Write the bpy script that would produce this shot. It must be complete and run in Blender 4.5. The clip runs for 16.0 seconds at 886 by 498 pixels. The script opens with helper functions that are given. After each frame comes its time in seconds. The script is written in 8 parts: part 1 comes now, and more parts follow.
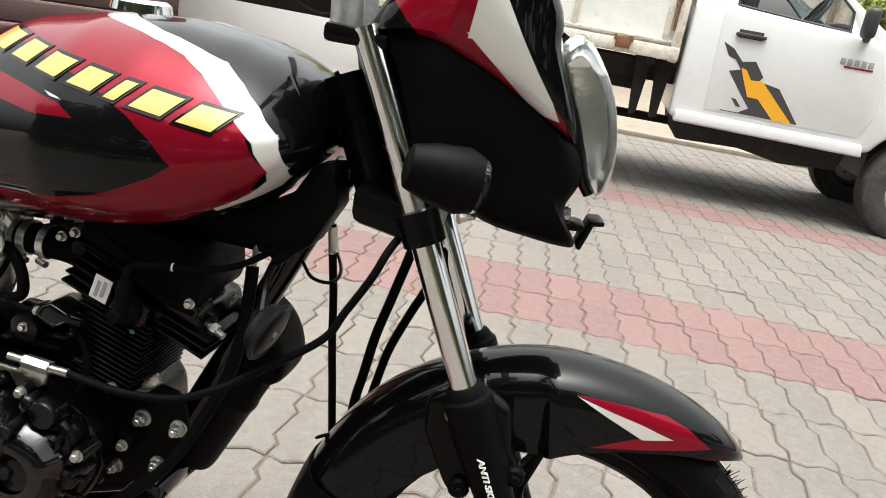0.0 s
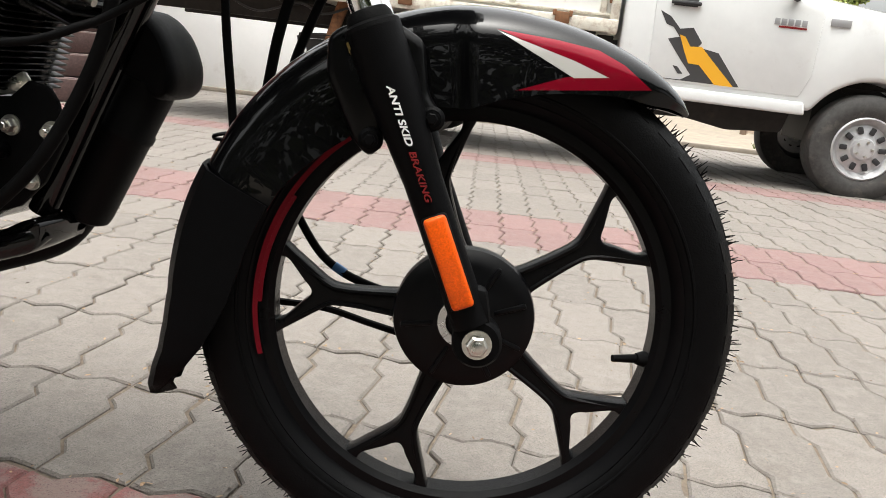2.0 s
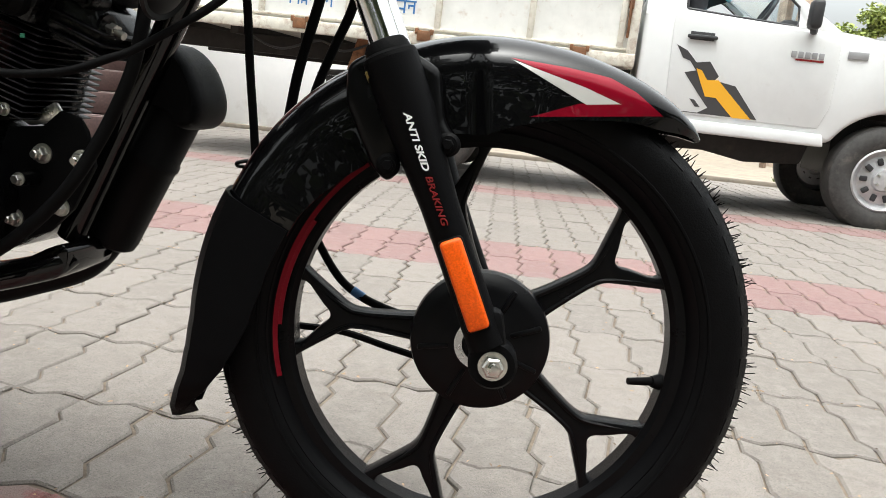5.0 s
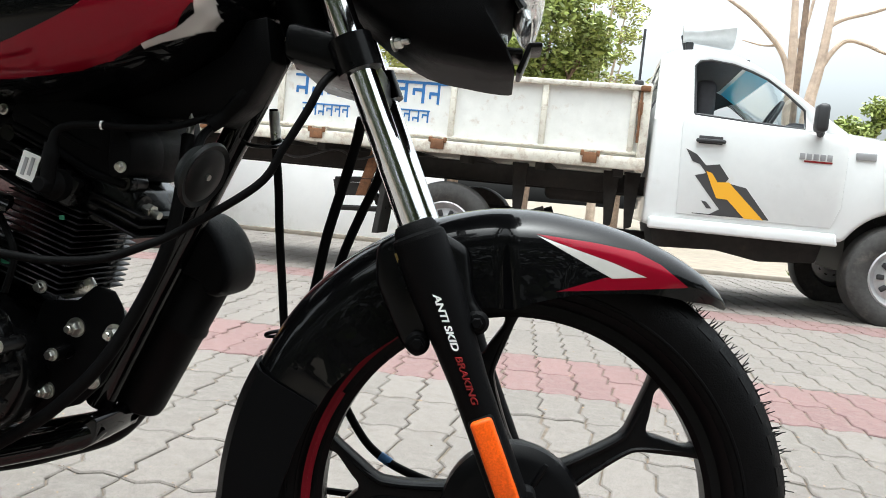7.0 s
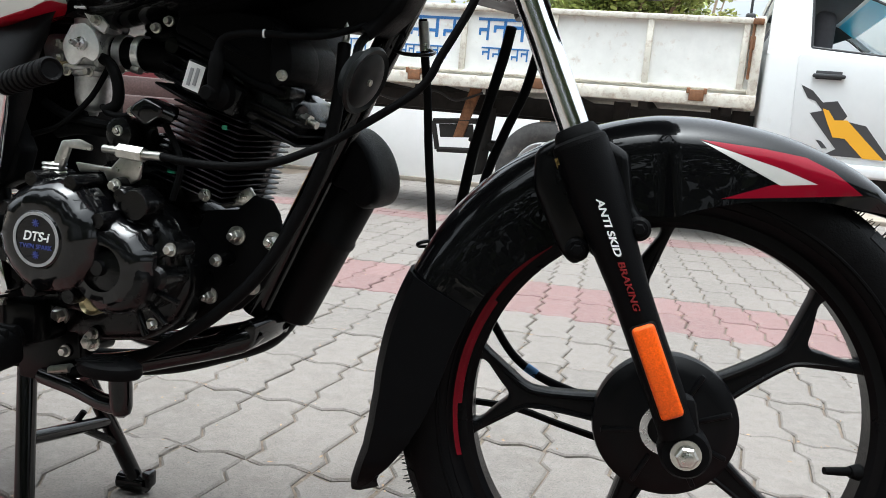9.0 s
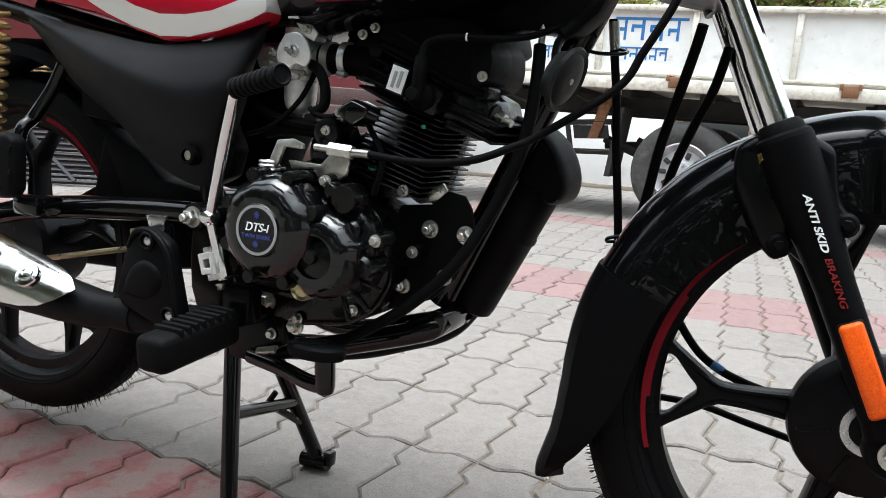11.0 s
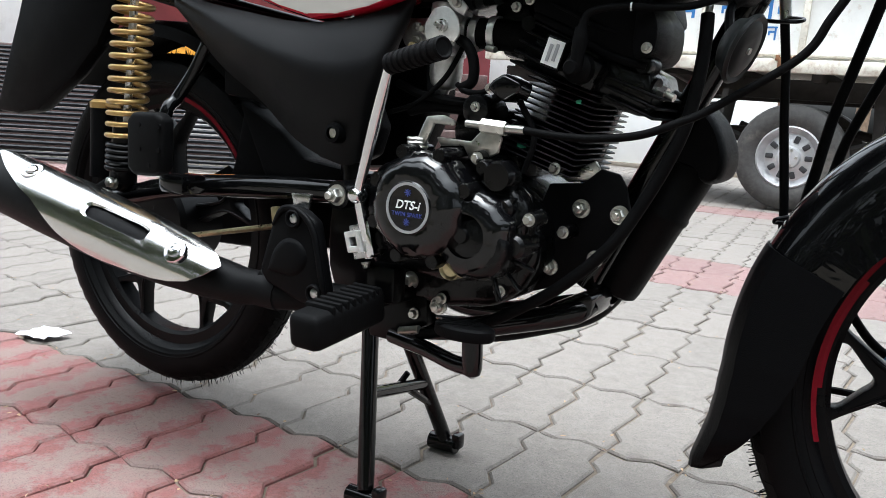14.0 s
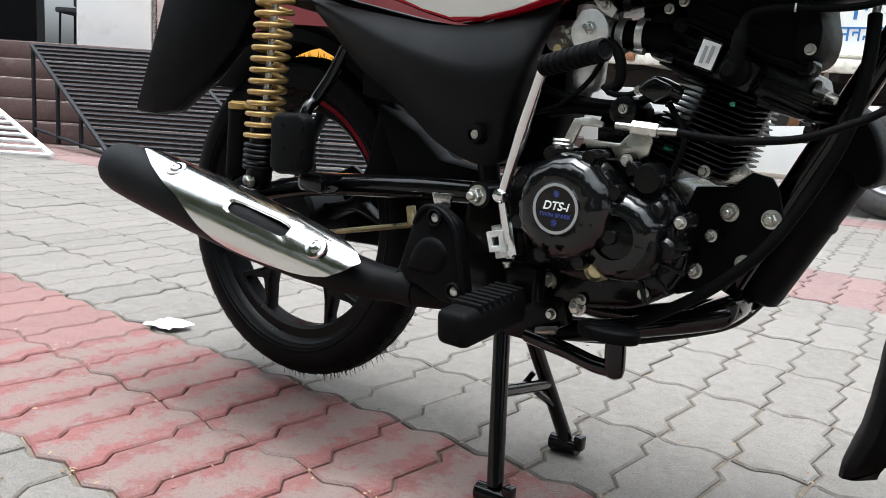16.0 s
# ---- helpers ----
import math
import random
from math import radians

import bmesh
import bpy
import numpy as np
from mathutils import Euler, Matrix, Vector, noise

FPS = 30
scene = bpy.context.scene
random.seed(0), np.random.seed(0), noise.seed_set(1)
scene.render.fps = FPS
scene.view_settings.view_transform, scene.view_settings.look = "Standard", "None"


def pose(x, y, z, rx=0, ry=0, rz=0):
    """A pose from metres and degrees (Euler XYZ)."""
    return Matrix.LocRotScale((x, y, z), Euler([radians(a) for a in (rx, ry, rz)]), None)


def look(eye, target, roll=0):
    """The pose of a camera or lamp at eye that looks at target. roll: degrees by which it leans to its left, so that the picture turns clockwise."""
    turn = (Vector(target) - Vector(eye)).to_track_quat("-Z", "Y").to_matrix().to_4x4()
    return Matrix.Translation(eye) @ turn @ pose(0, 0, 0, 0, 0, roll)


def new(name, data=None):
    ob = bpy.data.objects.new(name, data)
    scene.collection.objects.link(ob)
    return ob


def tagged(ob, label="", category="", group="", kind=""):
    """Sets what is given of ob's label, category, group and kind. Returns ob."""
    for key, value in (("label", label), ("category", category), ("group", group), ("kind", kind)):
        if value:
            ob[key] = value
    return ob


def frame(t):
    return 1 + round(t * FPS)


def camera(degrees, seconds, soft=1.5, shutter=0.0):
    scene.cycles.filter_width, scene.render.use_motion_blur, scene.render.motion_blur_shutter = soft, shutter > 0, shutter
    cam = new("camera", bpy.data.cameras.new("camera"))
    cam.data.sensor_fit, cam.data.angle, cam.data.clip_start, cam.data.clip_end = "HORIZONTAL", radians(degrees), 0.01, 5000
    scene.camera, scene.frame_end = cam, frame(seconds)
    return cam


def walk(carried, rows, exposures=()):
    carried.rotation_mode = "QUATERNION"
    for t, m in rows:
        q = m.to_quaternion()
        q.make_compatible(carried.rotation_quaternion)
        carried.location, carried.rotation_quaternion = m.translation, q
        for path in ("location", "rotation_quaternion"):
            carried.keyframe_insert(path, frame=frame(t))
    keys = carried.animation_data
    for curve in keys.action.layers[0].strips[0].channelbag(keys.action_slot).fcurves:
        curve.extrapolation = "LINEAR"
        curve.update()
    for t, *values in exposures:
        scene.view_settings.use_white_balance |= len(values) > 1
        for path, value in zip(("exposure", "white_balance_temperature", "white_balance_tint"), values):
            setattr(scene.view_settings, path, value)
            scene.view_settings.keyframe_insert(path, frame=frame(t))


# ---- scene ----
cam = camera(58.0, 16.0, 0.8)
PATH = [
    (0, (-0.046, -0.887, 1.004), (-0.367, 1.004, 0.437), 9.6),
    (0.5, (-0.025, -0.875, 0.85), (-0.343, 1.044, 0.385), 8.5),
    (1, (0.001, -0.871, 0.705), (-0.306, 1.072, 0.339), 7.2),
    (1.3, (0.02, -0.873, 0.646), (-0.274, 1.069, 0.266), 6.1),
    (1.5, (0.038, -0.874, 0.618), (-0.237, 1.069, 0.23), 5.8),
    (2, (0.068, -0.873, 0.572), (-0.184, 1.062, 0.13), 6.2),
    (2.5, (0.084, -0.871, 0.545), (-0.167, 1.057, 0.078), 6.3),
    (3, (0.087, -0.874, 0.53), (-0.17, 1.05, 0.047), 6.6),
    (3.2, (0.086, -0.874, 0.524), (-0.174, 1.048, 0.032), 6.8),
    (5.3, (0.071, -0.894, 0.58), (-0.246, 1.055, 0.257), 5.7),
    (5.5, (0.068, -0.895, 0.592), (-0.258, 1.056, 0.296), 5.8),
    (6, (0.062, -0.894, 0.617), (-0.287, 1.061, 0.386), 4.9),
    (6.5, (0.057, -0.89, 0.638), (-0.308, 1.068, 0.456), 5.0),
    (7, (0.05, -0.891, 0.65), (-0.317, 1.07, 0.511), 4.8),
    (7.5, (0.045, -0.898, 0.646), (-0.329, 1.061, 0.498), 4.7),
    (8, (0.028, -0.904, 0.632), (-0.406, 1.039, 0.443), 4.3),
    (8.5, (0.007, -0.904, 0.613), (-0.482, 1.019, 0.367), 4.5),
    (9, (-0.017, -0.909, 0.601), (-0.582, 0.988, 0.315), 4.5),
    (9.5, (-0.038, -0.928, 0.594), (-0.693, 0.937, 0.288), 4.3),
    (10, (-0.059, -0.939, 0.591), (-0.792, 0.893, 0.268), 4.2),
    (10.2, (-0.066, -0.947, 0.591), (-0.836, 0.871, 0.268), 4.1),
    (12.3, (-0.109, -0.979, 0.588), (-1.001, 0.789, 0.307), 3.9),
    (12.5, (-0.12, -0.978, 0.588), (-1.029, 0.779, 0.295), 3.7),
    (13, (-0.135, -0.976, 0.58), (-1.09, 0.752, 0.259), 3.8),
    (13.5, (-0.149, -0.981, 0.576), (-1.14, 0.723, 0.237), 3.7),
    (14, (-0.161, -0.988, 0.573), (-1.184, 0.695, 0.222), 3.7),
    (14.5, (-0.173, -0.991, 0.572), (-1.231, 0.667, 0.21), 3.8),
    (15, (-0.189, -1.009, 0.568), (-1.277, 0.63, 0.21), 4.0),
    (15.5, (-0.208, -1.027, 0.568), (-1.334, 0.586, 0.211), 3.9),
    (16, (-0.224, -1.047, 0.566), (-1.4, 0.53, 0.21), 3.9),
]
EXPOSURES = [(0.0, 1.1, 6550, 6), (3.0, 1.14, 6600, 7), (7.0, 1.19, 6100, 3), (9.2, 1.12, 5950, 4), (10.2, 1.17, 5940, 4), (12.5, 1.34, 5850, 5), (16.0, 1.26, 5900, 4)]
walk(cam, [(t, look(eye, target, roll)) for t, eye, target, roll in PATH], EXPOSURES)

# ---- daylight: bright hazy sky, soft high sun ----
SUN_ELEV, SUN_ROT = 84.0, 190.0
world = bpy.data.worlds.new("world")
scene.world = world
world.use_nodes = True
wn = world.node_tree
wn.nodes.clear()
w_out = wn.nodes.new("ShaderNodeOutputWorld")
w_bg = wn.nodes.new("ShaderNodeBackground")
w_sky = wn.nodes.new("ShaderNodeTexSky")
w_sky.sky_type = 'NISHITA'
w_sky.sun_disc = False
w_sky.sun_elevation = radians(SUN_ELEV)
w_sky.sun_rotation = radians(SUN_ROT)
w_sky.air_density, w_sky.dust_density, w_sky.ozone_density = 1.0, 9.0, 1.0
w_bg.inputs["Strength"].default_value = 0.15
w_haze = wn.nodes.new("ShaderNodeHueSaturation")       # white haze over the whole sky
w_haze.inputs["Saturation"].default_value, w_haze.inputs["Value"].default_value = 0.18, 1.45
wn.links.new(w_sky.outputs[0], w_haze.inputs["Color"])
wn.links.new(w_haze.outputs[0], w_bg.inputs["Color"])
wn.links.new(w_bg.outputs[0], w_out.inputs["Surface"])

sun = new("sun", bpy.data.lights.new("sun", "SUN"))
sun.data.energy, sun.data.angle, sun.data.color = 0.45, radians(150.0), (1.0, 0.96, 0.91)
az, el = radians(SUN_ROT), radians(SUN_ELEV)
sun_from = Vector((math.sin(az) * math.cos(el), math.cos(az) * math.cos(el), math.sin(el)))
sun.matrix_world = look(tuple(sun_from * 20), (0, 0, 0))


# ---- materials ----
def mat(name, color, rough=0.5, metal=0.0, coat=0.0, coat_rough=0.05, var=0.0, scale=30.0, bump=0.0, bump_scale=200.0,
        rough_var=0.0, dirt=None, dirt_amt=0.0, dirt_scale=6.0, rnd=0.0, island=0.0, spec=0.5, trans=0.0, ior=1.5):
    """A procedural surface: base colour varied at two scales, dirt patches, fine relief."""
    m = bpy.data.materials.new(name)
    m.use_nodes = True
    nt = m.node_tree
    b = nt.nodes["Principled BSDF"]
    L = nt.links.new
    b.inputs["Roughness"].default_value = rough
    b.inputs["Metallic"].default_value = metal
    b.inputs["Coat Weight"].default_value = coat
    b.inputs["Coat Roughness"].default_value = coat_rough
    b.inputs["Coat IOR"].default_value = 1.36
    b.inputs["Specular IOR Level"].default_value = spec
    b.inputs["Transmission Weight"].default_value = trans
    b.inputs["IOR"].default_value = ior
    col = (*color, 1.0)
    b.inputs["Base Color"].default_value = col
    tc = nt.nodes.new("ShaderNodeTexCoord")
    out = None

    def mixed(a, c2, fac):
        x = nt.nodes.new("ShaderNodeMix")
        x.data_type = 'RGBA'
        for k, v in ((6, a), (7, c2)):
            if isinstance(v, tuple):
                x.inputs[k].default_value = v
            else:
                L(v, x.inputs[k])
        if isinstance(fac, float):
            x.inputs[0].default_value = fac
        else:
            L(fac, x.inputs[0])
        return x.outputs[2]

    def noise_node(sc, detail=4.0, rough_n=0.6):
        n = nt.nodes.new("ShaderNodeTexNoise")
        n.inputs["Scale"].default_value, n.inputs["Detail"].default_value, n.inputs["Roughness"].default_value = sc, detail, rough_n
        L(coords(), n.inputs["Vector"])
        return n.outputs["Fac"]

    def coords():
        """The thing's own coordinates, set off by chance for repeated pieces."""
        if rnd <= 0:
            return tc.outputs["Object"]
        ob_info, sc, add = nt.nodes.new("ShaderNodeObjectInfo"), nt.nodes.new("ShaderNodeMath"), nt.nodes.new("ShaderNodeVectorMath")
        sc.operation, sc.inputs[1].default_value = 'MULTIPLY', 37.0
        L(ob_info.outputs["Random"], sc.inputs[0])
        L(tc.outputs["Object"], add.inputs[0])
        L(sc.outputs[0], add.inputs[1])
        return add.outputs[0]

    def ranged(v, a, c2, lo, hi):
        r = nt.nodes.new("ShaderNodeMapRange")
        for k, q in (("From Min", a), ("From Max", c2), ("To Min", lo), ("To Max", hi)):
            r.inputs[k].default_value = q
        L(v, r.inputs["Value"])
        return r.outputs[0]

    src = col
    if var > 0:
        fine = noise_node(scale)
        wide = noise_node(scale * 0.13, 3.0)
        dark = tuple(c * (1 - var) for c in color) + (1.0,)
        lite = tuple(min(1.0, c * (1 + var)) for c in color) + (1.0,)
        src = mixed(dark, lite, ranged(fine, 0.3, 0.7, 0.0, 1.0))
        src = mixed(src, dark, ranged(wide, 0.45, 0.75, 0.0, 0.7))
    if rnd > 0 or island > 0:
        if rnd > 0:
            ri = nt.nodes.new("ShaderNodeObjectInfo").outputs["Random"]
            k = rnd
        else:
            ri = nt.nodes.new("ShaderNodeNewGeometry").outputs["Random Per Island"]
            k = island
        hs = nt.nodes.new("ShaderNodeHueSaturation")
        L(ranged(ri, 0.0, 1.0, 1 - k, 1 + k), hs.inputs["Value"])
        if isinstance(src, tuple):
            hs.inputs["Color"].default_value = src
        else:
            L(src, hs.inputs["Color"])
        src = hs.outputs[0]
    if dirt is not None:
        d = noise_node(dirt_scale, 8.0, 0.68)
        src = mixed(src, (*dirt, 1.0), ranged(d, 0.62 - 0.3 * dirt_amt, 0.75, 0.0, min(1.0, 0.35 + dirt_amt)))
        b.inputs["Roughness"].default_value = rough
    if not isinstance(src, tuple):
        L(src, b.inputs["Base Color"])
    if rough_var > 0:
        L(ranged(noise_node(scale * 0.4 + 8, 6.0), 0.3, 0.7, max(0.0, rough - rough_var), min(1.0, rough + rough_var)), b.inputs["Roughness"])
    if bump > 0:
        bp = nt.nodes.new("ShaderNodeBump")
        bp.inputs["Strength"].default_value = bump
        bp.inputs["Distance"].default_value = 0.002
        L(noise_node(bump_scale, 5.0), bp.inputs["Height"])
        L(bp.outputs[0], b.inputs["Normal"])
    return m


M = {}
M["gloss_black"] = mat("gloss_black", (0.002, 0.002, 0.0022), 0.22, coat=0.9, coat_rough=0.02, rough_var=0.05, scale=60, spec=0.05)
M["enamel_black"] = mat("enamel_black", (0.002, 0.002, 0.0022), 0.32, coat=0.2, coat_rough=0.10, rough_var=0.08, bump=0.12, bump_scale=260, spec=0.06)
M["satin_black"] = mat("satin_black", (0.0025, 0.0025, 0.0028), 0.42, rough_var=0.08, bump=0.25, bump_scale=900, spec=0.05)
M["plastic_black"] = mat("plastic_black", (0.0028, 0.0028, 0.0031), 0.44, rough_var=0.06, bump=0.25, bump_scale=1200, spec=0.032)
M["panel_plastic"] = mat("panel_plastic", (0.0030, 0.0030, 0.0034), 0.42, rough_var=0.06, bump=0.3, bump_scale=1200, spec=0.11)
M["rubber"] = mat("rubber", (0.003, 0.003, 0.0032), 0.6, var=0.25, scale=90, bump=0.3, bump_scale=500, spec=0.05)
M["tyre"] = mat("tyre", (0.0028, 0.0029, 0.0032), 0.5, var=0.3, scale=60, bump=0.35, bump_scale=420, dirt=(0.02, 0.019, 0.018), dirt_amt=0.0, dirt_scale=14, spec=0.06)
M["alloy_black"] = mat("alloy_black", (0.0022, 0.0022, 0.0026), 0.33, rough_var=0.07, bump=0.2, bump_scale=700, spec=0.10)
M["engine_black"] = mat("engine_black", (0.0018, 0.0018, 0.002), 0.26, coat=0.4, coat_rough=0.09, rough_var=0.08, bump=0.22, bump_scale=380, spec=0.12)
M["fin_black"] = mat("fin_black", (0.002, 0.002, 0.0022), 0.34, rough_var=0.1, bump=0.2, bump_scale=400, spec=0.13)
M["exhaust_black"] = mat("exhaust_black", (0.0035, 0.0035, 0.0038), 0.5, var=0.2, scale=50, bump=0.25, bump_scale=800, spec=0.08)
M["chrome"] = mat("chrome", (0.72, 0.72, 0.73), 0.09, metal=1.0, rough_var=0.04, scale=40)
M["shield_chrome"] = mat("shield_chrome", (0.70, 0.69, 0.67), 0.17, metal=1.0, rough_var=0.05, scale=40, bump=0.06, bump_scale=25)
M["steel"] = mat("steel", (0.50, 0.50, 0.50), 0.28, metal=1.0, rough_var=0.1, var=0.15, scale=80)
M["zinc"] = mat("zinc", (0.55, 0.54, 0.50), 0.34, metal=1.0, rough_var=0.1, var=0.2, scale=120)
M["brass_zinc"] = mat("brass_zinc", (0.55, 0.47, 0.28), 0.35, metal=1.0, rough_var=0.1, var=0.2, scale=120)
M["bright_zinc"] = mat("bright_zinc", (0.78, 0.78, 0.77), 0.38, metal=0.85, rough_var=0.1, var=0.12, scale=120)
M["castalu"] = mat("castalu", (0.56, 0.56, 0.56), 0.42, metal=0.9, var=0.2, scale=120, bump=0.3, bump_scale=500)
M["horn_metal"] = mat("horn_metal", (0.008, 0.009, 0.009), 0.40, metal=0.1, spec=0.2, rough_var=0.08, var=0.2, scale=60)
M["gold"] = mat("gold", (0.36, 0.23, 0.08), 0.38, metal=0.65, coat=0.3, var=0.15, scale=60)
M["orange"] = mat("orange", (0.66, 0.082, 0.0015), 0.3, coat=0.25, coat_rough=0.08, var=0.25, scale=500, bump=0.35, bump_scale=1300, spec=0.2)
M["rim_red"] = mat("rim_red", (0.15, 0.003, 0.010), 0.4, spec=0.1, var=0.25, scale=30)
M["yellow_paint"] = mat("yellow_paint", (0.50, 0.33, 0.085), 0.35, metal=0.1, coat=0.6)
M["white_print"] = mat("white_print", (0.78, 0.78, 0.77), 0.5)
M["red_print"] = mat("red_print", (0.19, 0.003, 0.005), 0.45)
M["gold_print"] = mat("gold_print", (0.30, 0.22, 0.07), 0.4, metal=0.4)
M["blue_print"] = mat("blue_print", (0.045, 0.06, 0.24), 0.4)
M["grey_print"] = mat("grey_print", (0.35, 0.35, 0.36), 0.4, metal=0.3)
M["lens_glass"] = mat("lens_glass", (0.95, 0.96, 0.96), 0.03, trans=1.0, ior=1.35)
M["reflector_chrome"] = mat("reflector_chrome", (0.92, 0.92, 0.91), 0.12, metal=0.92, bump=0.5, bump_scale=14)
M["paper"] = mat("paper", (0.74, 0.74, 0.80), 0.8, var=0.05, scale=80)
M["cable_blue"] = mat("cable_blue", (0.03, 0.12, 0.28), 0.5)
M["green_paint"] = mat("green_paint", (0.03, 0.25, 0.14), 0.5)
# truck and surroundings
M["truck_white"] = mat("truck_white", (0.70, 0.71, 0.71), 0.30, coat=0.7, coat_rough=0.06, var=0.03, scale=8, dirt=(0.45, 0.42, 0.38), dirt_amt=0.05, dirt_scale=3)
M["bed_white"] = mat("bed_white", (0.76, 0.76, 0.73), 0.5, var=0.06, scale=10, dirt=(0.40, 0.25, 0.14), dirt_amt=0.12, dirt_scale=13, bump=0.2, bump_scale=30)
M["bed_rail"] = mat("bed_rail", (0.66, 0.63, 0.55), 0.6, var=0.12, scale=14, dirt=(0.22, 0.10, 0.045), dirt_amt=0.42, dirt_scale=16, bump=0.4, bump_scale=60)
M["rust"] = mat("rust", (0.20, 0.09, 0.04), 0.8, var=0.4, scale=30, bump=0.5, bump_scale=120)
M["chassis"] = mat("chassis", (0.018, 0.016, 0.014), 0.8, var=0.4, scale=20, dirt=(0.07, 0.05, 0.035), dirt_amt=0.15)
M["truck_tyre"] = mat("truck_tyre", (0.045, 0.043, 0.041), 0.8, var=0.3, scale=30, dirt=(0.16, 0.14, 0.12), dirt_amt=0.3, bump=0.3, bump_scale=120)
M["wheel_silver"] = mat("wheel_silver", (0.55, 0.55, 0.56), 0.4, metal=0.5, var=0.1, scale=30)
M["trim_black"] = mat("trim_black", (0.022, 0.022, 0.024), 0.55, var=0.15, scale=40)
M["decal_grey"] = mat("decal_grey", (0.045, 0.043, 0.045), 0.45)
M["decal_yellow"] = mat("decal_yellow", (0.72, 0.36, 0.02), 0.45)
M["car_glass"] = mat("car_glass", (0.80, 0.88, 0.90), 0.02, trans=1.0, ior=1.1)
M["tint_blue"] = mat("tint_blue", (0.05, 0.42, 0.62), 0.3)
M["cabin_dark"] = mat("cabin_dark", (0.03, 0.03, 0.035), 0.8, var=0.2, scale=20)
M["text_blue"] = mat("text_blue", (0.035, 0.16, 0.42), 0.5, var=0.1, scale=20)
M["horn_grey"] = mat("horn_grey", (0.45, 0.46, 0.46), 0.5, metal=0.3, var=0.1, scale=20)
M["wall_paint"] = mat("wall_paint", (0.80, 0.79, 0.78), 0.85, var=0.05, scale=3, dirt=(0.42, 0.38, 0.33), dirt_amt=0.16, dirt_scale=1.5, bump=0.3, bump_scale=60)
M["step_granite"] = mat("step_granite", (0.085, 0.050, 0.046), 0.5, var=0.35, scale=60, dirt=(0.2, 0.16, 0.14), dirt_amt=0.15)
M["step_edge"] = mat("step_edge", (0.20, 0.155, 0.145), 0.4, var=0.2, scale=60)
M["iron_black"] = mat("iron_black", (0.009, 0.0095, 0.012), 0.6, var=0.3, scale=40, dirt=(0.04, 0.03, 0.02), dirt_amt=0.1, spec=0.2)
M["iron_white"] = mat("iron_white", (0.72, 0.72, 0.73), 0.5, var=0.05, scale=20, dirt=(0.4, 0.33, 0.26), dirt_amt=0.12)
M["maroon"] = mat("maroon", (0.16, 0.025, 0.03), 0.5, var=0.15, scale=6)
# near-black surface carrying the shade inside the showroom
M["interior_black"] = mat("interior_black", (0.008, 0.008, 0.009), 0.25, spec=0.12)
M["machine_yellow"] = mat("machine_yellow", (0.62, 0.27, 0.02), 0.45, var=0.1, scale=8, dirt=(0.25, 0.17, 0.1), dirt_amt=0.2)
M["litter"] = mat("litter", (0.22, 0.15, 0.09), 0.9, island=0.6)
M["bark"] = mat("bark", (0.20, 0.14, 0.10), 0.9, var=0.35, scale=14, bump=0.8, bump_scale=40)
M["bark_pale"] = mat("bark_pale", (0.47, 0.37, 0.29), 0.85, var=0.25, scale=8, bump=0.5, bump_scale=30)
M["leaf"] = mat("leaf", (0.25, 0.30, 0.08), 0.55, island=0.45)
M["leaf_light"] = mat("leaf_light", (0.37, 0.39, 0.12), 0.55, island=0.4)
M["grass"] = mat("grass", (0.10, 0.14, 0.03), 0.7, island=0.4)
M["kerb"] = mat("kerb", (0.22, 0.19, 0.155), 0.95, var=0.2, scale=12, dirt=(0.2, 0.15, 0.1), dirt_amt=0.4, bump=0.7, bump_scale=60)
M["leaf_dark"] = mat("leaf_dark", (0.05, 0.075, 0.016), 0.6, island=0.45)
M["soil"] = mat("soil", (0.21, 0.175, 0.135), 0.95, var=0.2, scale=5, dirt=(0.2, 0.17, 0.09), dirt_amt=0.3, dirt_scale=0.6, bump=0.7, bump_scale=30)
M["joint_sand"] = mat("joint_sand", (0.115, 0.090, 0.066), 0.95, var=0.35, scale=60, bump=0.9, bump_scale=200)
PX, SHEAR = 0.1305, -0.096        # width of a paver, and how far its column leans for each metre


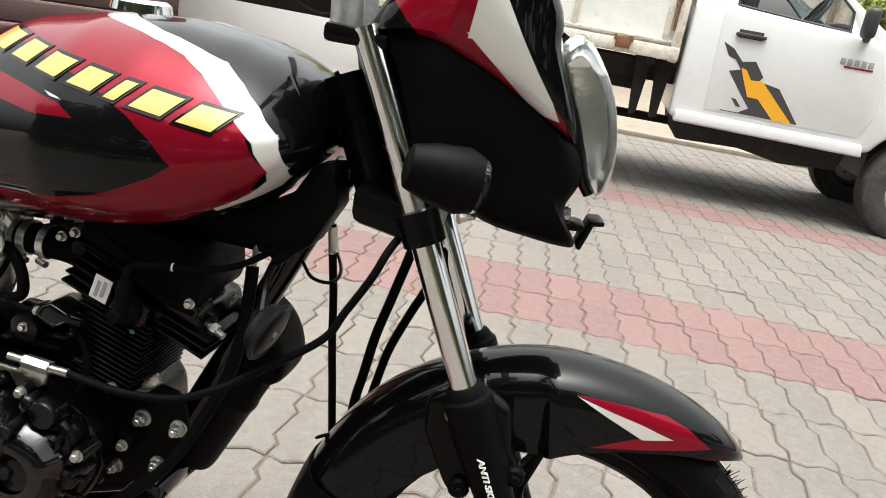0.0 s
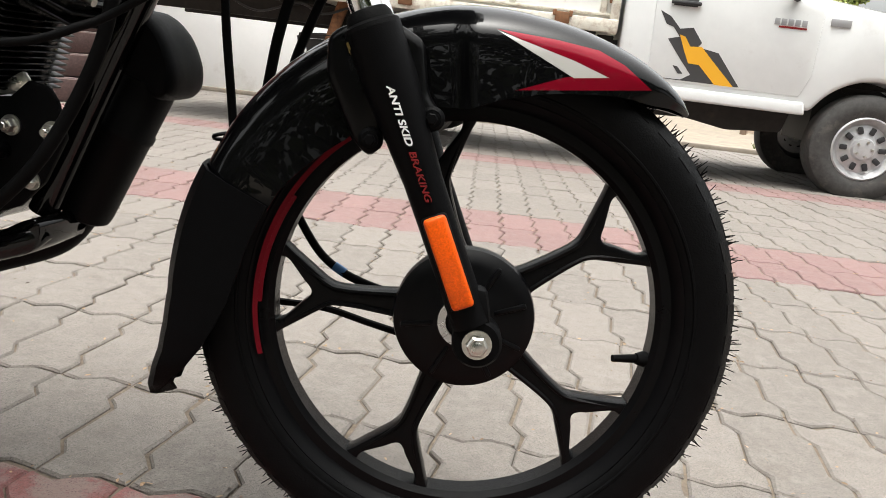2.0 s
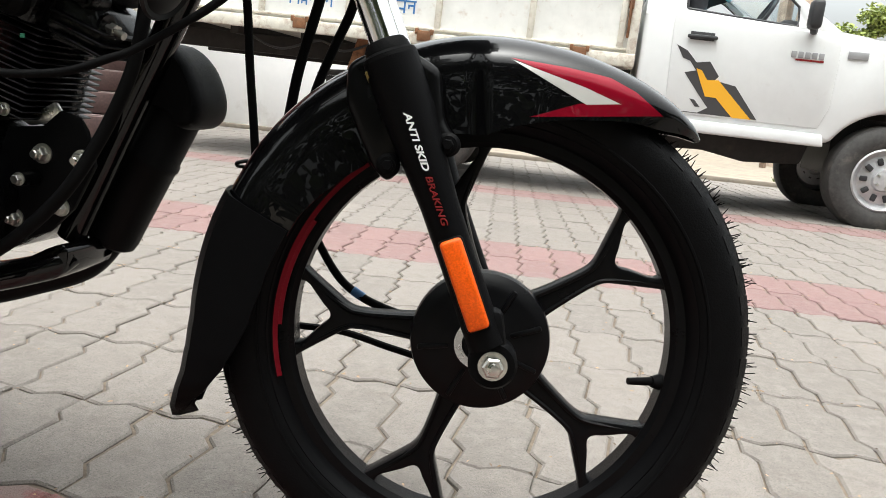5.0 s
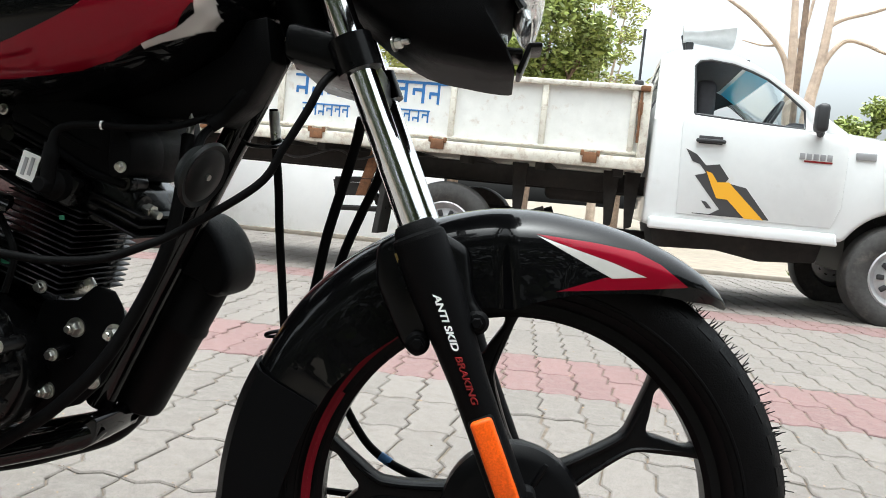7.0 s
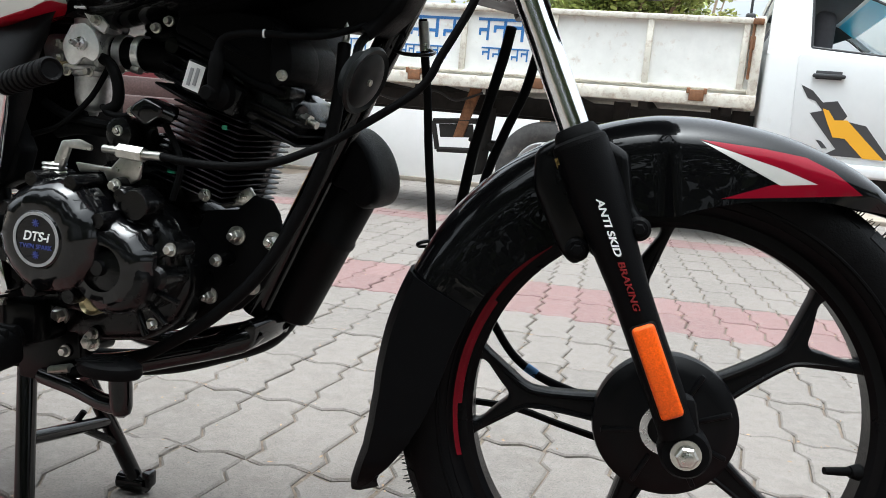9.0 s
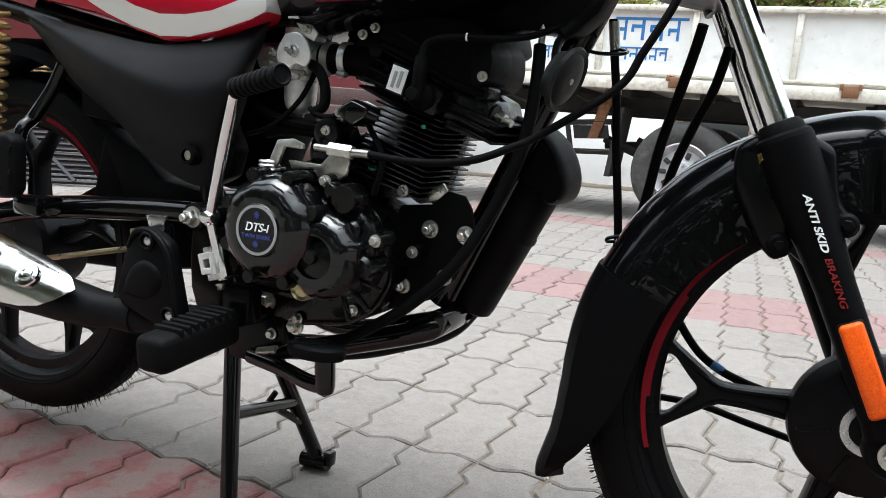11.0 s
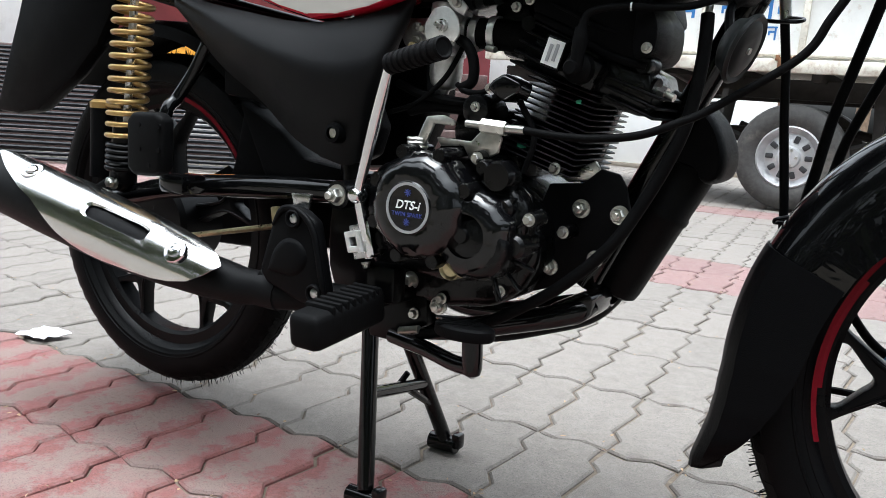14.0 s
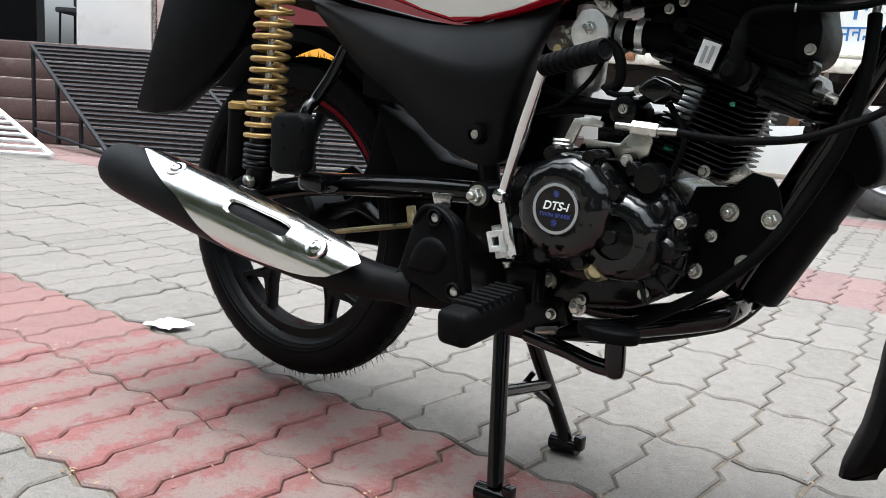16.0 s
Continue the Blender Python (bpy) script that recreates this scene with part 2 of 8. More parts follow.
def paver_mat(name, base, worn, stain, near, wear=None):
    """Pressed concrete: sandy grain, dark pits, worn pale patches and brown stains."""
    m = mat(name, base, 0.86, var=0.22, scale=260, rnd=0.10 if near else 0.0, island=0.0 if near else 0.10, dirt=stain, dirt_amt=0.22, dirt_scale=11, bump=0.9, bump_scale=420)
    nt = m.node_tree
    b = nt.nodes["Principled BSDF"]
    L = nt.links.new
    old = b.inputs["Base Color"].links[0].from_socket
    vec = [n for n in nt.nodes if n.type == 'TEX_NOISE'][0].inputs["Vector"].links[0].from_socket
    if wear:
        info = nt.nodes.new("ShaderNodeTexCoord")
        sep = nt.nodes.new("ShaderNodeSeparateXYZ")
        L(info.outputs["Object"], sep.inputs[0])
        edge = nt.nodes.new("ShaderNodeMath"); edge.operation = 'PINGPONG'; edge.inputs[1].default_value = PX / 2
        skew = nt.nodes.new("ShaderNodeMath"); skew.operation = 'MULTIPLY_ADD'; skew.inputs[1].default_value = -SHEAR
        L(sep.outputs[1], skew.inputs[0]); L(sep.outputs[0], skew.inputs[2])
        L(skew.outputs[0], edge.inputs[0])
        n = nt.nodes.new("ShaderNodeTexNoise")
        n.inputs["Scale"].default_value, n.inputs["Detail"].default_value, n.inputs["Roughness"].default_value = 24.0, 9.0, 0.75
        L(vec, n.inputs["Vector"])
        tot = nt.nodes.new("ShaderNodeMath"); tot.operation = 'MULTIPLY_ADD'; tot.inputs[1].default_value = 4.2
        L(edge.outputs[0], tot.inputs[0]); L(n.outputs["Fac"], tot.inputs[2])
        r = nt.nodes.new("ShaderNodeMapRange")
        for k, q in (("From Min", 0.575), ("From Max", 0.685), ("To Min", 0.0), ("To Max", 0.9)):
            r.inputs[k].default_value = q
        L(tot.outputs[0], r.inputs["Value"])
        x = nt.nodes.new("ShaderNodeMix")
        x.data_type = 'RGBA'
        L(r.outputs[0], x.inputs[0]); L(old, x.inputs[6])
        x.inputs[7].default_value = (*wear, 1.0)
        old = x.outputs[2]
    for sc, lo, hi, amt, colour in ((26.0, 0.50, 0.68, 0.75, worn), (420.0, 0.55, 0.64, 0.85, tuple(c * 0.30 for c in base)), (110.0, 0.60, 0.70, 0.45, tuple(c * 0.55 for c in base)), (300.0, 0.60, 0.70, 0.6, tuple(min(1.0, c * 1.7) for c in worn))):
        n = nt.nodes.new("ShaderNodeTexNoise")
        n.inputs["Scale"].default_value, n.inputs["Detail"].default_value, n.inputs["Roughness"].default_value = sc, 5.0, 0.7
        L(vec, n.inputs["Vector"])
        r = nt.nodes.new("ShaderNodeMapRange")
        for k, q in (("From Min", lo), ("From Max", hi), ("To Min", 0.0), ("To Max", amt)):
            r.inputs[k].default_value = q
        L(n.outputs["Fac"], r.inputs["Value"])
        x = nt.nodes.new("ShaderNodeMix")
        x.data_type = 'RGBA'
        L(r.outputs[0], x.inputs[0])
        L(old, x.inputs[6])
        x.inputs[7].default_value = (*colour, 1.0)
        old = x.outputs[2]
    L(old, b.inputs["Base Color"])
    return m


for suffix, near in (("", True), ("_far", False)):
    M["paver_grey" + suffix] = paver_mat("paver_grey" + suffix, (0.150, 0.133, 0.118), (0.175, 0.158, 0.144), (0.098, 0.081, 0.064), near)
    # red bands beyond the bike: base less saturated than the near band's
    M["paver_dull" + suffix] = paver_mat("paver_dull" + suffix, (0.165, 0.098, 0.092), (0.178, 0.128, 0.120), (0.135, 0.098, 0.084), near)
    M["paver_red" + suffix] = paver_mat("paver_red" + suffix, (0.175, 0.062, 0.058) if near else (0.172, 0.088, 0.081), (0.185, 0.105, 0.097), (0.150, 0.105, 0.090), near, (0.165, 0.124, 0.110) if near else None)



# ---- mesh helpers ----
def part(name, bm, material, parent=None, label="", sharp=38.0, flat=False):
    """Links a bmesh as one mesh object, under a thing or a part if one is given."""
    me = bpy.data.meshes.new(name)
    bmesh.ops.recalc_face_normals(bm, faces=bm.faces[:])
    bm.to_mesh(me)
    bm.free()
    for m in (material if isinstance(material, (list, tuple)) else [material]):
        me.materials.append(m)
    if not flat:
        me.shade_smooth()
        me.set_sharp_from_angle(angle=radians(sharp))
    ob = new(name, me)
    if parent is not None:
        ob.parent = parent
    if label:
        ob["label"] = label
    return ob


def thing(name, loc, label, category, group="", kind=""):
    e = new(name)
    e.location = loc
    e.empty_display_size = 0.05
    return tagged(e, label, category, group, kind)


def joined(*bms):
    """One bmesh from several."""
    out = bmesh.new()
    for b in bms:
        me = bpy.data.meshes.new("tmp")
        b.to_mesh(me)
        b.free()
        out.from_mesh(me)
        bpy.data.meshes.remove(me)
    return out


def moved(bm, m):
    bmesh.ops.transform(bm, matrix=m, verts=bm.verts[:])
    return bm


def box(cx, cy, cz, sx, sy, sz, bevel=0.0, seg=2):
    bm = bmesh.new()
    bmesh.ops.create_cube(bm, size=1.0, matrix=Matrix.Translation((cx, cy, cz)) @ Matrix.Diagonal((sx, sy, sz, 1)))
    if bevel > 0:
        bmesh.ops.bevel(bm, geom=bm.edges[:], offset=bevel, segments=seg, affect='EDGES', profile=0.5)
    return bm


def frame_of(d):
    """A turn that takes z to the direction d."""
    return Vector(d).to_track_quat("Z", "Y").to_matrix().to_4x4()


def smooth_path(pts, n=8):
    """Points along a Catmull-Rom curve through pts."""
    p = [Vector(q) for q in pts]
    if len(p) < 3:
        return p
    p = [2 * p[0] - p[1]] + p + [2 * p[-1] - p[-2]]
    out = []
    for i in range(1, len(p) - 2):
        for k in range(n):
            t = k / n
            out.append(0.5 * ((2 * p[i]) + (p[i + 1] - p[i - 1]) * t + (2 * p[i - 1] - 5 * p[i] + 4 * p[i + 1] - p[i + 2]) * t * t
                              + (3 * p[i] - p[i - 1] - 3 * p[i + 1] + p[i + 2]) * t ** 3))
    out.append(p[-2])
    return out


def tube(pts, r, seg=10, curve=True, n=8):
    """A round bar along a path; r is one radius or one for each given point."""
    path = smooth_path(pts, n) if curve else [Vector(q) for q in pts]
    m = len(path)
    if isinstance(r, (int, float)):
        rad = [r] * m
    else:
        rad = [float(v) for v in np.interp(np.linspace(0, 1, m), np.linspace(0, 1, len(r)), r)]
    bm = bmesh.new()
    rings, side = [], None
    for i, q in enumerate(path):
        d = (path[min(i + 1, m - 1)] - path[max(i - 1, 0)]).normalized()
        if side is None:
            side = d.orthogonal().normalized()
        side = (side - d * side.dot(d)).normalized()
        up = d.cross(side)
        rings.append([bm.verts.new(q + rad[i] * (math.cos(a) * side + math.sin(a) * up)) for a in (2 * math.pi * k / seg for k in range(seg))])
    for a, b in zip(rings, rings[1:]):
        for k in range(seg):
            bm.faces.new((a[k], a[(k + 1) % seg], b[(k + 1) % seg], b[k]))
    bm.faces.new(rings[0][::-1])
    bm.faces.new(rings[-1])
    return bm


def lathe(profile, seg=48, closed=False, a0=0.0, a1=360.0):
    """Profile of (radius, height) turned about z."""
    bm = bmesh.new()
    full = abs(a1 - a0) >= 359.9
    n = seg if full else seg + 1
    rings = [[bm.verts.new((r * math.cos(a), r * math.sin(a), h)) for r, h in profile]
             for a in (radians(a0 + (a1 - a0) * k / seg) for k in range(n))]
    m = len(profile)
    for i in range(n if full else n - 1):
        a, b = rings[i], rings[(i + 1) % n]
        for k in range(m if closed else m - 1):
            k2 = (k + 1) % m
            bm.faces.new((a[k], b[k], b[k2], a[k2]))
    if not full and closed:
        bm.faces.new(rings[0])
        bm.faces.new(rings[-1][::-1])
    bmesh.ops.remove_doubles(bm, verts=bm.verts[:], dist=1e-6)
    return bm


TO_SIDE = Matrix.Rotation(radians(90), 4, 'X')      # z of a lathe to -y: out to the bike's right side


def disc_at(profile, x, y, z, seg=32):
    """A turned piece whose axis points to -y, at a place."""
    return moved(lathe(profile, seg), Matrix.Translation((x, y, z)) @ TO_SIDE)


def plate(poly, y0, y1, bevel=0.0, seg=2):
    """A polygon in x and z with thickness from y0 to y1."""
    bm = bmesh.new()
    a = [bm.verts.new((x, y0, z)) for x, z in poly]
    b = [bm.verts.new((x, y1, z)) for x, z in poly]
    bm.faces.new(a)
    bm.faces.new(b[::-1])
    n = len(poly)
    for i in range(n):
        bm.faces.new((a[i], b[i], b[(i + 1) % n], a[(i + 1) % n]))
    bmesh.ops.recalc_face_normals(bm, faces=bm.faces[:])
    if bevel > 0:
        bmesh.ops.bevel(bm, geom=bm.edges[:], offset=bevel, segments=seg, affect='EDGES', profile=0.5, clamp_overlap=True)
    return bm


def loft(sections, closed=True, caps=True):
    """A skin over rings of points of equal number."""
    bm = bmesh.new()
    rings = [[bm.verts.new(p) for p in s] for s in sections]
    n = len(rings[0])
    for a, b in zip(rings, rings[1:]):
        for k in range(n if closed else n - 1):
            bm.faces.new((a[k], a[(k + 1) % n], b[(k + 1) % n], b[k]))
    if caps and closed:
        bm.faces.new(rings[0][::-1])
        bm.faces.new(rings[-1])
    bmesh.ops.recalc_face_normals(bm, faces=bm.faces[:])
    return bm


def thick(bm, t):
    """Gives a skin a thickness."""
    bmesh.ops.recalc_face_normals(bm, faces=bm.faces[:])
    bmesh.ops.solidify(bm, geom=bm.faces[:], thickness=t)
    return bm


def interp(x, xs, ys):
    return float(np.interp(x, xs, ys))


def bolt(x, y, z, r=0.007, h=0.008, dirn=(0, -1, 0), stud=0.0):
    """A hexagon head with its washer, axis along dirn."""
    w = lathe([(0, 0), (r * 1.35, 0), (r * 1.35, 0.0022), (r * 0.9, 0.0026), (0, 0.0026)], 20)
    hx = lathe([(0, 0.0022), (r, 0.0022), (r, 0.0022 + h * 0.82), (r * 0.82, 0.0022 + h), (0, 0.0022 + h)], 6)
    bits = [w, hx]
    if stud > 0:
        bits.append(lathe([(0, h), (r * 0.55, h), (r * 0.55, h + stud * 0.85), (r * 0.42, h + stud), (0, h + stud)], 14))
    return moved(joined(*bits), Matrix.Translation((x, y, z)) @ frame_of(dirn))


def lettering(text, size, m, material, parent, name="lettering", extrude=0.0006, label="", bold=0.0, shear=0.0):
    """Words in the built-in font, as a mesh at the pose m."""
    cu = bpy.data.curves.new(name, "FONT")
    cu.offset, cu.shear = bold, shear
    cu.body, cu.size, cu.extrude, cu.align_x, cu.align_y = text, size, extrude, 'CENTER', 'CENTER'
    tmp = bpy.data.objects.new(name, cu)
    me = bpy.data.meshes.new_from_object(tmp)
    bpy.data.objects.remove(tmp)
    me.transform(m)
    me.materials.clear()
    me.materials.append(material)
    ob = new(name, me)
    ob.parent = parent
    if label:
        ob["label"] = label
    return ob


# ---- ground ----
bm = bmesh.new()
N = 40
vs = [[bm.verts.new((-900 + 1800 * i / N, -900 + 1800 * j / N, -0.03)) for j in range(N + 1)] for i in range(N + 1)]
for i in range(N):
    for j in range(N):
        bm.faces.new((vs[i][j], vs[i + 1][j], vs[i + 1][j + 1], vs[i][j + 1]))
ground = part("ground", bm, M["soil"], None, flat=True)
tagged(ground, "bare sandy soil with dry grass round the paved yard", "ground", kind="structure")

PAVE_X0, PAVE_X1, PAVE_Y0, PAVE_Y1 = -9.0, 6.0, -3.6, 8.44
pavement = part("pavement", box((PAVE_X0 + PAVE_X1) / 2, (PAVE_Y0 + PAVE_Y1) / 2, -0.032, PAVE_X1 - PAVE_X0, PAVE_Y1 - PAVE_Y0, 0.05), M["joint_sand"], None, flat=True)
tagged(pavement, "yard of grey and red zigzag concrete pavers with sandy joints", "pavement", kind="structure")

# low kerb between yard and soil
kerb = part("kerb", box(-1.5, PAVE_Y1 + 0.075, 0.0, 15.0, 0.15, 0.09, 0.02), M["kerb"], None)
tagged(kerb, "weathered concrete kerb at the edge of the yard", "kerb", kind="structure")

# boundary wall behind the truck
wall = part("wall_north", joined(box(-7.3, 8.6, 0.75, 11.0, 0.22, 1.5, 0.01), box(-7.3, 8.6, 1.53, 11.1, 0.30, 0.07, 0.012)), M["wall_paint"], None)
tagged(wall, "low white plastered boundary wall with a coping", "wall", kind="structure")


# ---- pickup truck ----
TRUCK_AT = pose(0.0, 4.94, 0.0, 0.0, 0.9, 0.0)
truck = thing("pickup_truck", (0, 0, 0), "white pickup truck with a rusty steel drop-side bed", "truck")
truck.matrix_world = TRUCK_AT
W = 1.72
arch = [(2.10 + 0.45 * math.cos(radians(a)), 0.36 + 0.45 * math.sin(radians(a))) for a in range(152, 14, -12)]
body_poly = [(0.365, 0.56), (1.62, 0.56)] + arch + [(2.62, 0.58), (2.98, 0.60), (3.02, 0.95), (2.90, 1.10), (2.35, 1.215), (1.95, 1.262), (1.66, 1.300), (0.365, 1.33)]
part("cab_body", plate(body_poly, 0.0, W, 0.035, 3), M["truck_white"], truck)
door_poly = [(0.585, 0.655), (0.56, 1.30), (0.60, 1.345), (1.40, 1.285), (1.62, 1.26), (1.66, 1.20), (1.655, 0.80), (1.60, 0.655)]
door = part("door", plate(door_poly, -0.012, 0.02, 0.008), M["truck_white"], truck)
part("door_handle", joined(box(0.76, -0.03, 1.175, 0.20, 0.03, 0.026, 0.010), box(0.76, -0.013, 1.182, 0.16, 0.01, 0.055, 0.004)), M["trim_black"], door, "black pull handle")
part("sill", plate([(0.40, 0.535), (1.66, 0.535), (1.64, 0.62), (0.40, 0.62)], -0.03, 0.05, 0.018, 3), M["truck_white"], truck)
# cab sides with a window opening, leaning in towards the roof
win_in = [(0.637, 1.358), (0.622, 1.55), (0.610, 1.700), (0.640, 1.733), (0.712, 1.743), (0.866, 1.722), (0.985, 1.683), (1.099, 1.634), (1.230, 1.542), (1.354, 1.435), (1.368, 1.307), (1.007, 1.330)]
win_out = [(0.365, 1.300), (0.366, 1.55), (0.367, 1.735), (0.46, 1.797), (0.70, 1.814), (0.87, 1.788), (1.005, 1.732), (1.130, 1.660), (1.265, 1.565), (1.42, 1.455), (1.66, 1.290), (1.007, 1.285)]
def lean(z):
    return 0.010 + 0.17 * max(0.0, z - 1.32)
for far_side in (False, True):
    side_y = (lambda y: W - y) if far_side else (lambda y: y)
    bm = loft([[(x, side_y(lean(z) + d), z) for x, z in loop] for loop, d in ((win_in, 0.035), (win_in, 0.004), ([(a[0] * 0.75 + b[0] * 0.25, a[1] * 0.75 + b[1] * 0.25) for a, b in zip(win_in, win_out)], -0.002), (win_out, 0.0), (win_out, 0.05))], True, False)
    part("cab_side", bm, M["truck_white"], truck, sharp=50)
    part("window_seal", tube([(x, side_y(lean(z) + 0.006), z) for x, z in win_in + win_in[:1]], 0.009, 8, False), M["trim_black"], truck, "black window seal")
roof_line = [(0.367, 1.735), (0.40, 1.772), (0.46, 1.799), (0.58, 1.812), (0.70, 1.816), (0.87, 1.790), (1.005, 1.734)]
def roof_row(x, z, up):
    a = lean(z)
    return [(x, a + (W - 2 * a) * f, z + up + 0.022 * (1 - (2 * f - 1) ** 4)) for f in (0, 0.03, 0.10, 0.25, 0.5, 0.75, 0.90, 0.97, 1)]
part("roof", thick(loft([roof_row(x, z, 0.0) for x, z in roof_line], False, False), 0.015), M["truck_white"], truck)
part("bonnet", thick(loft([[(x, y, z + 0.05 * (1 - abs(2 * y / W - 1) ** 3)) for y in (0.02, 0.08, 0.25, 0.6, W / 2, W - 0.6, W - 0.25, W - 0.08, W - 0.02)] for x, z in ((1.62, 1.300), (1.80, 1.282), (1.95, 1.262), (2.35, 1.215), (2.70, 1.150), (2.90, 1.10))], False, False), 0.01), M["truck_white"], truck)
part("rear_window_frame", joined(box(0.395, W / 2, 1.40, 0.03, W - 0.14, 0.14, 0.01), box(0.405, W / 2, 1.73, 0.03, W - 0.2, 0.06, 0.01)), M["truck_white"], truck)
part("windscreen", thick(loft([[(1.00, 0.12, 1.735), (1.00, W - 0.12, 1.735)], [(1.25, 0.1, 1.575), (1.25, W - 0.1, 1.575)], [(1.63, 0.06, 1.31), (1.63, W - 0.06, 1.31)]], False, False), 0.005), M["car_glass"], truck)
part("sun_strip", thick(loft([[(0.99, 0.14, 1.73), (0.99, W - 0.14, 1.73)], [(1.12, 0.12, 1.645), (1.12, W - 0.12, 1.645)]], False, False), 0.003), M["tint_blue"], truck, "blue shade strip along the windscreen")
for y in (0.45, 1.25):
    part("seat", box(0.72, y, 1.42, 0.14, 0.5, 0.42, 0.05, 3), M["cabin_dark"], truck)
part("steering_wheel", moved(joined(moved(lathe([(0.185 + 0.014 * math.cos(radians(a)), 0.014 * math.sin(radians(a))) for a in range(0, 360, 45)], 28, True), Matrix.Identity(4)), tube([(-0.18, 0, 0), (0.18, 0, 0)], 0.014, 6, False), tube([(0, 0, 0), (0, 0, -0.3)], 0.025, 8, False)), pose(1.20, 0.48, 1.38, 0, -62, 0)), M["cabin_dark"], truck)
part("headliner", box(0.68, W / 2, 1.755, 0.58, W - 0.2, 0.02, 0.004), M["cabin_dark"], truck)
part("inner_door", plate([(0.40, 1.30), (0.42, 1.40), (0.62, 1.40), (0.62, 1.74), (0.42, 1.76), (0.40, 1.78), (0.66, 1.79), (0.66, 1.38), (1.45, 1.32), (1.45, 1.28)], W - 0.14, W - 0.10), M["cabin_dark"], truck)
# plate added across the far window to keep the cab's inside dark
part("far_trim", plate([(0.62, 1.79), (0.62, 1.46), (0.80, 1.47), (0.98, 1.60), (1.12, 1.66), (0.92, 1.79)], W - 0.13, W - 0.11), M["cabin_dark"], truck)
part("rear_panel", box(0.43, W / 2, 1.45, 0.02, W - 0.2, 0.30), M["cabin_dark"], truck)
part("dashboard", box(1.42, W / 2, 1.30, 0.30, W - 0.2, 0.12, 0.04, 3), M["cabin_dark"], truck)
mirror = part("wing_mirror", joined(box(1.43, -0.12, 1.375, 0.075, 0.14, 0.19, 0.03, 3), tube([(1.47, 0.02, 1.29), (1.45, -0.06, 1.28), (1.43, -0.12, 1.30)], 0.026, 8)), M["trim_black"], truck, "black folding wing mirror")
# stepped dark and yellow door decal
for q, key, out in (([(0.603, 1.112), (0.678, 1.079), (0.750, 1.006), (0.837, 1.021), (0.910, 0.928), (0.888, 0.899), (0.783, 0.810), (0.680, 0.933), (0.755, 0.953), (0.706, 1.012), (0.655, 1.028)], "decal_grey", 0.0),
                    ([(0.888, 0.899), (1.030, 0.874), (1.202, 0.667), (0.800, 0.667), (0.869, 0.712), (0.783, 0.810)], "decal_grey", 0.0), ([(0.741, 0.762), (0.775, 0.757), (0.818, 0.712), (0.786, 0.710)], "decal_grey", 0.0), ([(0.690, 0.672), (0.815, 0.672), (0.815, 0.667), (0.690, 0.667)], "decal_grey", 0.0),
                    ([(0.754, 0.968), (0.793, 0.957), (0.838, 0.895), (0.802, 0.862)], "decal_yellow", 0.002), ([(0.838, 0.897), (0.913, 0.902), (1.039, 0.782), (0.913, 0.783), (0.841, 0.786), (0.802, 0.864)], "decal_yellow", 0.0022), ([(0.913, 0.784), (1.039, 0.782), (1.165, 0.664), (1.039, 0.664)], "decal_yellow", 0.002)):
    part("decal", plate(q, -0.0150 - out, -0.0115), M[key], door, flat=True)
for k in range(5):
    part("badge", box(1.365 + 0.044 * k, -0.014, 1.125, 0.034, 0.006, 0.042, 0.002), M["grey_print"], door)
part("badge", box(1.47, -0.014, 1.092, 0.18, 0.005, 0.012), M["red_print"], door)
part("side_marker", box(1.77, -0.006, 1.155, 0.13, 0.01, 0.05, 0.004), M["grey_print"], truck)
part("bumper", box(3.03, W / 2, 0.58, 0.16, W + 0.02, 0.26, 0.05, 3), M["truck_white"], truck)
# rough underside
part("chassis_rail", box(-0.45, 0.35, 0.83, 6.0, 0.07, 0.14, 0.01), M["chassis"], truck)
part("chassis_rail", box(-0.45, 1.30, 0.83, 6.0, 0.07, 0.14, 0.01), M["chassis"], truck)
for k in range(7):
    part("cross_bearer", box(-3.2 + 0.56 * k, W / 2, 0.925, 0.07, W - 0.1, 0.10, 0.006), M["chassis"], truck)
part("axle", joined(tube([(-1.03, 0.1, 0.36), (-1.03, W - 0.1, 0.36)], 0.05, 10, False), moved(lathe([(0, -0.14), (0.10, -0.12), (0.14, 0), (0.10, 0.12), (0, 0.14)], 16), pose(-1.03, 0.86, 0.36, 90, 0, 0))), M["chassis"], truck)
part("leaf_spring", tube([(-1.70, 0.28, 0.56), (-1.30, 0.28, 0.42), (-1.03, 0.28, 0.39), (-0.75, 0.28, 0.42), (-0.35, 0.28, 0.58)], 0.035, 6), M["chassis"], truck)
part("leaf_spring", tube([(-1.70, 1.44, 0.56), (-1.30, 1.44, 0.42), (-1.03, 1.44, 0.39), (-0.75, 1.44, 0.42), (-0.35, 1.44, 0.58)], 0.035, 6), M["chassis"], truck)
part("mud_flap", plate([(-1.62, 0.28), (-1.58, 0.28), (-1.52, 0.80), (-1.56, 0.80)], 0.05, 0.36), M["chassis"], truck)
part("fuel_tank", box(-0.12, 0.50, 0.76, 0.50, 0.30, 0.18, 0.05, 3), M["chassis"], truck)
for bx_ in (-0.62, 0.06, 0.21):
    part("hanger", plate([(bx_, 0.92), (bx_ + 0.12, 0.92), (bx_ + 0.09, 0.52), (bx_ + 0.04, 0.50)], 0.22, 0.30, 0.006), M["chassis"], truck)
part("mud_stay", plate([(-1.694, 0.956), (-1.599, 0.963), (-1.722, 0.556), (-1.803, 0.549)], 0.14, 0.17, 0.004), M["rust"], truck, "rusty brown mudguard stay")
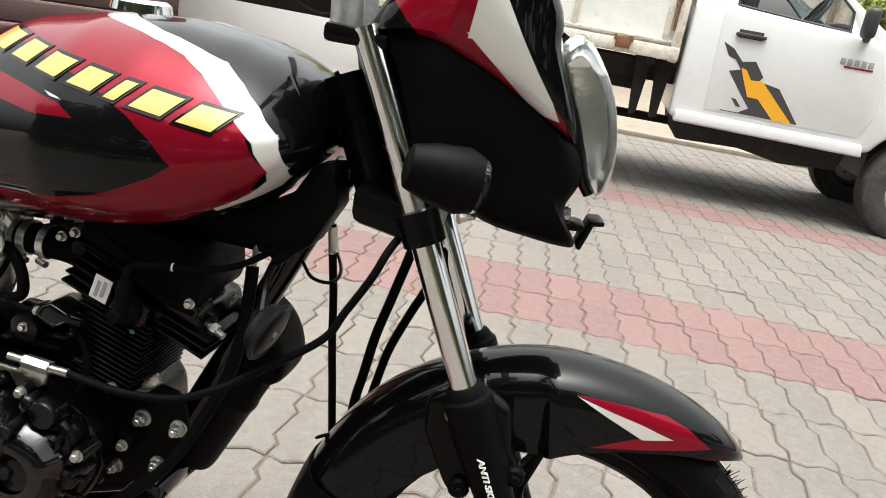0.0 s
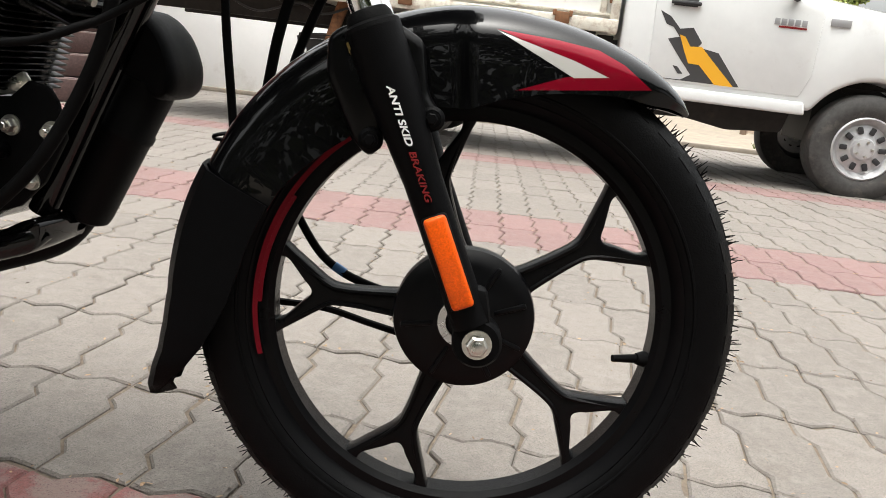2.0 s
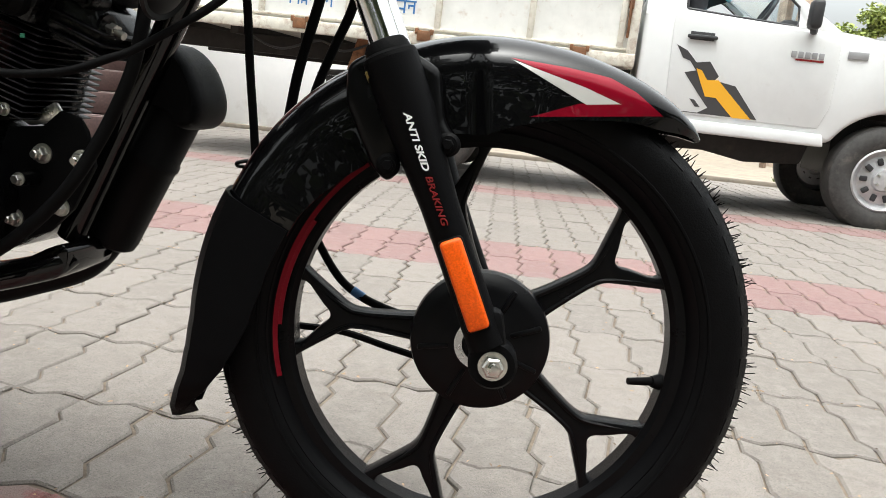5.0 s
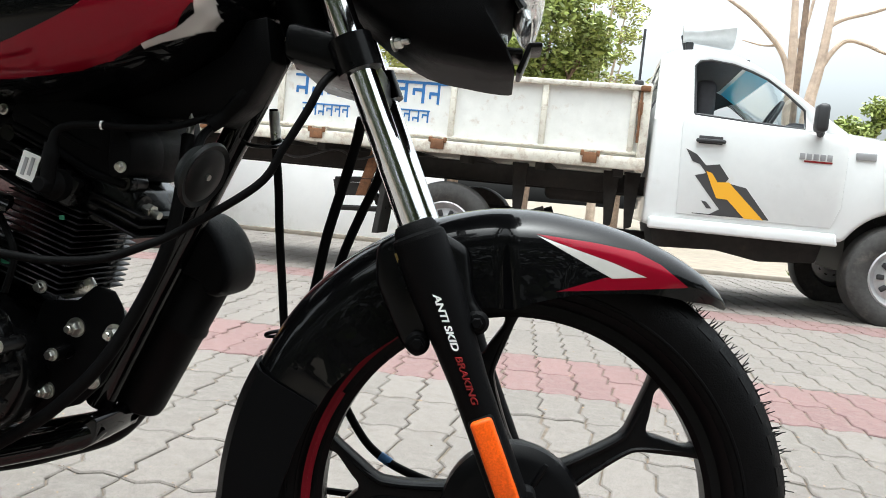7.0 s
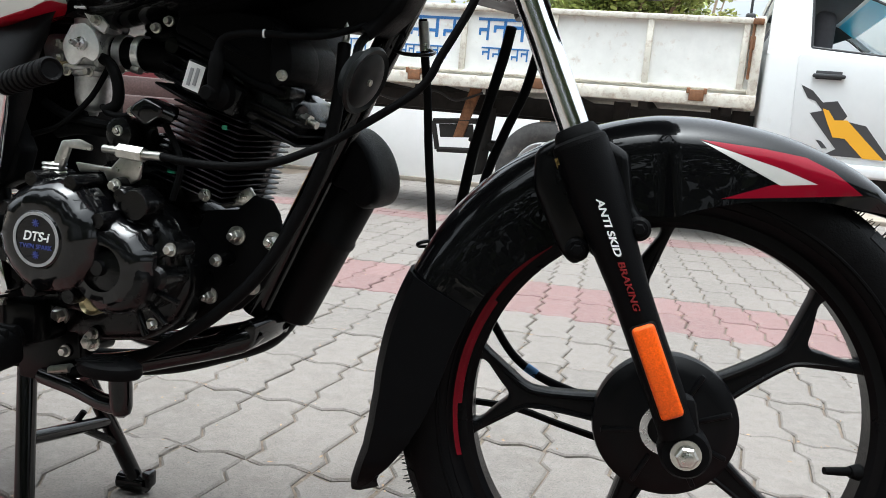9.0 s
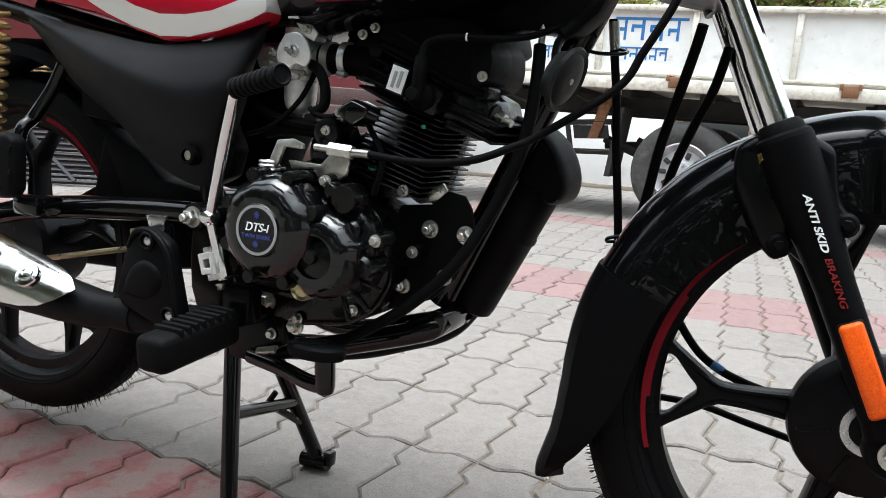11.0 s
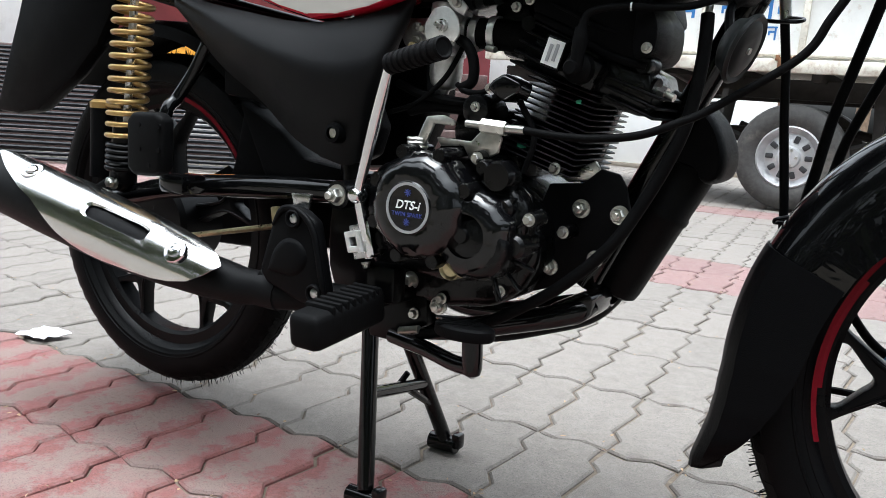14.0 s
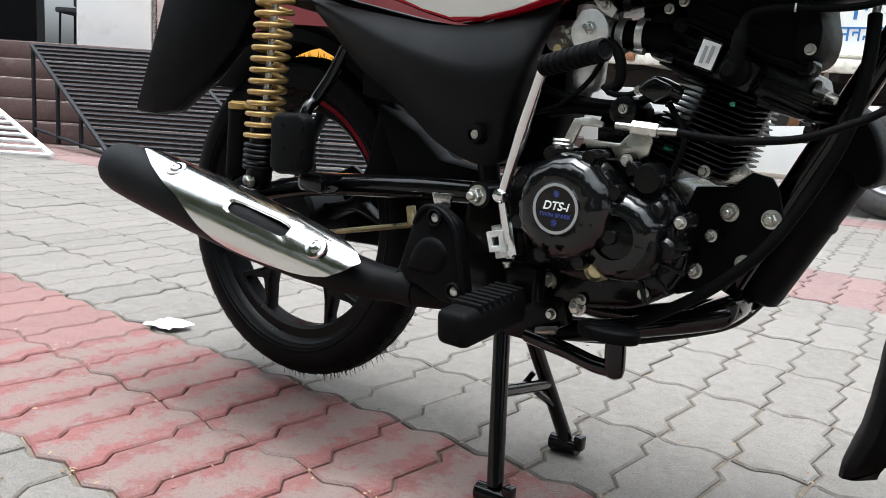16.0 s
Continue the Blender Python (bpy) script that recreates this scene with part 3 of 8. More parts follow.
stay_fr = [(-1.977, 0.659), (-1.621, 0.688), (-1.569, 0.462), (-1.926, 0.444)]
part("tail_frame", joined(*[tube([(a[0], 0.16, a[1]), (b[0], 0.16, b[1])], 0.022, 6, False) for a, b in zip(stay_fr, stay_fr[1:] + stay_fr[:1])], plate([(-1.93, 0.64), (-1.66, 0.66), (-1.64, 0.56), (-1.91, 0.54)], 0.16, 0.18)), M["chassis"], truck)
part("air_hose", tube([(-2.6, 0.15, 0.90), (-2.3, 0.12, 0.80), (-2.0, 0.15, 0.89), (-1.8, 0.12, 0.83), (-1.6, 0.15, 0.90)], 0.010, 6), M["trim_black"], truck)
part("underbody", plate([(0.42, 0.56), (1.62, 0.56), (1.58, 0.40), (1.20, 0.37), (0.90, 0.42), (0.46, 0.40)], 0.16, 1.50, 0.02), M["chassis"], truck)
part("exhaust_pipe", tube([(0.5, 1.0, 0.45), (-0.4, 1.0, 0.45), (-0.8, 1.05, 0.55), (-1.9, 1.1, 0.5)], 0.035, 8), M["chassis"], truck)
part("wheel_well", joined(*[tube([(2.10, y, 0.8), (2.10, y + 0.01, 0.8)], 0.1, 6, False) for y in (0.5,)], box(2.1, W / 2, 0.86, 0.9, W - 0.2, 0.06), box(2.1, W / 2, 0.6, 0.5, 0.7, 0.5)), M["trim_black"], truck)

def truck_wheel(x, y, flip):
    w = part("wheel", lathe([(0.20, -0.02), (0.215, 0.012), (0.205, 0.02), (0.19, -0.01), (0.165, -0.035), (0.08, -0.012), (0.07, 0.012), (0.03, 0.018), (0, 0.018)], 40), M["wheel_silver"], truck, "silver-grey slotted wheel")
    w.matrix_basis = pose(x, y, 0.362, 90 if not flip else -90, 0, 0)
    tyre_p = [(0.205, -0.02), (0.215, 0.012), (0.25, 0.03), (0.32, 0.028), (0.352, 0.008), (0.364, -0.03), (0.364, -0.17), (0.35, -0.20), (0.30, -0.21), (0.205, -0.19)]
    part("tyre", lathe(tyre_p, 48), M["truck_tyre"], w)
    for k in range(10):
        part("slot", moved(box(0.128, 0, -0.012, 0.05, 0.036, 0.02, 0.008), Matrix.Rotation(radians(36 * k), 4, 'Z')), M["trim_black"], w)
    for k in range(5):
        part("wheel_nut", moved(box(0.052, 0, 0.018, 0.018, 0.018, 0.014, 0.003), Matrix.Rotation(radians(72 * k), 4, 'Z')), M["zinc"], w)
for x in (-1.06, 2.10):
    truck_wheel(x, 0.03, False)
    truck_wheel(x, W - 0.03, True)
# drop-side bed: panel fields, top and bottom rails, posts, latches
BX0, BX1, BZ0, BZ1 = -3.48, 0.335, 0.925, 1.525
bed = part("bed_side", box((BX0 + BX1) / 2, 0.035, (BZ0 + BZ1) / 2, BX1 - BX0, 0.02, BZ1 - BZ0 - 0.04), M["bed_white"], truck, "white painted steel drop side streaked with rust")
part("rail", box((BX0 + BX1) / 2, 0.012, BZ1 - 0.02, BX1 - BX0, 0.05, 0.04, 0.008), M["bed_rail"], bed)
part("rail", box((BX0 + BX1) / 2, 0.0, BZ0 + 0.045, BX1 - BX0, 0.06, 0.09, 0.010), M["bed_rail"], bed)
part("rail", box((BX0 + BX1) / 2, 0.012, BZ0 + 0.12, BX1 - BX0, 0.03, 0.02, 0.006), M["bed_rail"], bed)
for x in (-3.45, -2.42, -1.75, -1.08, -0.41, 0.22):
    part("post", box(x, 0.015, (BZ0 + BZ1) / 2 + 0.04, 0.045, 0.035, BZ1 - BZ0 - 0.14, 0.008), M["bed_rail"], bed)
part("corner_post", box(0.30, 0.01, (BZ0 + BZ1) / 2, 0.06, 0.06, BZ1 - BZ0 + 0.02, 0.008), M["bed_rail"], bed)
part("corner_latch", joined(box(0.262, -0.012, 1.30, 0.018, 0.024, 0.36, 0.006), box(0.285, -0.025, 1.50, 0.07, 0.03, 0.04, 0.008), box(0.262, -0.024, 1.36, 0.034, 0.02, 0.09, 0.006), tube([(0.262, -0.03, 1.42), (0.256, -0.04, 1.30), (0.262, -0.03, 1.18)], 0.006, 6)), M["rust"], bed)
for x in (-3.0, -2.1, -1.16, -0.05):
    part("hinge", joined(box(x, -0.03, 0.99, 0.10, 0.025, 0.075, 0.006), box(x - 0.055, -0.03, 1.02, 0.025, 0.03, 0.04, 0.006), box(x + 0.055, -0.03, 1.02, 0.025, 0.03, 0.04, 0.006)), M["rust"], bed)
part("bed_floor", box((BX0 + BX1) / 2, W / 2, 0.985, BX1 - BX0, W, 0.05), M["bed_rail"], truck)
part("bed_side", box((BX0 + BX1) / 2, W - 0.03, (BZ0 + BZ1) / 2, BX1 - BX0, 0.03, BZ1 - BZ0), M["bed_white"], truck)
part("headboard", box(BX1 - 0.02, W / 2, 1.26, 0.03, W, 0.56), M["bed_white"], truck)
part("tailboard", box(BX0 + 0.02, W / 2, 1.24, 0.03, W, 0.5), M["bed_white"], truck)
# painted blue writing on the bed: unread, so plain bars
rng = random.Random(5)
def sign_row(x, end, z, h, step):
    """A line of signs hanging from a common head bar, as plain bars."""
    part("writing", box((x + end) / 2, 0.0225, z, end - x, 0.003, h * 0.13), M["text_blue"], bed, flat=True)
    while x < end - step * 0.6:
        w = step * rng.uniform(0.85, 1.15)
        part("writing", box(x + w * 0.72, 0.0235, z - h * 0.5, w * 0.17, 0.003, h), M["text_blue"], bed, flat=True)
        k = rng.choice((0.35, 0.5, 0.65))
        part("writing", box(x + w * 0.38, 0.0240, z - h * k, w * 0.58, 0.003, h * 0.16), M["text_blue"], bed, flat=True)
        part("writing", box(x + w * 0.16, 0.0235, z - h * (k + 0.12), w * 0.15, 0.003, h * 0.30), M["text_blue"], bed, flat=True)
        x += w
sign_row(-2.32, -1.79, 1.425, 0.145, 0.125)
sign_row(-1.65, -1.13, 1.430, 0.150, 0.125)
sign_row(-2.78, -2.50, 1.232, 0.080, 0.065)
sign_row(-2.25, -1.87, 1.215, 0.085, 0.070)
sign_row(-1.61, -1.25, 1.225, 0.085, 0.070)
# roof loudhailer and aerial
horn_sp = part("loudhailer", moved(loft([[(0.02 + 0.0 * k, 0.05 * math.cos(radians(a)), 0.05 * math.sin(radians(a))) for a in range(0, 360, 30)] for k in (0,)] +
               [[(0.08, 0.045 * math.cos(radians(a)), 0.05 * math.sin(radians(a))) for a in range(0, 360, 30)], [(0.28, 0.16 * math.cos(radians(a)), 0.085 * math.sin(radians(a))) for a in range(0, 360, 30)]]), pose(0.50, 0.45, 1.985, 0, -4, 0) @ Matrix.Scale(1.35, 4)), M["horn_grey"], truck, "grey loudspeaker horn on the cab roof")
part("bracket", joined(box(0.58, 0.45, 1.885, 0.06, 0.06, 0.09, 0.01), tube([(0.56, 0.45, 1.87), (0.53, 0.45, 1.98)], 0.018, 8, False)), M["trim_black"], horn_sp)
part("aerial", joined(tube([(0.25, 0.5, 1.53), (0.25, 0.5, 2.02)], 0.010, 6, False), box(0.25, 0.5, 1.60, 0.07, 0.05, 0.07, 0.015)), M["trim_black"], truck)


# ---- showroom building with steps, set askew behind the bike's tail ----
B_AT = Matrix.Translation((-7.4, 2.2, 0)) @ Matrix.Rotation(radians(36.8), 4, 'Z')
def b_part(name, bm, material, label, cat="", kind="structure", **k):
    ob = part(name, bm, material, None, **k)
    ob.matrix_world = B_AT
    return tagged(ob, label, cat or name.split("_")[0], kind=kind)
for k in range(5):
    b_part("stair", joined(box(0.5, 0.15 + 0.30 * k + 0.9, 0.09 + 0.18 * k, 9.0, 2.1, 0.17, 0.006)), M["step_granite"], "polished maroon granite step of the showroom stair", "stair")
    b_part("trim", box(0.5, 0.09 + 0.30 * k, 0.178 + 0.18 * k, 9.02, 0.04, 0.012, 0.003), M["step_edge"], "paler granite nosing along a step", "nosing")
b_part("floor", box(0.5, 5.5, 0.80, 9.0, 8.0, 0.16), M["step_granite"], "granite showroom floor", "floor")
# flat black panel stands in for the shaded showroom interior
b_part("wall_west", box(-2.6, 3.2, 2.4, 2.6, 0.2, 3.2), M["interior_black"], "near-black panel in place of the shaded showroom interior", "wall")
b_part("column", box(0.24, 1.9, 2.4, 0.78, 0.5, 3.1, 0.02), M["wall_paint"], "white painted column at the top of the steps", "column")
b_part("column", box(0.66, 1.68, 2.4, 0.04, 0.04, 3.1, 0.008), M["steel"], "bright steel post beside the column", "post")
b_part("wall_back", box(2.9, 2.6, 2.4, 4.6, 0.2, 3.2), M["maroon"], "maroon panelled shop wall", "wall")
b_part("ceiling", box(0.5, 4.5, 4.05, 9.0, 6.0, 0.2), M["wall_paint"], "white concrete canopy over the entrance", "ceiling")
chair = thing("office_chair", (0, 0, 0), "dark chair standing inside the showroom doorway", "chair")
chair.matrix_world = B_AT @ pose(-0.55, 2.7, 0.88)
part("seat", box(0, 0, 0.45, 0.45, 0.45, 0.06, 0.02), M["cabin_dark"], chair)
part("backrest", box(0, 0.22, 0.75, 0.42, 0.05, 0.45, 0.02), M["cabin_dark"], chair)
for dx, dy in ((-1, -1), (1, -1), (-1, 1), (1, 1)):
    part("leg", tube([(0.19 * dx, 0.19 * dy, 0.0), (0.18 * dx, 0.18 * dy, 0.45)], 0.014, 8, False), M["iron_black"], chair)

def ramp(name, x0, x1, skew, ztop, ytop, ybot, material, label, nbars, m, legs=()):
    """A slatted ramp that leans on the steps, set askew."""
    r = thing(name, (0, 0, 0), label, "ramp")
    r.matrix_world = m
    t, b = Vector((0, ytop, ztop)), Vector((skew, ybot, 0.03))
    for x in (x0, (x0 + x1) / 2, x1):
        part("rail", tube([(x + t.x, *t.yz), (x + b.x, *b.yz)], 0.020, 6, False), material, r)
    for k in range(nbars + 1):
        q = t.lerp(b, k / nbars)
        part("bar", tube([(x0 + q.x, q.y, q.z), (x1 + q.x, q.y, q.z)], 0.014, 6, False), material, r)
    for f in legs:
        q = t.lerp(b, f)
        for x in (x0, x1):
            part("leg", tube([(x + q.x, q.y, q.z), (x + q.x, q.y, 0.04)], 0.018, 6, False), material, r)
    if legs:
        for x in (x0, x1):
            part("foot_rail", tube([(x + t.x, t.y, 0.13), (x + b.x, b.y, 0.03)], 0.016, 6, False), material, r)
    return r
ramp("loading_ramp", 0.26, 2.7, 1.05, 0.82, -0.05, -1.0, M["iron_black"], "black iron slatted loading ramp leaning on the steps", 23, B_AT, (0.02, 0.36, 0.66))
ramp("loading_ramp", -1.6, -0.35, 1.38, 0.50, -0.02, -1.30, M["iron_white"], "white painted slatted ramp lying at the foot of the steps", 13, B_AT)

# yellow machine part far behind the rear wheel
ym = thing("yellow_cart", (0, 0, 0), "orange-yellow painted steel cart parked by the shop", "cart")
ym.matrix_world = pose(-6.35, 4.55, 0, 0, 0, 24)
part("body", plate([(-1.30, 0.48), (1.20, 0.48), (1.30, 0.74), (1.00, 0.92), (0.62, 1.02), (0.10, 1.08), (-0.55, 1.07), (-0.95, 0.98), (-1.38, 0.72)], -0.4, 0.4, 0.03), M["machine_yellow"], ym)
part("frame", box(0.0, 0, 0.44, 2.2, 0.6, 0.08, 0.01), M["iron_black"], ym)
for k in range(9):
    part("print_bar", box(-0.62 + 0.07 * k, -0.402, 0.985, 0.035 + 0.012 * (k % 3), 0.006, 0.055), M["iron_black"], ym, flat=True)
block_w = part("white_pier", joined(box(-5.62, 3.95, 0.24, 0.36, 0.30, 0.48, 0.015), box(-5.62, 3.95, 0.50, 0.42, 0.36, 0.05, 0.012)), M["wall_paint"], None)
tagged(block_w, "low white plastered pier beside the steps", "pier", kind="structure")
for x in (-0.6, 0.8):
    for y in (-0.42, 0.42):
        part("wheel", moved(lathe([(0, 0.05), (0.15, 0.05), (0.2, 0.03), (0.2, -0.03), (0.15, -0.05), (0, -0.05)], 24), pose(x, y, 0.2, 90)), M["tyre"], ym)


# ---- trees ----
def leaf_cloud(bm, c, r, n, size, rg):
    for _ in range(n):
        d = Vector((rg.gauss(0, 1), rg.gauss(0, 1), rg.gauss(0, 1))).normalized() * r * rg.random() ** 0.45
        p = Vector(c) + Vector((d.x, d.y, d.z * 0.75))
        u = Vector((rg.gauss(0, 1), rg.gauss(0, 1), rg.gauss(0, 0.5))).normalized()
        v = u.cross(Vector((rg.gauss(0, 1), rg.gauss(0, 1), rg.gauss(0, 1)))).normalized()
        s = size * rg.uniform(0.6, 1.3)
        q = [bm.verts.new(p + s * e) for e in (-u, -0.3 * u + 0.42 * v, 0.7 * u + 0.3 * v, u, 0.5 * u - 0.36 * v, -0.4 * u - 0.4 * v)]
        bm.faces.new(q)


def tree(x, y, h, spread, seed, leafy=1.0, bark="bark", leaf="leaf", trunk_r=0.16, leaf_size=0.085, label="leafy roadside tree with a brown trunk"):
    rg = random.Random(seed)
    t = thing("tree", (x, y, -0.03), label, "tree", "trees round the yard")
    bits, ends = [], []
    top = Vector((rg.uniform(-0.4, 0.4), rg.uniform(-0.4, 0.4), h * 0.55))
    mid = Vector((top.x * 0.3 + rg.uniform(-0.1, 0.1), top.y * 0.3, h * 0.28))
    bits.append(tube([(0, 0, 0), tuple(mid), tuple(top)], [trunk_r, trunk_r * 0.8, trunk_r * 0.55], 10))
    for k in range(7):
        a = 2 * math.pi * k / 7 + rg.uniform(-0.4, 0.4)
        start = mid.lerp(top, rg.uniform(0.2, 1.0))
        end = start + Vector((math.cos(a) * spread * rg.uniform(0.5, 1), math.sin(a) * spread * rg.uniform(0.5, 1), h * rg.uniform(0.15, 0.42)))
        elbow = start.lerp(end, 0.5) + Vector((0, 0, -0.05 * h * rg.random()))
        bits.append(tube([tuple(start), tuple(elbow), tuple(end)], [trunk_r * 0.45, trunk_r * 0.28, trunk_r * 0.1], 7))
        ends.append(end)
        for _ in range(3):
            e2 = elbow.lerp(end, rg.random()) + Vector((rg.uniform(-1, 1), rg.uniform(-1, 1), rg.uniform(0.1, 1))) * spread * 0.4
            bits.append(tube([tuple(elbow.lerp(end, 0.4)), tuple(e2)], [trunk_r * 0.16, trunk_r * 0.05], 5, False))
            ends.append(e2)
    part("trunk", joined(*bits), M[bark], t)
    if leafy > 0:
        bm = bmesh.new()
        for e in ends:
            leaf_cloud(bm, e, spread * rg.uniform(0.28, 0.45), int(170 * leafy), leaf_size, rg)
        part("crown", bm, M[leaf], t, flat=True)
    return t


tree(-1.7, 17.5, 5.6, 1.5, 11, leafy=3.2, leaf="leaf", leaf_size=0.075)
tree(-3.6, 19.0, 6.6, 2.0, 12, leafy=2.2, leaf="leaf_light", leaf_size=0.08)
tree(-0.1, 19.5, 7.6, 0.9, 13, leafy=0.9, leaf="leaf_light", leaf_size=0.055, bark="bark_pale", trunk_r=0.12, label="slim sparse tree with yellow-green leaves")
tree(0.6, 26.0, 5.0, 2.2, 19, leafy=1.2, leaf="leaf_light", leaf_size=0.07)
tree(5.7, 20.5, 3.7, 0.9, 15, leafy=2.4, leaf="leaf", leaf_size=0.06, trunk_r=0.09)
tree(7.0, 21.0, 3.4, 1.0, 16, leafy=2.4, leaf="leaf_light", leaf_size=0.06, trunk_r=0.09)
tree(10.5, 22.0, 4.2, 1.8, 17, leafy=1.6, leaf="leaf_light", leaf_size=0.07)
# bare pale tree behind the cab, with long forked limbs
bare = thing("tree", (3.55, 15.0, -0.03), "bare pale-barked tree with long forked limbs", "tree", "trees round the yard")
limbs = [([(0.0, 0, 0), (0.08, 0, 1.6), (0.15, 0, 2.87), (0.26, 0, 3.55), (0.34, 0, 4.37), (0.45, 0.1, 5.6)], [0.15, 0.13, 0.105, 0.09, 0.075, 0.05]),
         ([(0.0, 0, 1.2), (-0.18, 0, 2.4), (-0.21, 0, 3.3), (-0.25, 0, 4.14), (-0.30, 0.1, 5.4)], [0.12, 0.105, 0.09, 0.075, 0.05]),
         ([(-0.20, 0, 3.0), (-0.30, 0, 3.5), (-0.52, 0, 3.93), (-1.02, 0, 4.42), (-1.50, 0, 4.75), (-2.1, 0, 5.1)], [0.06, 0.055, 0.05, 0.042, 0.03, 0.02]),
         ([(0.26, 0, 3.5), (0.45, 0, 3.85), (0.68, 0, 4.06), (1.0, 0, 4.0), (1.36, 0, 3.86), (1.9, 0, 3.75)], [0.055, 0.05, 0.042, 0.036, 0.03, 0.02]),
         ([(0.34, 0, 4.3), (0.6, 0, 4.45), (1.27, 0, 4.67), (1.9, 0, 5.1)], [0.05, 0.042, 0.034, 0.02]),
         ([(-0.23, 0, 3.8), (-0.05, 0, 4.3), (0.1, 0, 5.2)], [0.04, 0.035, 0.02]),
         ([(-0.5, 0, 3.92), (-0.75, 0.2, 3.95), (-1.1, 0.3, 4.05)], [0.025, 0.02, 0.01])]
part("trunk", joined(*[tube(pts, r, 9) for pts, r in limbs]), M["bark_pale"], bare)
tree(-14.0, 18.0, 8.0, 3.0, 18)
# unseen belt of trees, south and east, dense and tall to darken reflections
for k, (x, y) in enumerate(((-14, -8.5), (-10.5, -9.8), (-7.4, -8.8), (-4.2, -9.8), (-1.4, -8.8), (1.6, -9.8), (4.6, -8.9), (8, -9.6), (11.5, -8.5), (14.5, -4), (16.5, 1.5))):
    tree(x, y, 8.2 + (k % 3) * 0.8, 3.0, 40 + k, leafy=1.3, leaf="leaf_dark", leaf_size=0.2, label="unseen dense dark-leaved tree, added to darken reflections")
# hedge added out of view, hides low sky from the gloss paint's reflections
hedge_bm = bmesh.new()
rg = random.Random(31)
for k in range(40):
    for level in range(4):
        leaf_cloud(hedge_bm, (-17 + 0.85 * k, -7.4 + rg.uniform(-0.3, 0.3), 0.8 + 1.0 * level + rg.uniform(-0.2, 0.3)), 1.0, 240, 0.12, rg)
hedge = part("hedge", hedge_bm, M["leaf_dark"], None, flat=True)
tagged(hedge, "unseen tall dark green hedge, added to block sky reflections", "hedge", kind="stuff")
# a lamp post by the road
lp = thing("utility_pole", (3.22, 14.0, -0.03), "slim dark utility pole among the trees", "pole")
part("pole", tube([(0, 0, 0), (0.05, 0, 8.0)], [0.06, 0.045], 8, False), M["bark"], lp)

# low weeds along the kerb
bm = bmesh.new()
rg = random.Random(3)
for _ in range(170):
    cx, cy = rg.uniform(2.4, 7), PAVE_Y1 + 0.25 + abs(rg.gauss(0, 0.7))
    hgt = rg.uniform(0.04, 0.16)
    for _k in range(3):
        dx, dy = rg.uniform(-0.06, 0.06), rg.uniform(-0.06, 0.06)
        a = bm.verts.new((cx - 0.008, cy, -0.03)); b = bm.verts.new((cx + 0.008, cy, -0.03)); c = bm.verts.new((cx + dx, cy + dy, hgt))
        bm.faces.new((a, b, c))
weeds = part("weeds", bm, M["grass"], None, flat=True)
tagged(weeds, "sparse green weeds along the kerb", "weeds", kind="stuff")

# a crumpled scrap of paper on the red pavers
bm = bmesh.new()
rg = random.Random(6)
g = [[bm.verts.new((-1.835 + (i / 6 - 0.5) * 0.085 + 0.010 * (j / 6), 0.030 + (j / 6 - 0.5) * 0.062 + 0.016 * (i / 6), 0.004 + 0.010 * (j / 6) * (1 - abs(i / 3 - 1) * 0.5) + abs(rg.gauss(0, 0.0030)))) for j in range(7)] for i in range(7)]
for i in range(6):
    for j in range(6):
        bm.faces.new((g[i][j], g[i + 1][j], g[i + 1][j + 1], g[i][j + 1]))
scrap = part("paper_scrap", thick(bm, 0.0008), M["paper"], None, flat=True)
tagged(scrap, "crumpled scrap of white paper lying on red pavers", "paper")

# ---- motorcycle ----
bike = thing("motorcycle", (0, 0, 0), "black commuter motorcycle with red and silver graphics on its centre stand", "motorcycle")

# steering: rake and the bars turned a little to the left
RAKE, STEER = 24.5, 7.6
AXIS = Vector((-math.sin(radians(RAKE)), 0, math.cos(radians(RAKE))))
HUB = Vector((-0.0145, 0, 0.303))
GUARD = Vector((-0.006, 0, 0.300))       # middle of the mudguard's curve
FORK = Vector((0.0, 0, 0.295))           # foot of the fork's line
PIVOT = GUARD + 0.045 * Vector((-math.cos(radians(RAKE)), 0, -math.sin(radians(RAKE))))
TURN = Matrix.Translation(PIVOT) @ Matrix.Rotation(radians(STEER), 4, AXIS) @ Matrix.Translation(-PIVOT)


def fx(z):
    """x of the fork's line at a height."""
    return FORK.x - math.tan(radians(RAKE)) * (z - FORK.z)


def fpart(name, bm, material, parent, label="", **k):
    """A part that turns with the fork."""
    return part(name, moved(bm, TURN), material, parent, label, **k)


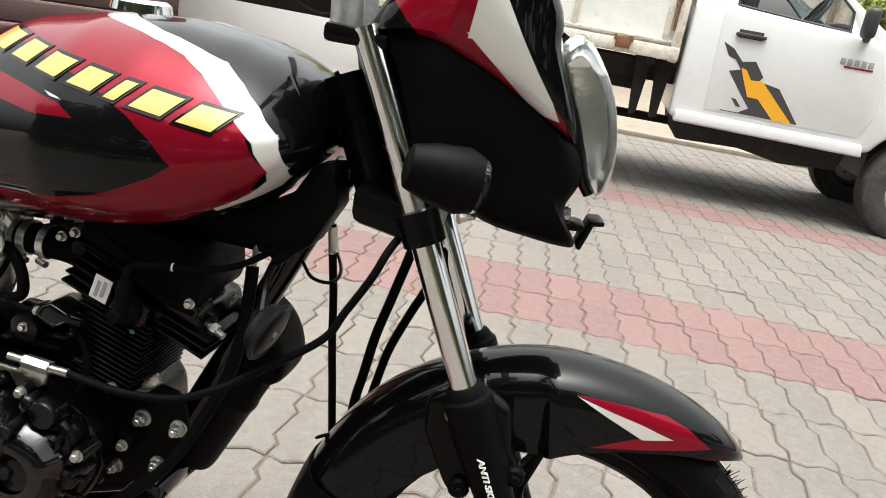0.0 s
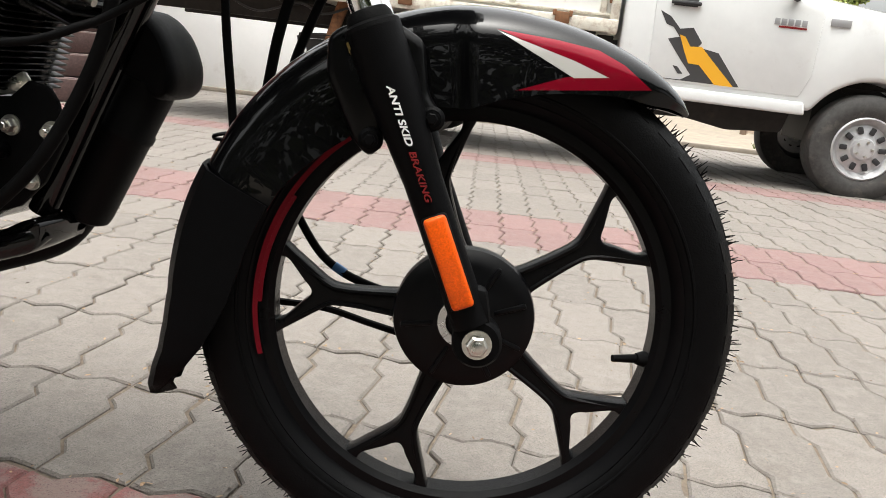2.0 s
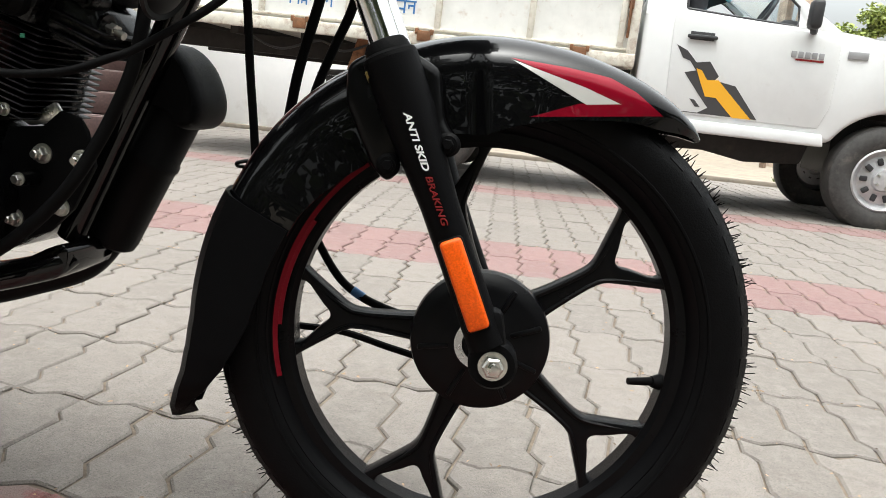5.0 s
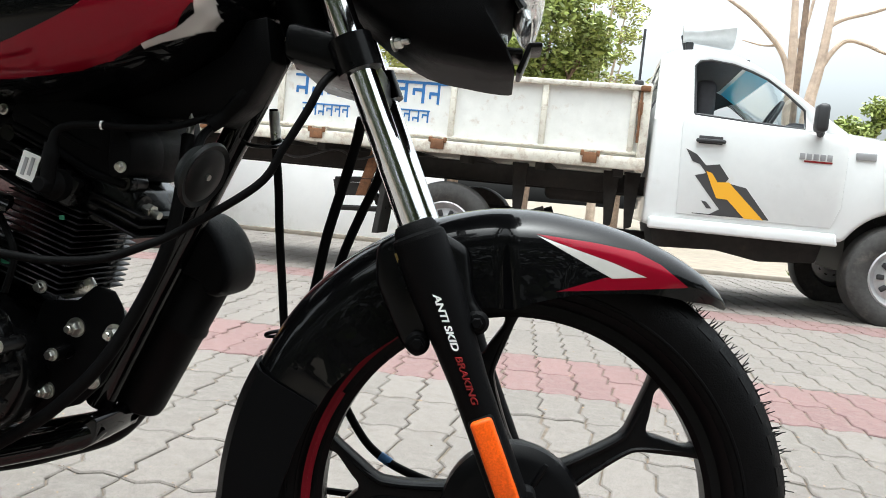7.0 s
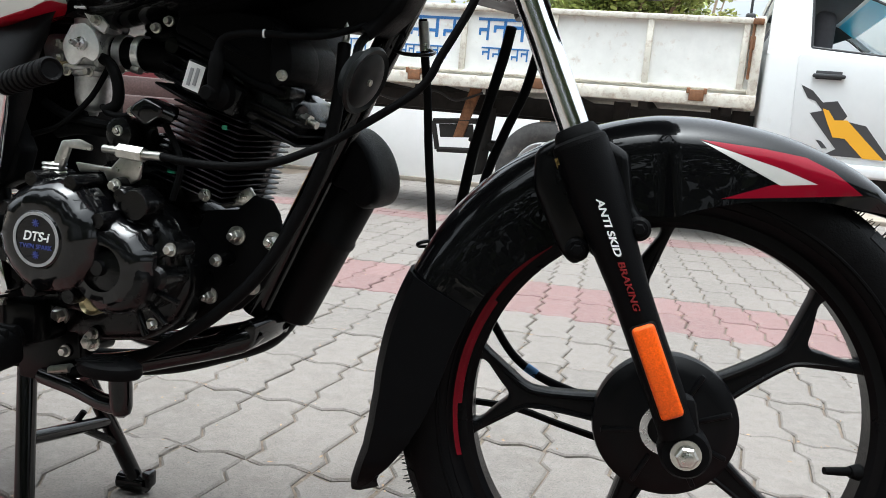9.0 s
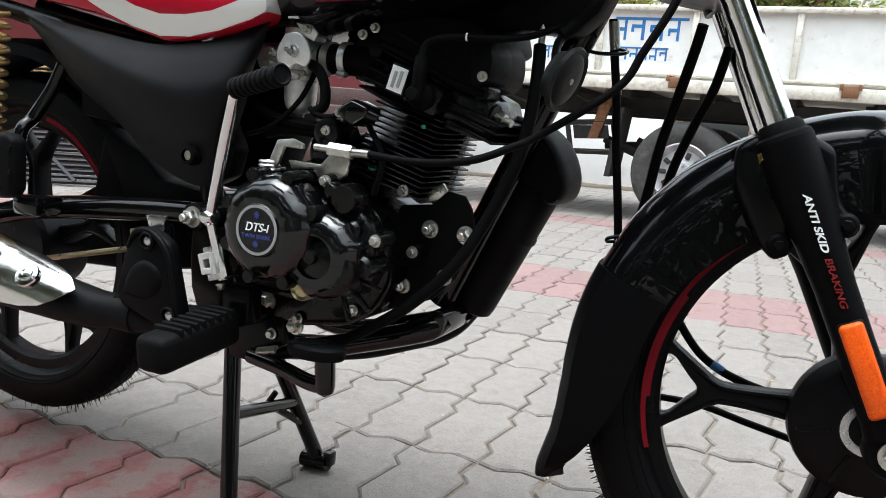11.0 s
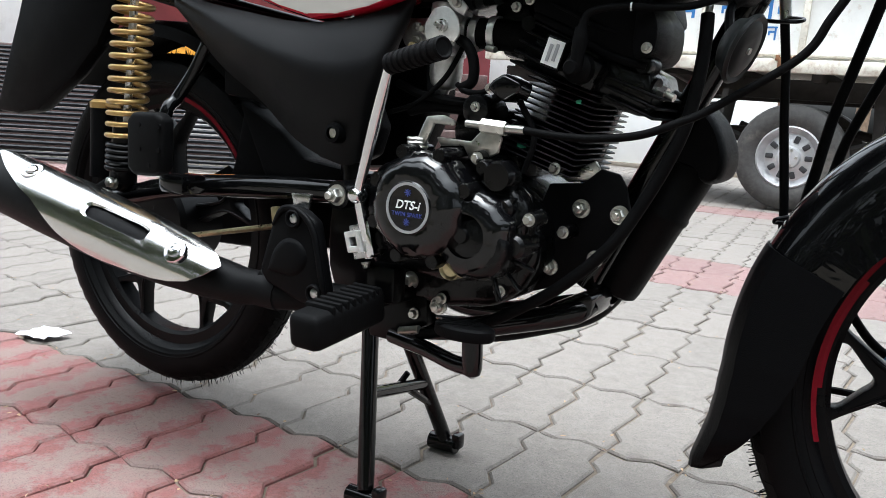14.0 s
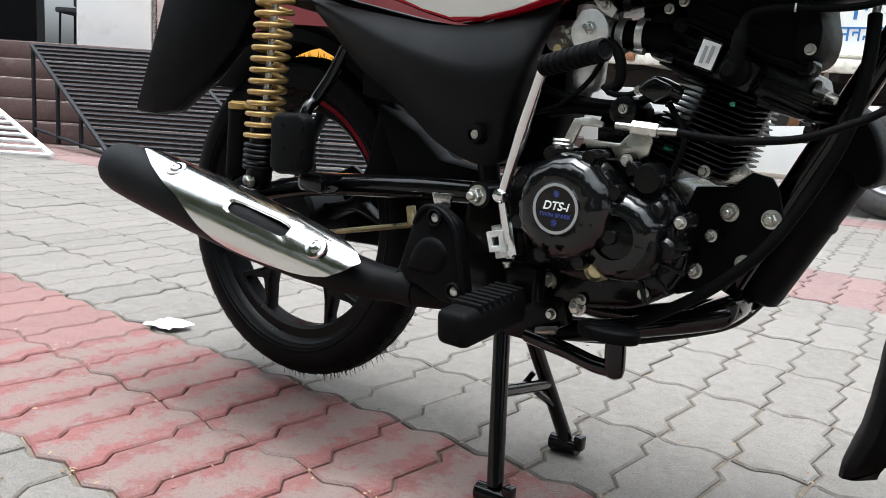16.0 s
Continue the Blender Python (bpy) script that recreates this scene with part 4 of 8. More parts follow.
# --- wheels ---
def wheel_bits(R, w, rim_in):
    """Tyre, rim and five forked spokes, axle along z."""
    tyre = [(R - 0.063, -w * 0.36), (R - 0.055, -w * 0.46), (R - 0.035, -w * 0.5), (R - 0.016, -w * 0.44), (R - 0.004, -w * 0.25), (R, 0),
            (R - 0.004, w * 0.25), (R - 0.016, w * 0.44), (R - 0.024, w * 0.478), (R - 0.035, w * 0.5), (R - 0.045, w * 0.490), (R - 0.0490, w * 0.478), (R - 0.0500, w * 0.490), (R - 0.0520, w * 0.486), (R - 0.0530, w * 0.462), (R - 0.057, w * 0.45), (R - 0.063, w * 0.36)]
    r = rim_in
    rim = [(R - 0.060, -0.027), (R - 0.056, -0.031), (R - 0.061, -0.033), (R - 0.067, -0.028), (R - 0.072, -0.020), (r + 0.006, -0.020), (r, -0.014), (r, 0.014), (r + 0.006, 0.020),
           (R - 0.072, 0.020), (R - 0.067, 0.028), (R - 0.061, 0.033), (R - 0.056, 0.031), (R - 0.060, 0.027)]
    return lathe(tyre, 96, True), lathe(rim, 96, True)


def spoke(a0, r_in, r_fork, r_out, spread):
    """One cast spoke that forks in two, with filleted roots and a ridge along each edge, axle along z."""
    e = r_out * math.tan(radians(spread)) * 0.92
    half = [(r_in, 0.0225), (r_in + 0.010, 0.0185), (r_in + 0.026, 0.0150), (r_in + 0.050, 0.0126), (r_fork - 0.026, 0.0112), (r_fork - 0.012, 0.0114), (r_fork - 0.002, 0.0142), (r_fork + 0.005, 0.0190),
            (r_out - 0.016, e + 0.0010), (r_out - 0.009, e + 0.0075), (r_out - 0.003, e + 0.0140), (r_out + 0.004, e + 0.0200),
            (r_out + 0.004, e - 0.0160), (r_out - 0.003, e - 0.0115), (r_out - 0.009, e - 0.0092), (r_out - 0.016, e - 0.0120), (r_fork + 0.026, 0.0122), (r_fork + 0.019, 0.0060), (r_fork + 0.016, 0.0)]
    poly = half + [(x, -z) for x, z in half[-2::-1]]
    turn = Matrix.Rotation(radians(a0), 4, 'Z') @ Matrix.Rotation(radians(90), 4, 'X')
    rail = [tube([(r_in + 0.004, side * 0.0128, s * 0.0150), (r_in + 0.030, side * 0.0132, s * 0.0108), (r_fork - 0.020, side * 0.0128, s * 0.0078), (r_fork + 0.004, side * 0.0125, s * 0.0140), (r_out - 0.010, side * 0.0110, s * (e - 0.002))], [0.0034, 0.0032, 0.0030, 0.0028, 0.0012], 6) for s in (-1, 1) for side in (-1, 1)]
    return [moved(joined(plate(poly, -0.0130, 0.0130, 0.0038, 2), *rail), turn)]


def crown(R, w, u):
    """Radius of the tyre's surface at a width u from its middle."""
    return interp(abs(u) / w, [0, 0.25, 0.44, 0.5], [R, R - 0.004, R - 0.016, R - 0.035])


def tread(R, w, n):
    """Shallow slanted tread blocks round a tyre."""
    bits = bmesh.new()
    for k in range(n):
        for row, (u0, u1, sk) in enumerate(((0.05, 0.20, 0.5), (0.25, 0.44, 0.3))):
            for sgn in (-1, 1):
                a = 2 * math.pi * (k + 0.5 * (row + (sgn > 0))) / n
                da = 2 * math.pi / n * 0.30
                lo, hi = [], []
                for du, dv in ((u0, -1), (u1, -1 + sk), (u1, 1 + sk), (u0, 1)):
                    aa = a + da * dv
                    r = crown(R, w, du * w)
                    d = Vector((math.cos(aa), math.sin(aa), 0))
                    zz = Vector((0, 0, sgn * du * w))
                    lo.append(bits.verts.new(d * (r - 0.003) + zz))
                    hi.append(bits.verts.new(d * (r + 0.0014) + zz))
                bits.faces.new(hi)
                for i in range(4):
                    bits.faces.new((lo[i], lo[(i + 1) % 4], hi[(i + 1) % 4], hi[i]))
    return bits


def whiskers(R, w, n, seed):
    bm = bmesh.new()
    rg = random.Random(seed)
    for k in range(n):
        a = 2 * math.pi * k / n + rg.uniform(-0.01, 0.01)
        u = rg.choice((-0.2, -0.1, 0.0, 0.1, 0.2)) * w
        c, s = math.cos(a), math.sin(a)
        b = Vector((c, s, 0)) * (crown(R, w, u) - 0.001) + Vector((0, 0, u))
        tip = b + (Vector((c, s, u * 6)).normalized() + Vector((rg.uniform(-.3, .3), rg.uniform(-.3, .3), 0))) * rg.uniform(0.006, 0.0135)
        t = Vector((-s, c, 0)) * 0.0008
        v = [bm.verts.new(b - t), bm.verts.new(b + t), bm.verts.new(tip + t * 0.6), bm.verts.new(tip - t * 0.6)]
        bm.faces.new(v)
        zt = Vector((0, 0, 0.0007))
        v = [bm.verts.new(b - zt), bm.verts.new(b + zt), bm.verts.new(tip + zt * 0.6), bm.verts.new(tip - zt * 0.6)]
        bm.faces.new(v)
    return bm


R_F, W_F, RIM_F = 0.304, 0.080, 0.2155
WM = Matrix.Translation(HUB) @ TO_SIDE
def wpart(name, bm, material, parent, label="", **k):
    return fpart(name, moved(bm, WM), material, parent, label, **k)
t_bm, r_bm = wheel_bits(R_F, W_F, RIM_F)
front_wheel = wpart("front_wheel", r_bm, M["alloy_black"], bike, "black five-spoke alloy wheel")
for k in range(5):
    wpart("spoke", joined(*spoke(34.8 + 72 * k, 0.055, 0.158, RIM_F + 0.004, 13)), M["alloy_black"], front_wheel)
f_tyre = wpart("tyre", t_bm, M["tyre"], front_wheel, "new black tyre with moulding whiskers")
wpart("tread", tread(R_F, W_F, 52), M["tyre"], f_tyre)["kind"] = "stuff"
wpart("whiskers", whiskers(R_F, W_F, 640, 4), M["rubber"], front_wheel, flat=True)["kind"] = "stuff"
wpart("hub", lathe([(0, 0.030), (0.058, 0.030), (0.062, 0.026), (0.060, 0.016), (0.050, 0.01), (0.050, -0.04), (0.03, -0.05), (0, -0.05)], 40), M["alloy_black"], front_wheel)
plate_bm = lathe([(0, 0.050), (0.030, 0.050), (0.034, 0.047), (0.058, 0.046), (0.068, 0.043), (0.0775, 0.036), (0.079, 0.030), (0.079, 0.018), (0.070, 0.014), (0, 0.014)], 56)
brake = wpart("brake_plate", plate_bm, M["alloy_black"], front_wheel, "matt black drum brake plate with ribs")
for a in (20, 62, 118, 190, 245, 300, 338):
    wpart("rib", moved(box(0.052, 0, 0.0455, 0.036, 0.006, 0.006, 0.002), Matrix.Rotation(radians(a), 4, 'Z')), M["alloy_black"], brake)
wpart("cap_ring", lathe([(0.020, 0.050), (0.0285, 0.050), (0.0285, 0.0535), (0.020, 0.0535)], 32, True), M["steel"], brake)
wpart("valve_stem", joined(moved(tube([(0, 0, 0), (-0.016, 0, 0.006), (-0.034, 0, 0.012)], [0.0052, 0.0048, 0.0040], 10), Matrix.Translation((0.207, -0.031, 0.006))), moved(lathe([(0, 0), (0.009, 0), (0.009, 0.004), (0.0065, 0.012), (0, 0.012)], 16), Matrix.Translation((0.213, -0.031, 0.006)) @ frame_of((-1, 0, 0.3)))), M["rubber"], front_wheel)
# red pinstripe on the rim, in two weights
wpart("rim_stripe", lathe([(0.2300, 0.0335), (0.2355, 0.0338), (0.2355, 0.0330), (0.2300, 0.0325)], 30, True, 128, 197), M["rim_red"], front_wheel, "dark red rim stripe")
wpart("rim_stripe", lathe([(0.2255, 0.0322), (0.2305, 0.0334), (0.2305, 0.0328), (0.2255, 0.0316)], 20, True, 150, 182), M["rim_red"], front_wheel, "dark red rim stripe")

# --- fork ---
def on_fork(z, y, off=0.0):
    """A place on a leg at a height; off: forwards, square to the leg."""
    return (fx(z) + off * math.cos(radians(RAKE)), y, z + off * math.sin(radians(RAKE)))

LEG = 0.096
for sgn in (-1, 1):
    y = sgn * LEG
    leg = fpart("fork_leg", tube([on_fork(z, y) for z in (0.313, 0.36, 0.407, 0.454, 0.501, 0.548, 0.595)], [0.0195, 0.0195, 0.0195, 0.020, 0.0235, 0.0280, 0.0285], 32, False), M["satin_black"], bike, "matt black fork slider")
    fpart("stanchion", tube([on_fork(0.58, y), on_fork(0.97, y)], 0.0158, 28, False), M["chrome"], leg, "chromed fork tube")
    fpart("dust_seal", moved(lathe([(0.0165, 0.016), (0.0195, 0.015), (0.0225, 0.010), (0.0235, 0.004), (0.0275, 0.001), (0.0285, -0.004), (0.0165, -0.006)], 32), Matrix.Translation(on_fork(0.598, y)) @ frame_of(AXIS)), M["rubber"], leg)
    fpart("axle_lug", joined(disc_at([(0, -0.026), (0.024, -0.026), (0.026, -0.022), (0.026, 0.006), (0.023, 0.010), (0, 0.010)], FORK.x, y, FORK.z), plate([(-0.022, 0.288), (0.020, 0.285), (0.004, 0.353), (-0.040, 0.353)], y - 0.009, y + 0.018, 0.007)), M["satin_black"], leg)
    fpart("lower_clamp", tube([on_fork(0.762, y), on_fork(0.795, y)], 0.0235, 24, False), M["enamel_black"], leg)
    if sgn < 0:
        fpart("axle_nut", joined(bolt(FORK.x, y - 0.010, FORK.z, 0.0115, 0.010, (0, -1, 0), 0.006)), M["zinc"], leg, "bright zinc axle nut")
        rf = fpart("reflector", moved(box(0, 0, 0, 0.0235, 0.010, 0.097, 0.0045, 3), Matrix.Translation(on_fork(0.378, y - 0.022)) @ Matrix.Rotation(radians(-RAKE), 4, 'Y')), M["orange"], leg, "amber side reflector")
        fpart("reflector_rim", moved(box(0, 0.003, 0, 0.0265, 0.008, 0.100, 0.004, 3), Matrix.Translation(on_fork(0.378, y - 0.022)) @ Matrix.Rotation(radians(-RAKE), 4, 'Y')), M["satin_black"], rf)
        text_m = Matrix.Translation(on_fork(0.516, y - 0.0262)) @ Matrix.Rotation(radians(-RAKE), 4, 'Y') @ Matrix.Rotation(radians(90), 4, 'Y') @ Matrix.Rotation(radians(90), 4, 'X') @ Matrix.Rotation(radians(3.0), 4, 'Y')
        lettering("ANTI SKID", 0.0119, TURN @ text_m @ Matrix.Diagonal((1.07, 0.80, 1, 1)), M["white_print"], leg, extrude=0.0012, bold=0.0003, shear=0.25)
        word_m = Matrix.Translation(on_fork(0.460, y - 0.0226)) @ Matrix.Rotation(radians(-RAKE), 4, 'Y') @ Matrix.Rotation(radians(90), 4, 'Y') @ Matrix.Rotation(radians(90), 4, 'X') @ Matrix.Rotation(radians(4.6), 4, 'Y')
        lettering("BRAKING", 0.0112, TURN @ word_m @ Matrix.Diagonal((1.10, 0.82, 1, 1)), M["red_print"], leg, extrude=0.0012, bold=0.0001, shear=0.25)
        for k in range(9):
            fpart("print_bar", moved(box(0, 0, 0, 0.0022, 0.0008, 0.0036 if k else 0.0050), Matrix.Translation(on_fork(0.581 + 0.0004 * k, y)) @ frame_of(AXIS) @ Matrix.Rotation(radians(-42 + 7 * k), 4, 'Z') @ Matrix.Translation((0, -0.0287, 0))), M["gold_print"], leg, flat=True)
        for k in range(4):
            fpart("print_bar", moved(box(0, 0, 0, 0.0007, 0.0008, 0.0075), Matrix.Translation(on_fork(0.587, y)) @ frame_of(AXIS) @ Matrix.Rotation(radians(8 + 6 * k), 4, 'Z') @ Matrix.Translation((0, -0.0287, 0))), M["gold_print"], leg, flat=True)
# fork crowns, stem and headlight brackets
fpart("lower_yoke", plate([(fx(0.78) - 0.075, 0.77), (fx(0.78) + 0.02, 0.752), (fx(0.78) + 0.012, 0.795), (fx(0.78) - 0.075, 0.81)], -0.10, 0.10, 0.010), M["enamel_black"], bike)
fpart("upper_yoke", plate([(fx(0.96) - 0.045, 0.950), (fx(0.96) + 0.022, 0.950), (fx(0.96) + 0.022, 0.966), (fx(0.96) - 0.045, 0.970)], -0.110, 0.110, 0.006), M["enamel_black"], bike)
fpart("clamp_bolt", bolt(fx(0.775) + 0.036, -0.088, 0.795, 0.006, 0.008, (1, -0.3, 0.2), 0.01), M["zinc"], bike)
for sy in (-0.045, 0.045):
    fpart("handlebar_clamp", tube([(fx(0.97) - 0.03, sy, 0.965), (fx(0.97) - 0.035, sy, 1.03)], 0.018, 12, False), M["castalu"], bike)
fpart("handlebar", tube([(-0.44, -0.36, 1.10), (-0.36, -0.18, 1.085), (-0.345, -0.06, 1.035), (-0.345, 0.06, 1.035), (-0.36, 0.18, 1.085), (-0.44, 0.36, 1.10)], 0.011, 12), M["enamel_black"], bike)
part("steering_head", tube([tuple(PIVOT + AXIS * 0.56), tuple(PIVOT + AXIS * 0.70)], 0.030, 20, False), M["enamel_black"], bike)

# --- front mudguard ---
def guard_ring(th, r_out, r_in, half, drop):
    """One cross-section of a mudguard at an angle round the hub: a round crown, then sides that flare a little."""
    c, s = math.cos(radians(th)), math.sin(radians(th))
    side = [(r_out - drop * (1 - math.cos(radians(a))), half * 0.95 * math.sin(radians(a))) for a in range(0, 91, 10)]
    low = r_out - drop
    if low > r_in:
        side += [(low + (r_in - low) * f, half * (0.95 + 0.03 * f)) for f in (0.33, 0.66, 1.0)]
    else:
        side += [(low - 0.0004 * f, half * (0.95 + 0.01 * f)) for f in (1, 2, 3)]
    prof = [(r, -y) for r, y in side[::-1]] + side[1:]
    return [(GUARD.x + r * c, y, GUARD.z + r * s) for r, y in prof]
A_ = [50, 53, 58, 64, 72, 84, 96.5, 99, 112, 122, 130, 140, 150, 157]
RO = [0.328, 0.333, 0.336, 0.337, 0.337, 0.338, 0.342, 0.343, 0.344, 0.345, 0.345, 0.344, 0.341, 0.340]
RI = [0.322, 0.316, 0.300, 0.288, 0.270, 0.250, 0.232, 0.232, 0.242, 0.242, 0.240, 0.244, 0.250, 0.250]
HW = [0.006, 0.026, 0.042, 0.053, 0.061, 0.067, 0.070, 0.061, 0.059, 0.060, 0.062, 0.064, 0.066, 0.066]
DR = [0.004, 0.012, 0.020, 0.030, 0.038, 0.044, 0.046, 0.046, 0.046, 0.046, 0.045, 0.044, 0.042, 0.042]
th = list(np.arange(50, 157.1, 1.25))
secs = [guard_ring(t, interp(t, A_, RO), interp(t, A_, RI), interp(t, A_, HW), interp(t, A_, DR)) for t in th]


def paint(name, base, layers, base_kw):
    """Gloss paint with flat-sided graphics: each layer is a colour and convex polygons in x and z."""
    m = mat(name, base, **base_kw)
    nt = m.node_tree
    nt.nodes["Principled BSDF"].inputs["Coat IOR"].default_value = 1.27
    L = nt.links.new
    b = nt.nodes["Principled BSDF"]
    tc = nt.nodes.new("ShaderNodeTexCoord")
    sep = nt.nodes.new("ShaderNodeSeparateXYZ")
    L(tc.outputs["Object"], sep.inputs[0])
    cur, met = None, None
    for colour, metal, polys in layers:
        mask = None
        for poly in polys:
            area = sum(p[0] * q[1] - q[0] * p[1] for p, q in zip(poly, poly[1:] + poly[:1]))
            pts = poly if area > 0 else poly[::-1]
            inside = None
            for p, q in zip(pts, pts[1:] + pts[:1]):
                ex, ez = q[0] - p[0], q[1] - p[1]
                ln = math.hypot(ex, ez) or 1.0
                nx, nz = -ez / ln, ex / ln
                a = nt.nodes.new("ShaderNodeMath"); a.operation = 'MULTIPLY'; a.inputs[1].default_value = nx
                L(sep.outputs[0], a.inputs[0])
                c = nt.nodes.new("ShaderNodeMath"); c.operation = 'MULTIPLY_ADD'; c.inputs[1].default_value = nz
                L(sep.outputs[2], c.inputs[0]); L(a.outputs[0], c.inputs[2])
                d = nt.nodes.new("ShaderNodeMath"); d.operation = 'SUBTRACT'; d.inputs[1].default_value = nx * p[0] + nz * p[1]
                L(c.outputs[0], d.inputs[0])
                if inside is None:
                    inside = d.outputs[0]
                else:
                    e = nt.nodes.new("ShaderNodeMath"); e.operation = 'SMOOTH_MIN'; e.inputs[2].default_value = 0.0006
                    L(inside, e.inputs[0]); L(d.outputs[0], e.inputs[1])
                    inside = e.outputs[0]
            if mask is None:
                mask = inside
            else:
                e = nt.nodes.new("ShaderNodeMath"); e.operation = 'MAXIMUM'
                L(mask, e.inputs[0]); L(inside, e.inputs[1])
                mask = e.outputs[0]
        r = nt.nodes.new("ShaderNodeMapRange")
        r.inputs["From Min"].default_value, r.inputs["From Max"].default_value = -0.0004, 0.0004
        L(mask, r.inputs["Value"])
        x = nt.nodes.new("ShaderNodeMix"); x.data_type = 'RGBA'
        L(r.outputs[0], x.inputs[0])
        if cur is None:
            x.inputs[6].default_value = (*base, 1)
        else:
            L(cur, x.inputs[6])
        x.inputs[7].default_value = (*colour, 1)
        cur = x.outputs[2]
        y = nt.nodes.new("ShaderNodeMix"); y.data_type = 'FLOAT'
        L(r.outputs[0], y.inputs[0])
        if met is None:
            y.inputs[2].default_value = 0.0
        else:
            L(met, y.inputs[2])
        y.inputs[3].default_value = metal
        met = y.outputs[0]
    L(cur, b.inputs["Base Color"])
    L(met, b.inputs["Metallic"])
    return m


RED, SILVER, BLACK = (0.185, 0.003, 0.013), (0.66, 0.65, 0.62), (0.002, 0.002, 0.0023)
GLOSS = dict(rough=0.25, coat=0.9, coat_rough=0.012, spec=0.05)
guard_red = [[(-0.009, 0.615), (0.050, 0.611), (0.095, 0.605), (0.123, 0.593), (0.153, 0.572), (0.108, 0.579)], [(0.018, 0.557), (0.065, 0.575), (0.124, 0.584), (0.154, 0.571)]]
guard_silver = [[(-0.007, 0.613), (0.071, 0.592), (0.108, 0.579), (0.073, 0.575)]]
M["guard_paint"] = paint("guard_paint", BLACK, [(RED, 0.2, guard_red), (SILVER, 0.4, guard_silver)], GLOSS)
front_guard = fpart("front_mudguard", thick(loft(secs, False, False), 0.003), M["guard_paint"], bike, "gloss black mudguard with red and silver arrow")
# raised rib, fork-side boss and its bolts
boss = [(-0.182, 0.587), (-0.164, 0.599), (-0.126, 0.610), (-0.105, 0.601), (-0.086, 0.591), (-0.077, 0.539), (-0.061, 0.522), (-0.067, 0.503), (-0.087, 0.516), (-0.115, 0.520), (-0.116, 0.493), (-0.128, 0.469), (-0.146, 0.483), (-0.162, 0.513), (-0.180, 0.547)]
fpart("fork_boss", plate(boss, -0.093, -0.066, 0.012, 3), M["enamel_black"], front_guard)
for x, z in [(-0.129, 0.489), (-0.070, 0.516)]:
    fpart("bolt", joined(disc_at([(0, 0), (0.0125, 0), (0.0125, 0.006), (0.009, 0.010), (0, 0.010)], x, -0.092, z, 20), bolt(x, -0.101, z, 0.006, 0.005)), M["satin_black"], front_guard, "black socket bolt")
fpart("rib", tube([[(-0.082, 0.626), (-0.008, 0.628), (0.056, 0.623), (0.115, 0.608)][k][:1] + (0.0,) + [(-0.082, 0.626), (-0.008, 0.628), (0.056, 0.623), (0.115, 0.608)][k][1:] for k in range(4)], [0.002, 0.004, 0.004, 0.001], 8), M["gloss_black"], front_guard)
# rubber flap with a flared foot
A2 = [155, 160, 172, 180, 186, 191, 195, 198, 200.2, 201.6]
RO2 = [0.3425, 0.3425, 0.341, 0.341, 0.346, 0.355, 0.369, 0.381, 0.387, 0.386]
RI2 = [0.252, 0.252, 0.255, 0.262, 0.276, 0.294, 0.318, 0.345, 0.370, 0.381]
HW2 = [0.069, 0.070, 0.071, 0.072, 0.074, 0.076, 0.078, 0.076, 0.070, 0.062]
def flap_ring(th, r_out, r_in, half, k):
    """A closed section of the flap; k narrows it."""
    out = [(r_in, -half), (r_out - 0.040, -half), (r_out - 0.017, -half * 0.90), (r_out - 0.005, -half * 0.62), (r_out, -half * 0.2), (r_out, half * 0.2), (r_out - 0.005, half * 0.62), (r_out - 0.017, half * 0.90), (r_out - 0.026, half * 0.94)]
    inner = [(r_in, -half + 0.004), (r_out - 0.042, -half + 0.004), (r_out - 0.020, -half * 0.86), (r_out - 0.009, -half * 0.60), (r_out - 0.004, -half * 0.2), (r_out - 0.004, half * 0.2), (r_out - 0.009, half * 0.60), (r_out - 0.020, half * 0.85), (r_out - 0.026, half * 0.88)]
    c, s = math.cos(radians(th)), math.sin(radians(th))
    return [(GUARD.x + r * c, y * k, GUARD.z + r * s) for r, y in out + inner[::-1]]
secs = [flap_ring(t, interp(t, A2, RO2), interp(t, A2, RI2), interp(t, A2, HW2), interp(t, [178, 188, 194, 198, 200.2], [1.0, 0.94, 0.84, 0.66, 0.42])) for t in np.append(np.arange(155, 200.0, 1.3), (200.2,))]
fpart("mud_flap", loft(secs), M["plastic_black"], front_guard, "matt black rubber mud flap")

# --- headlamp cowl ---
def strip(a, c):
    """Four-sided fields between two lines of equal number of points."""
    def on(p, q, f):
        return (p[0] + (q[0] - p[0]) * f, p[1] + (q[1] - p[1]) * f)
    return [[on(a[k], a[k + 1], -0.07), on(a[k], a[k + 1], 1.07), on(c[k], c[k + 1], 1.07), on(c[k], c[k + 1], -0.07)] for k in range(len(a) - 1)]
def pillow(poly, ys, scales, cx, cz):
    """A polygon in x and z, stacked across the bike with shrinking ends."""
    return loft([[(cx + (x - cx) * s, y, cz + (z - cz) * s) for x, z in poly] for y, s in zip(ys, scales)])
def rounded(poly, n=4):
    """The polygon with its corners curved."""
    p = smooth_path([(x, 0, z) for x, z in poly + poly[:1]], n)[:-1]
    return [(q.x, q.z) for q in p]
YS = [-0.112, -0.106, -0.090, -0.06, 0.06, 0.090, 0.106, 0.112]
SC = [0.72, 0.86, 0.95, 1.0, 1.0, 0.95, 0.86, 0.72]
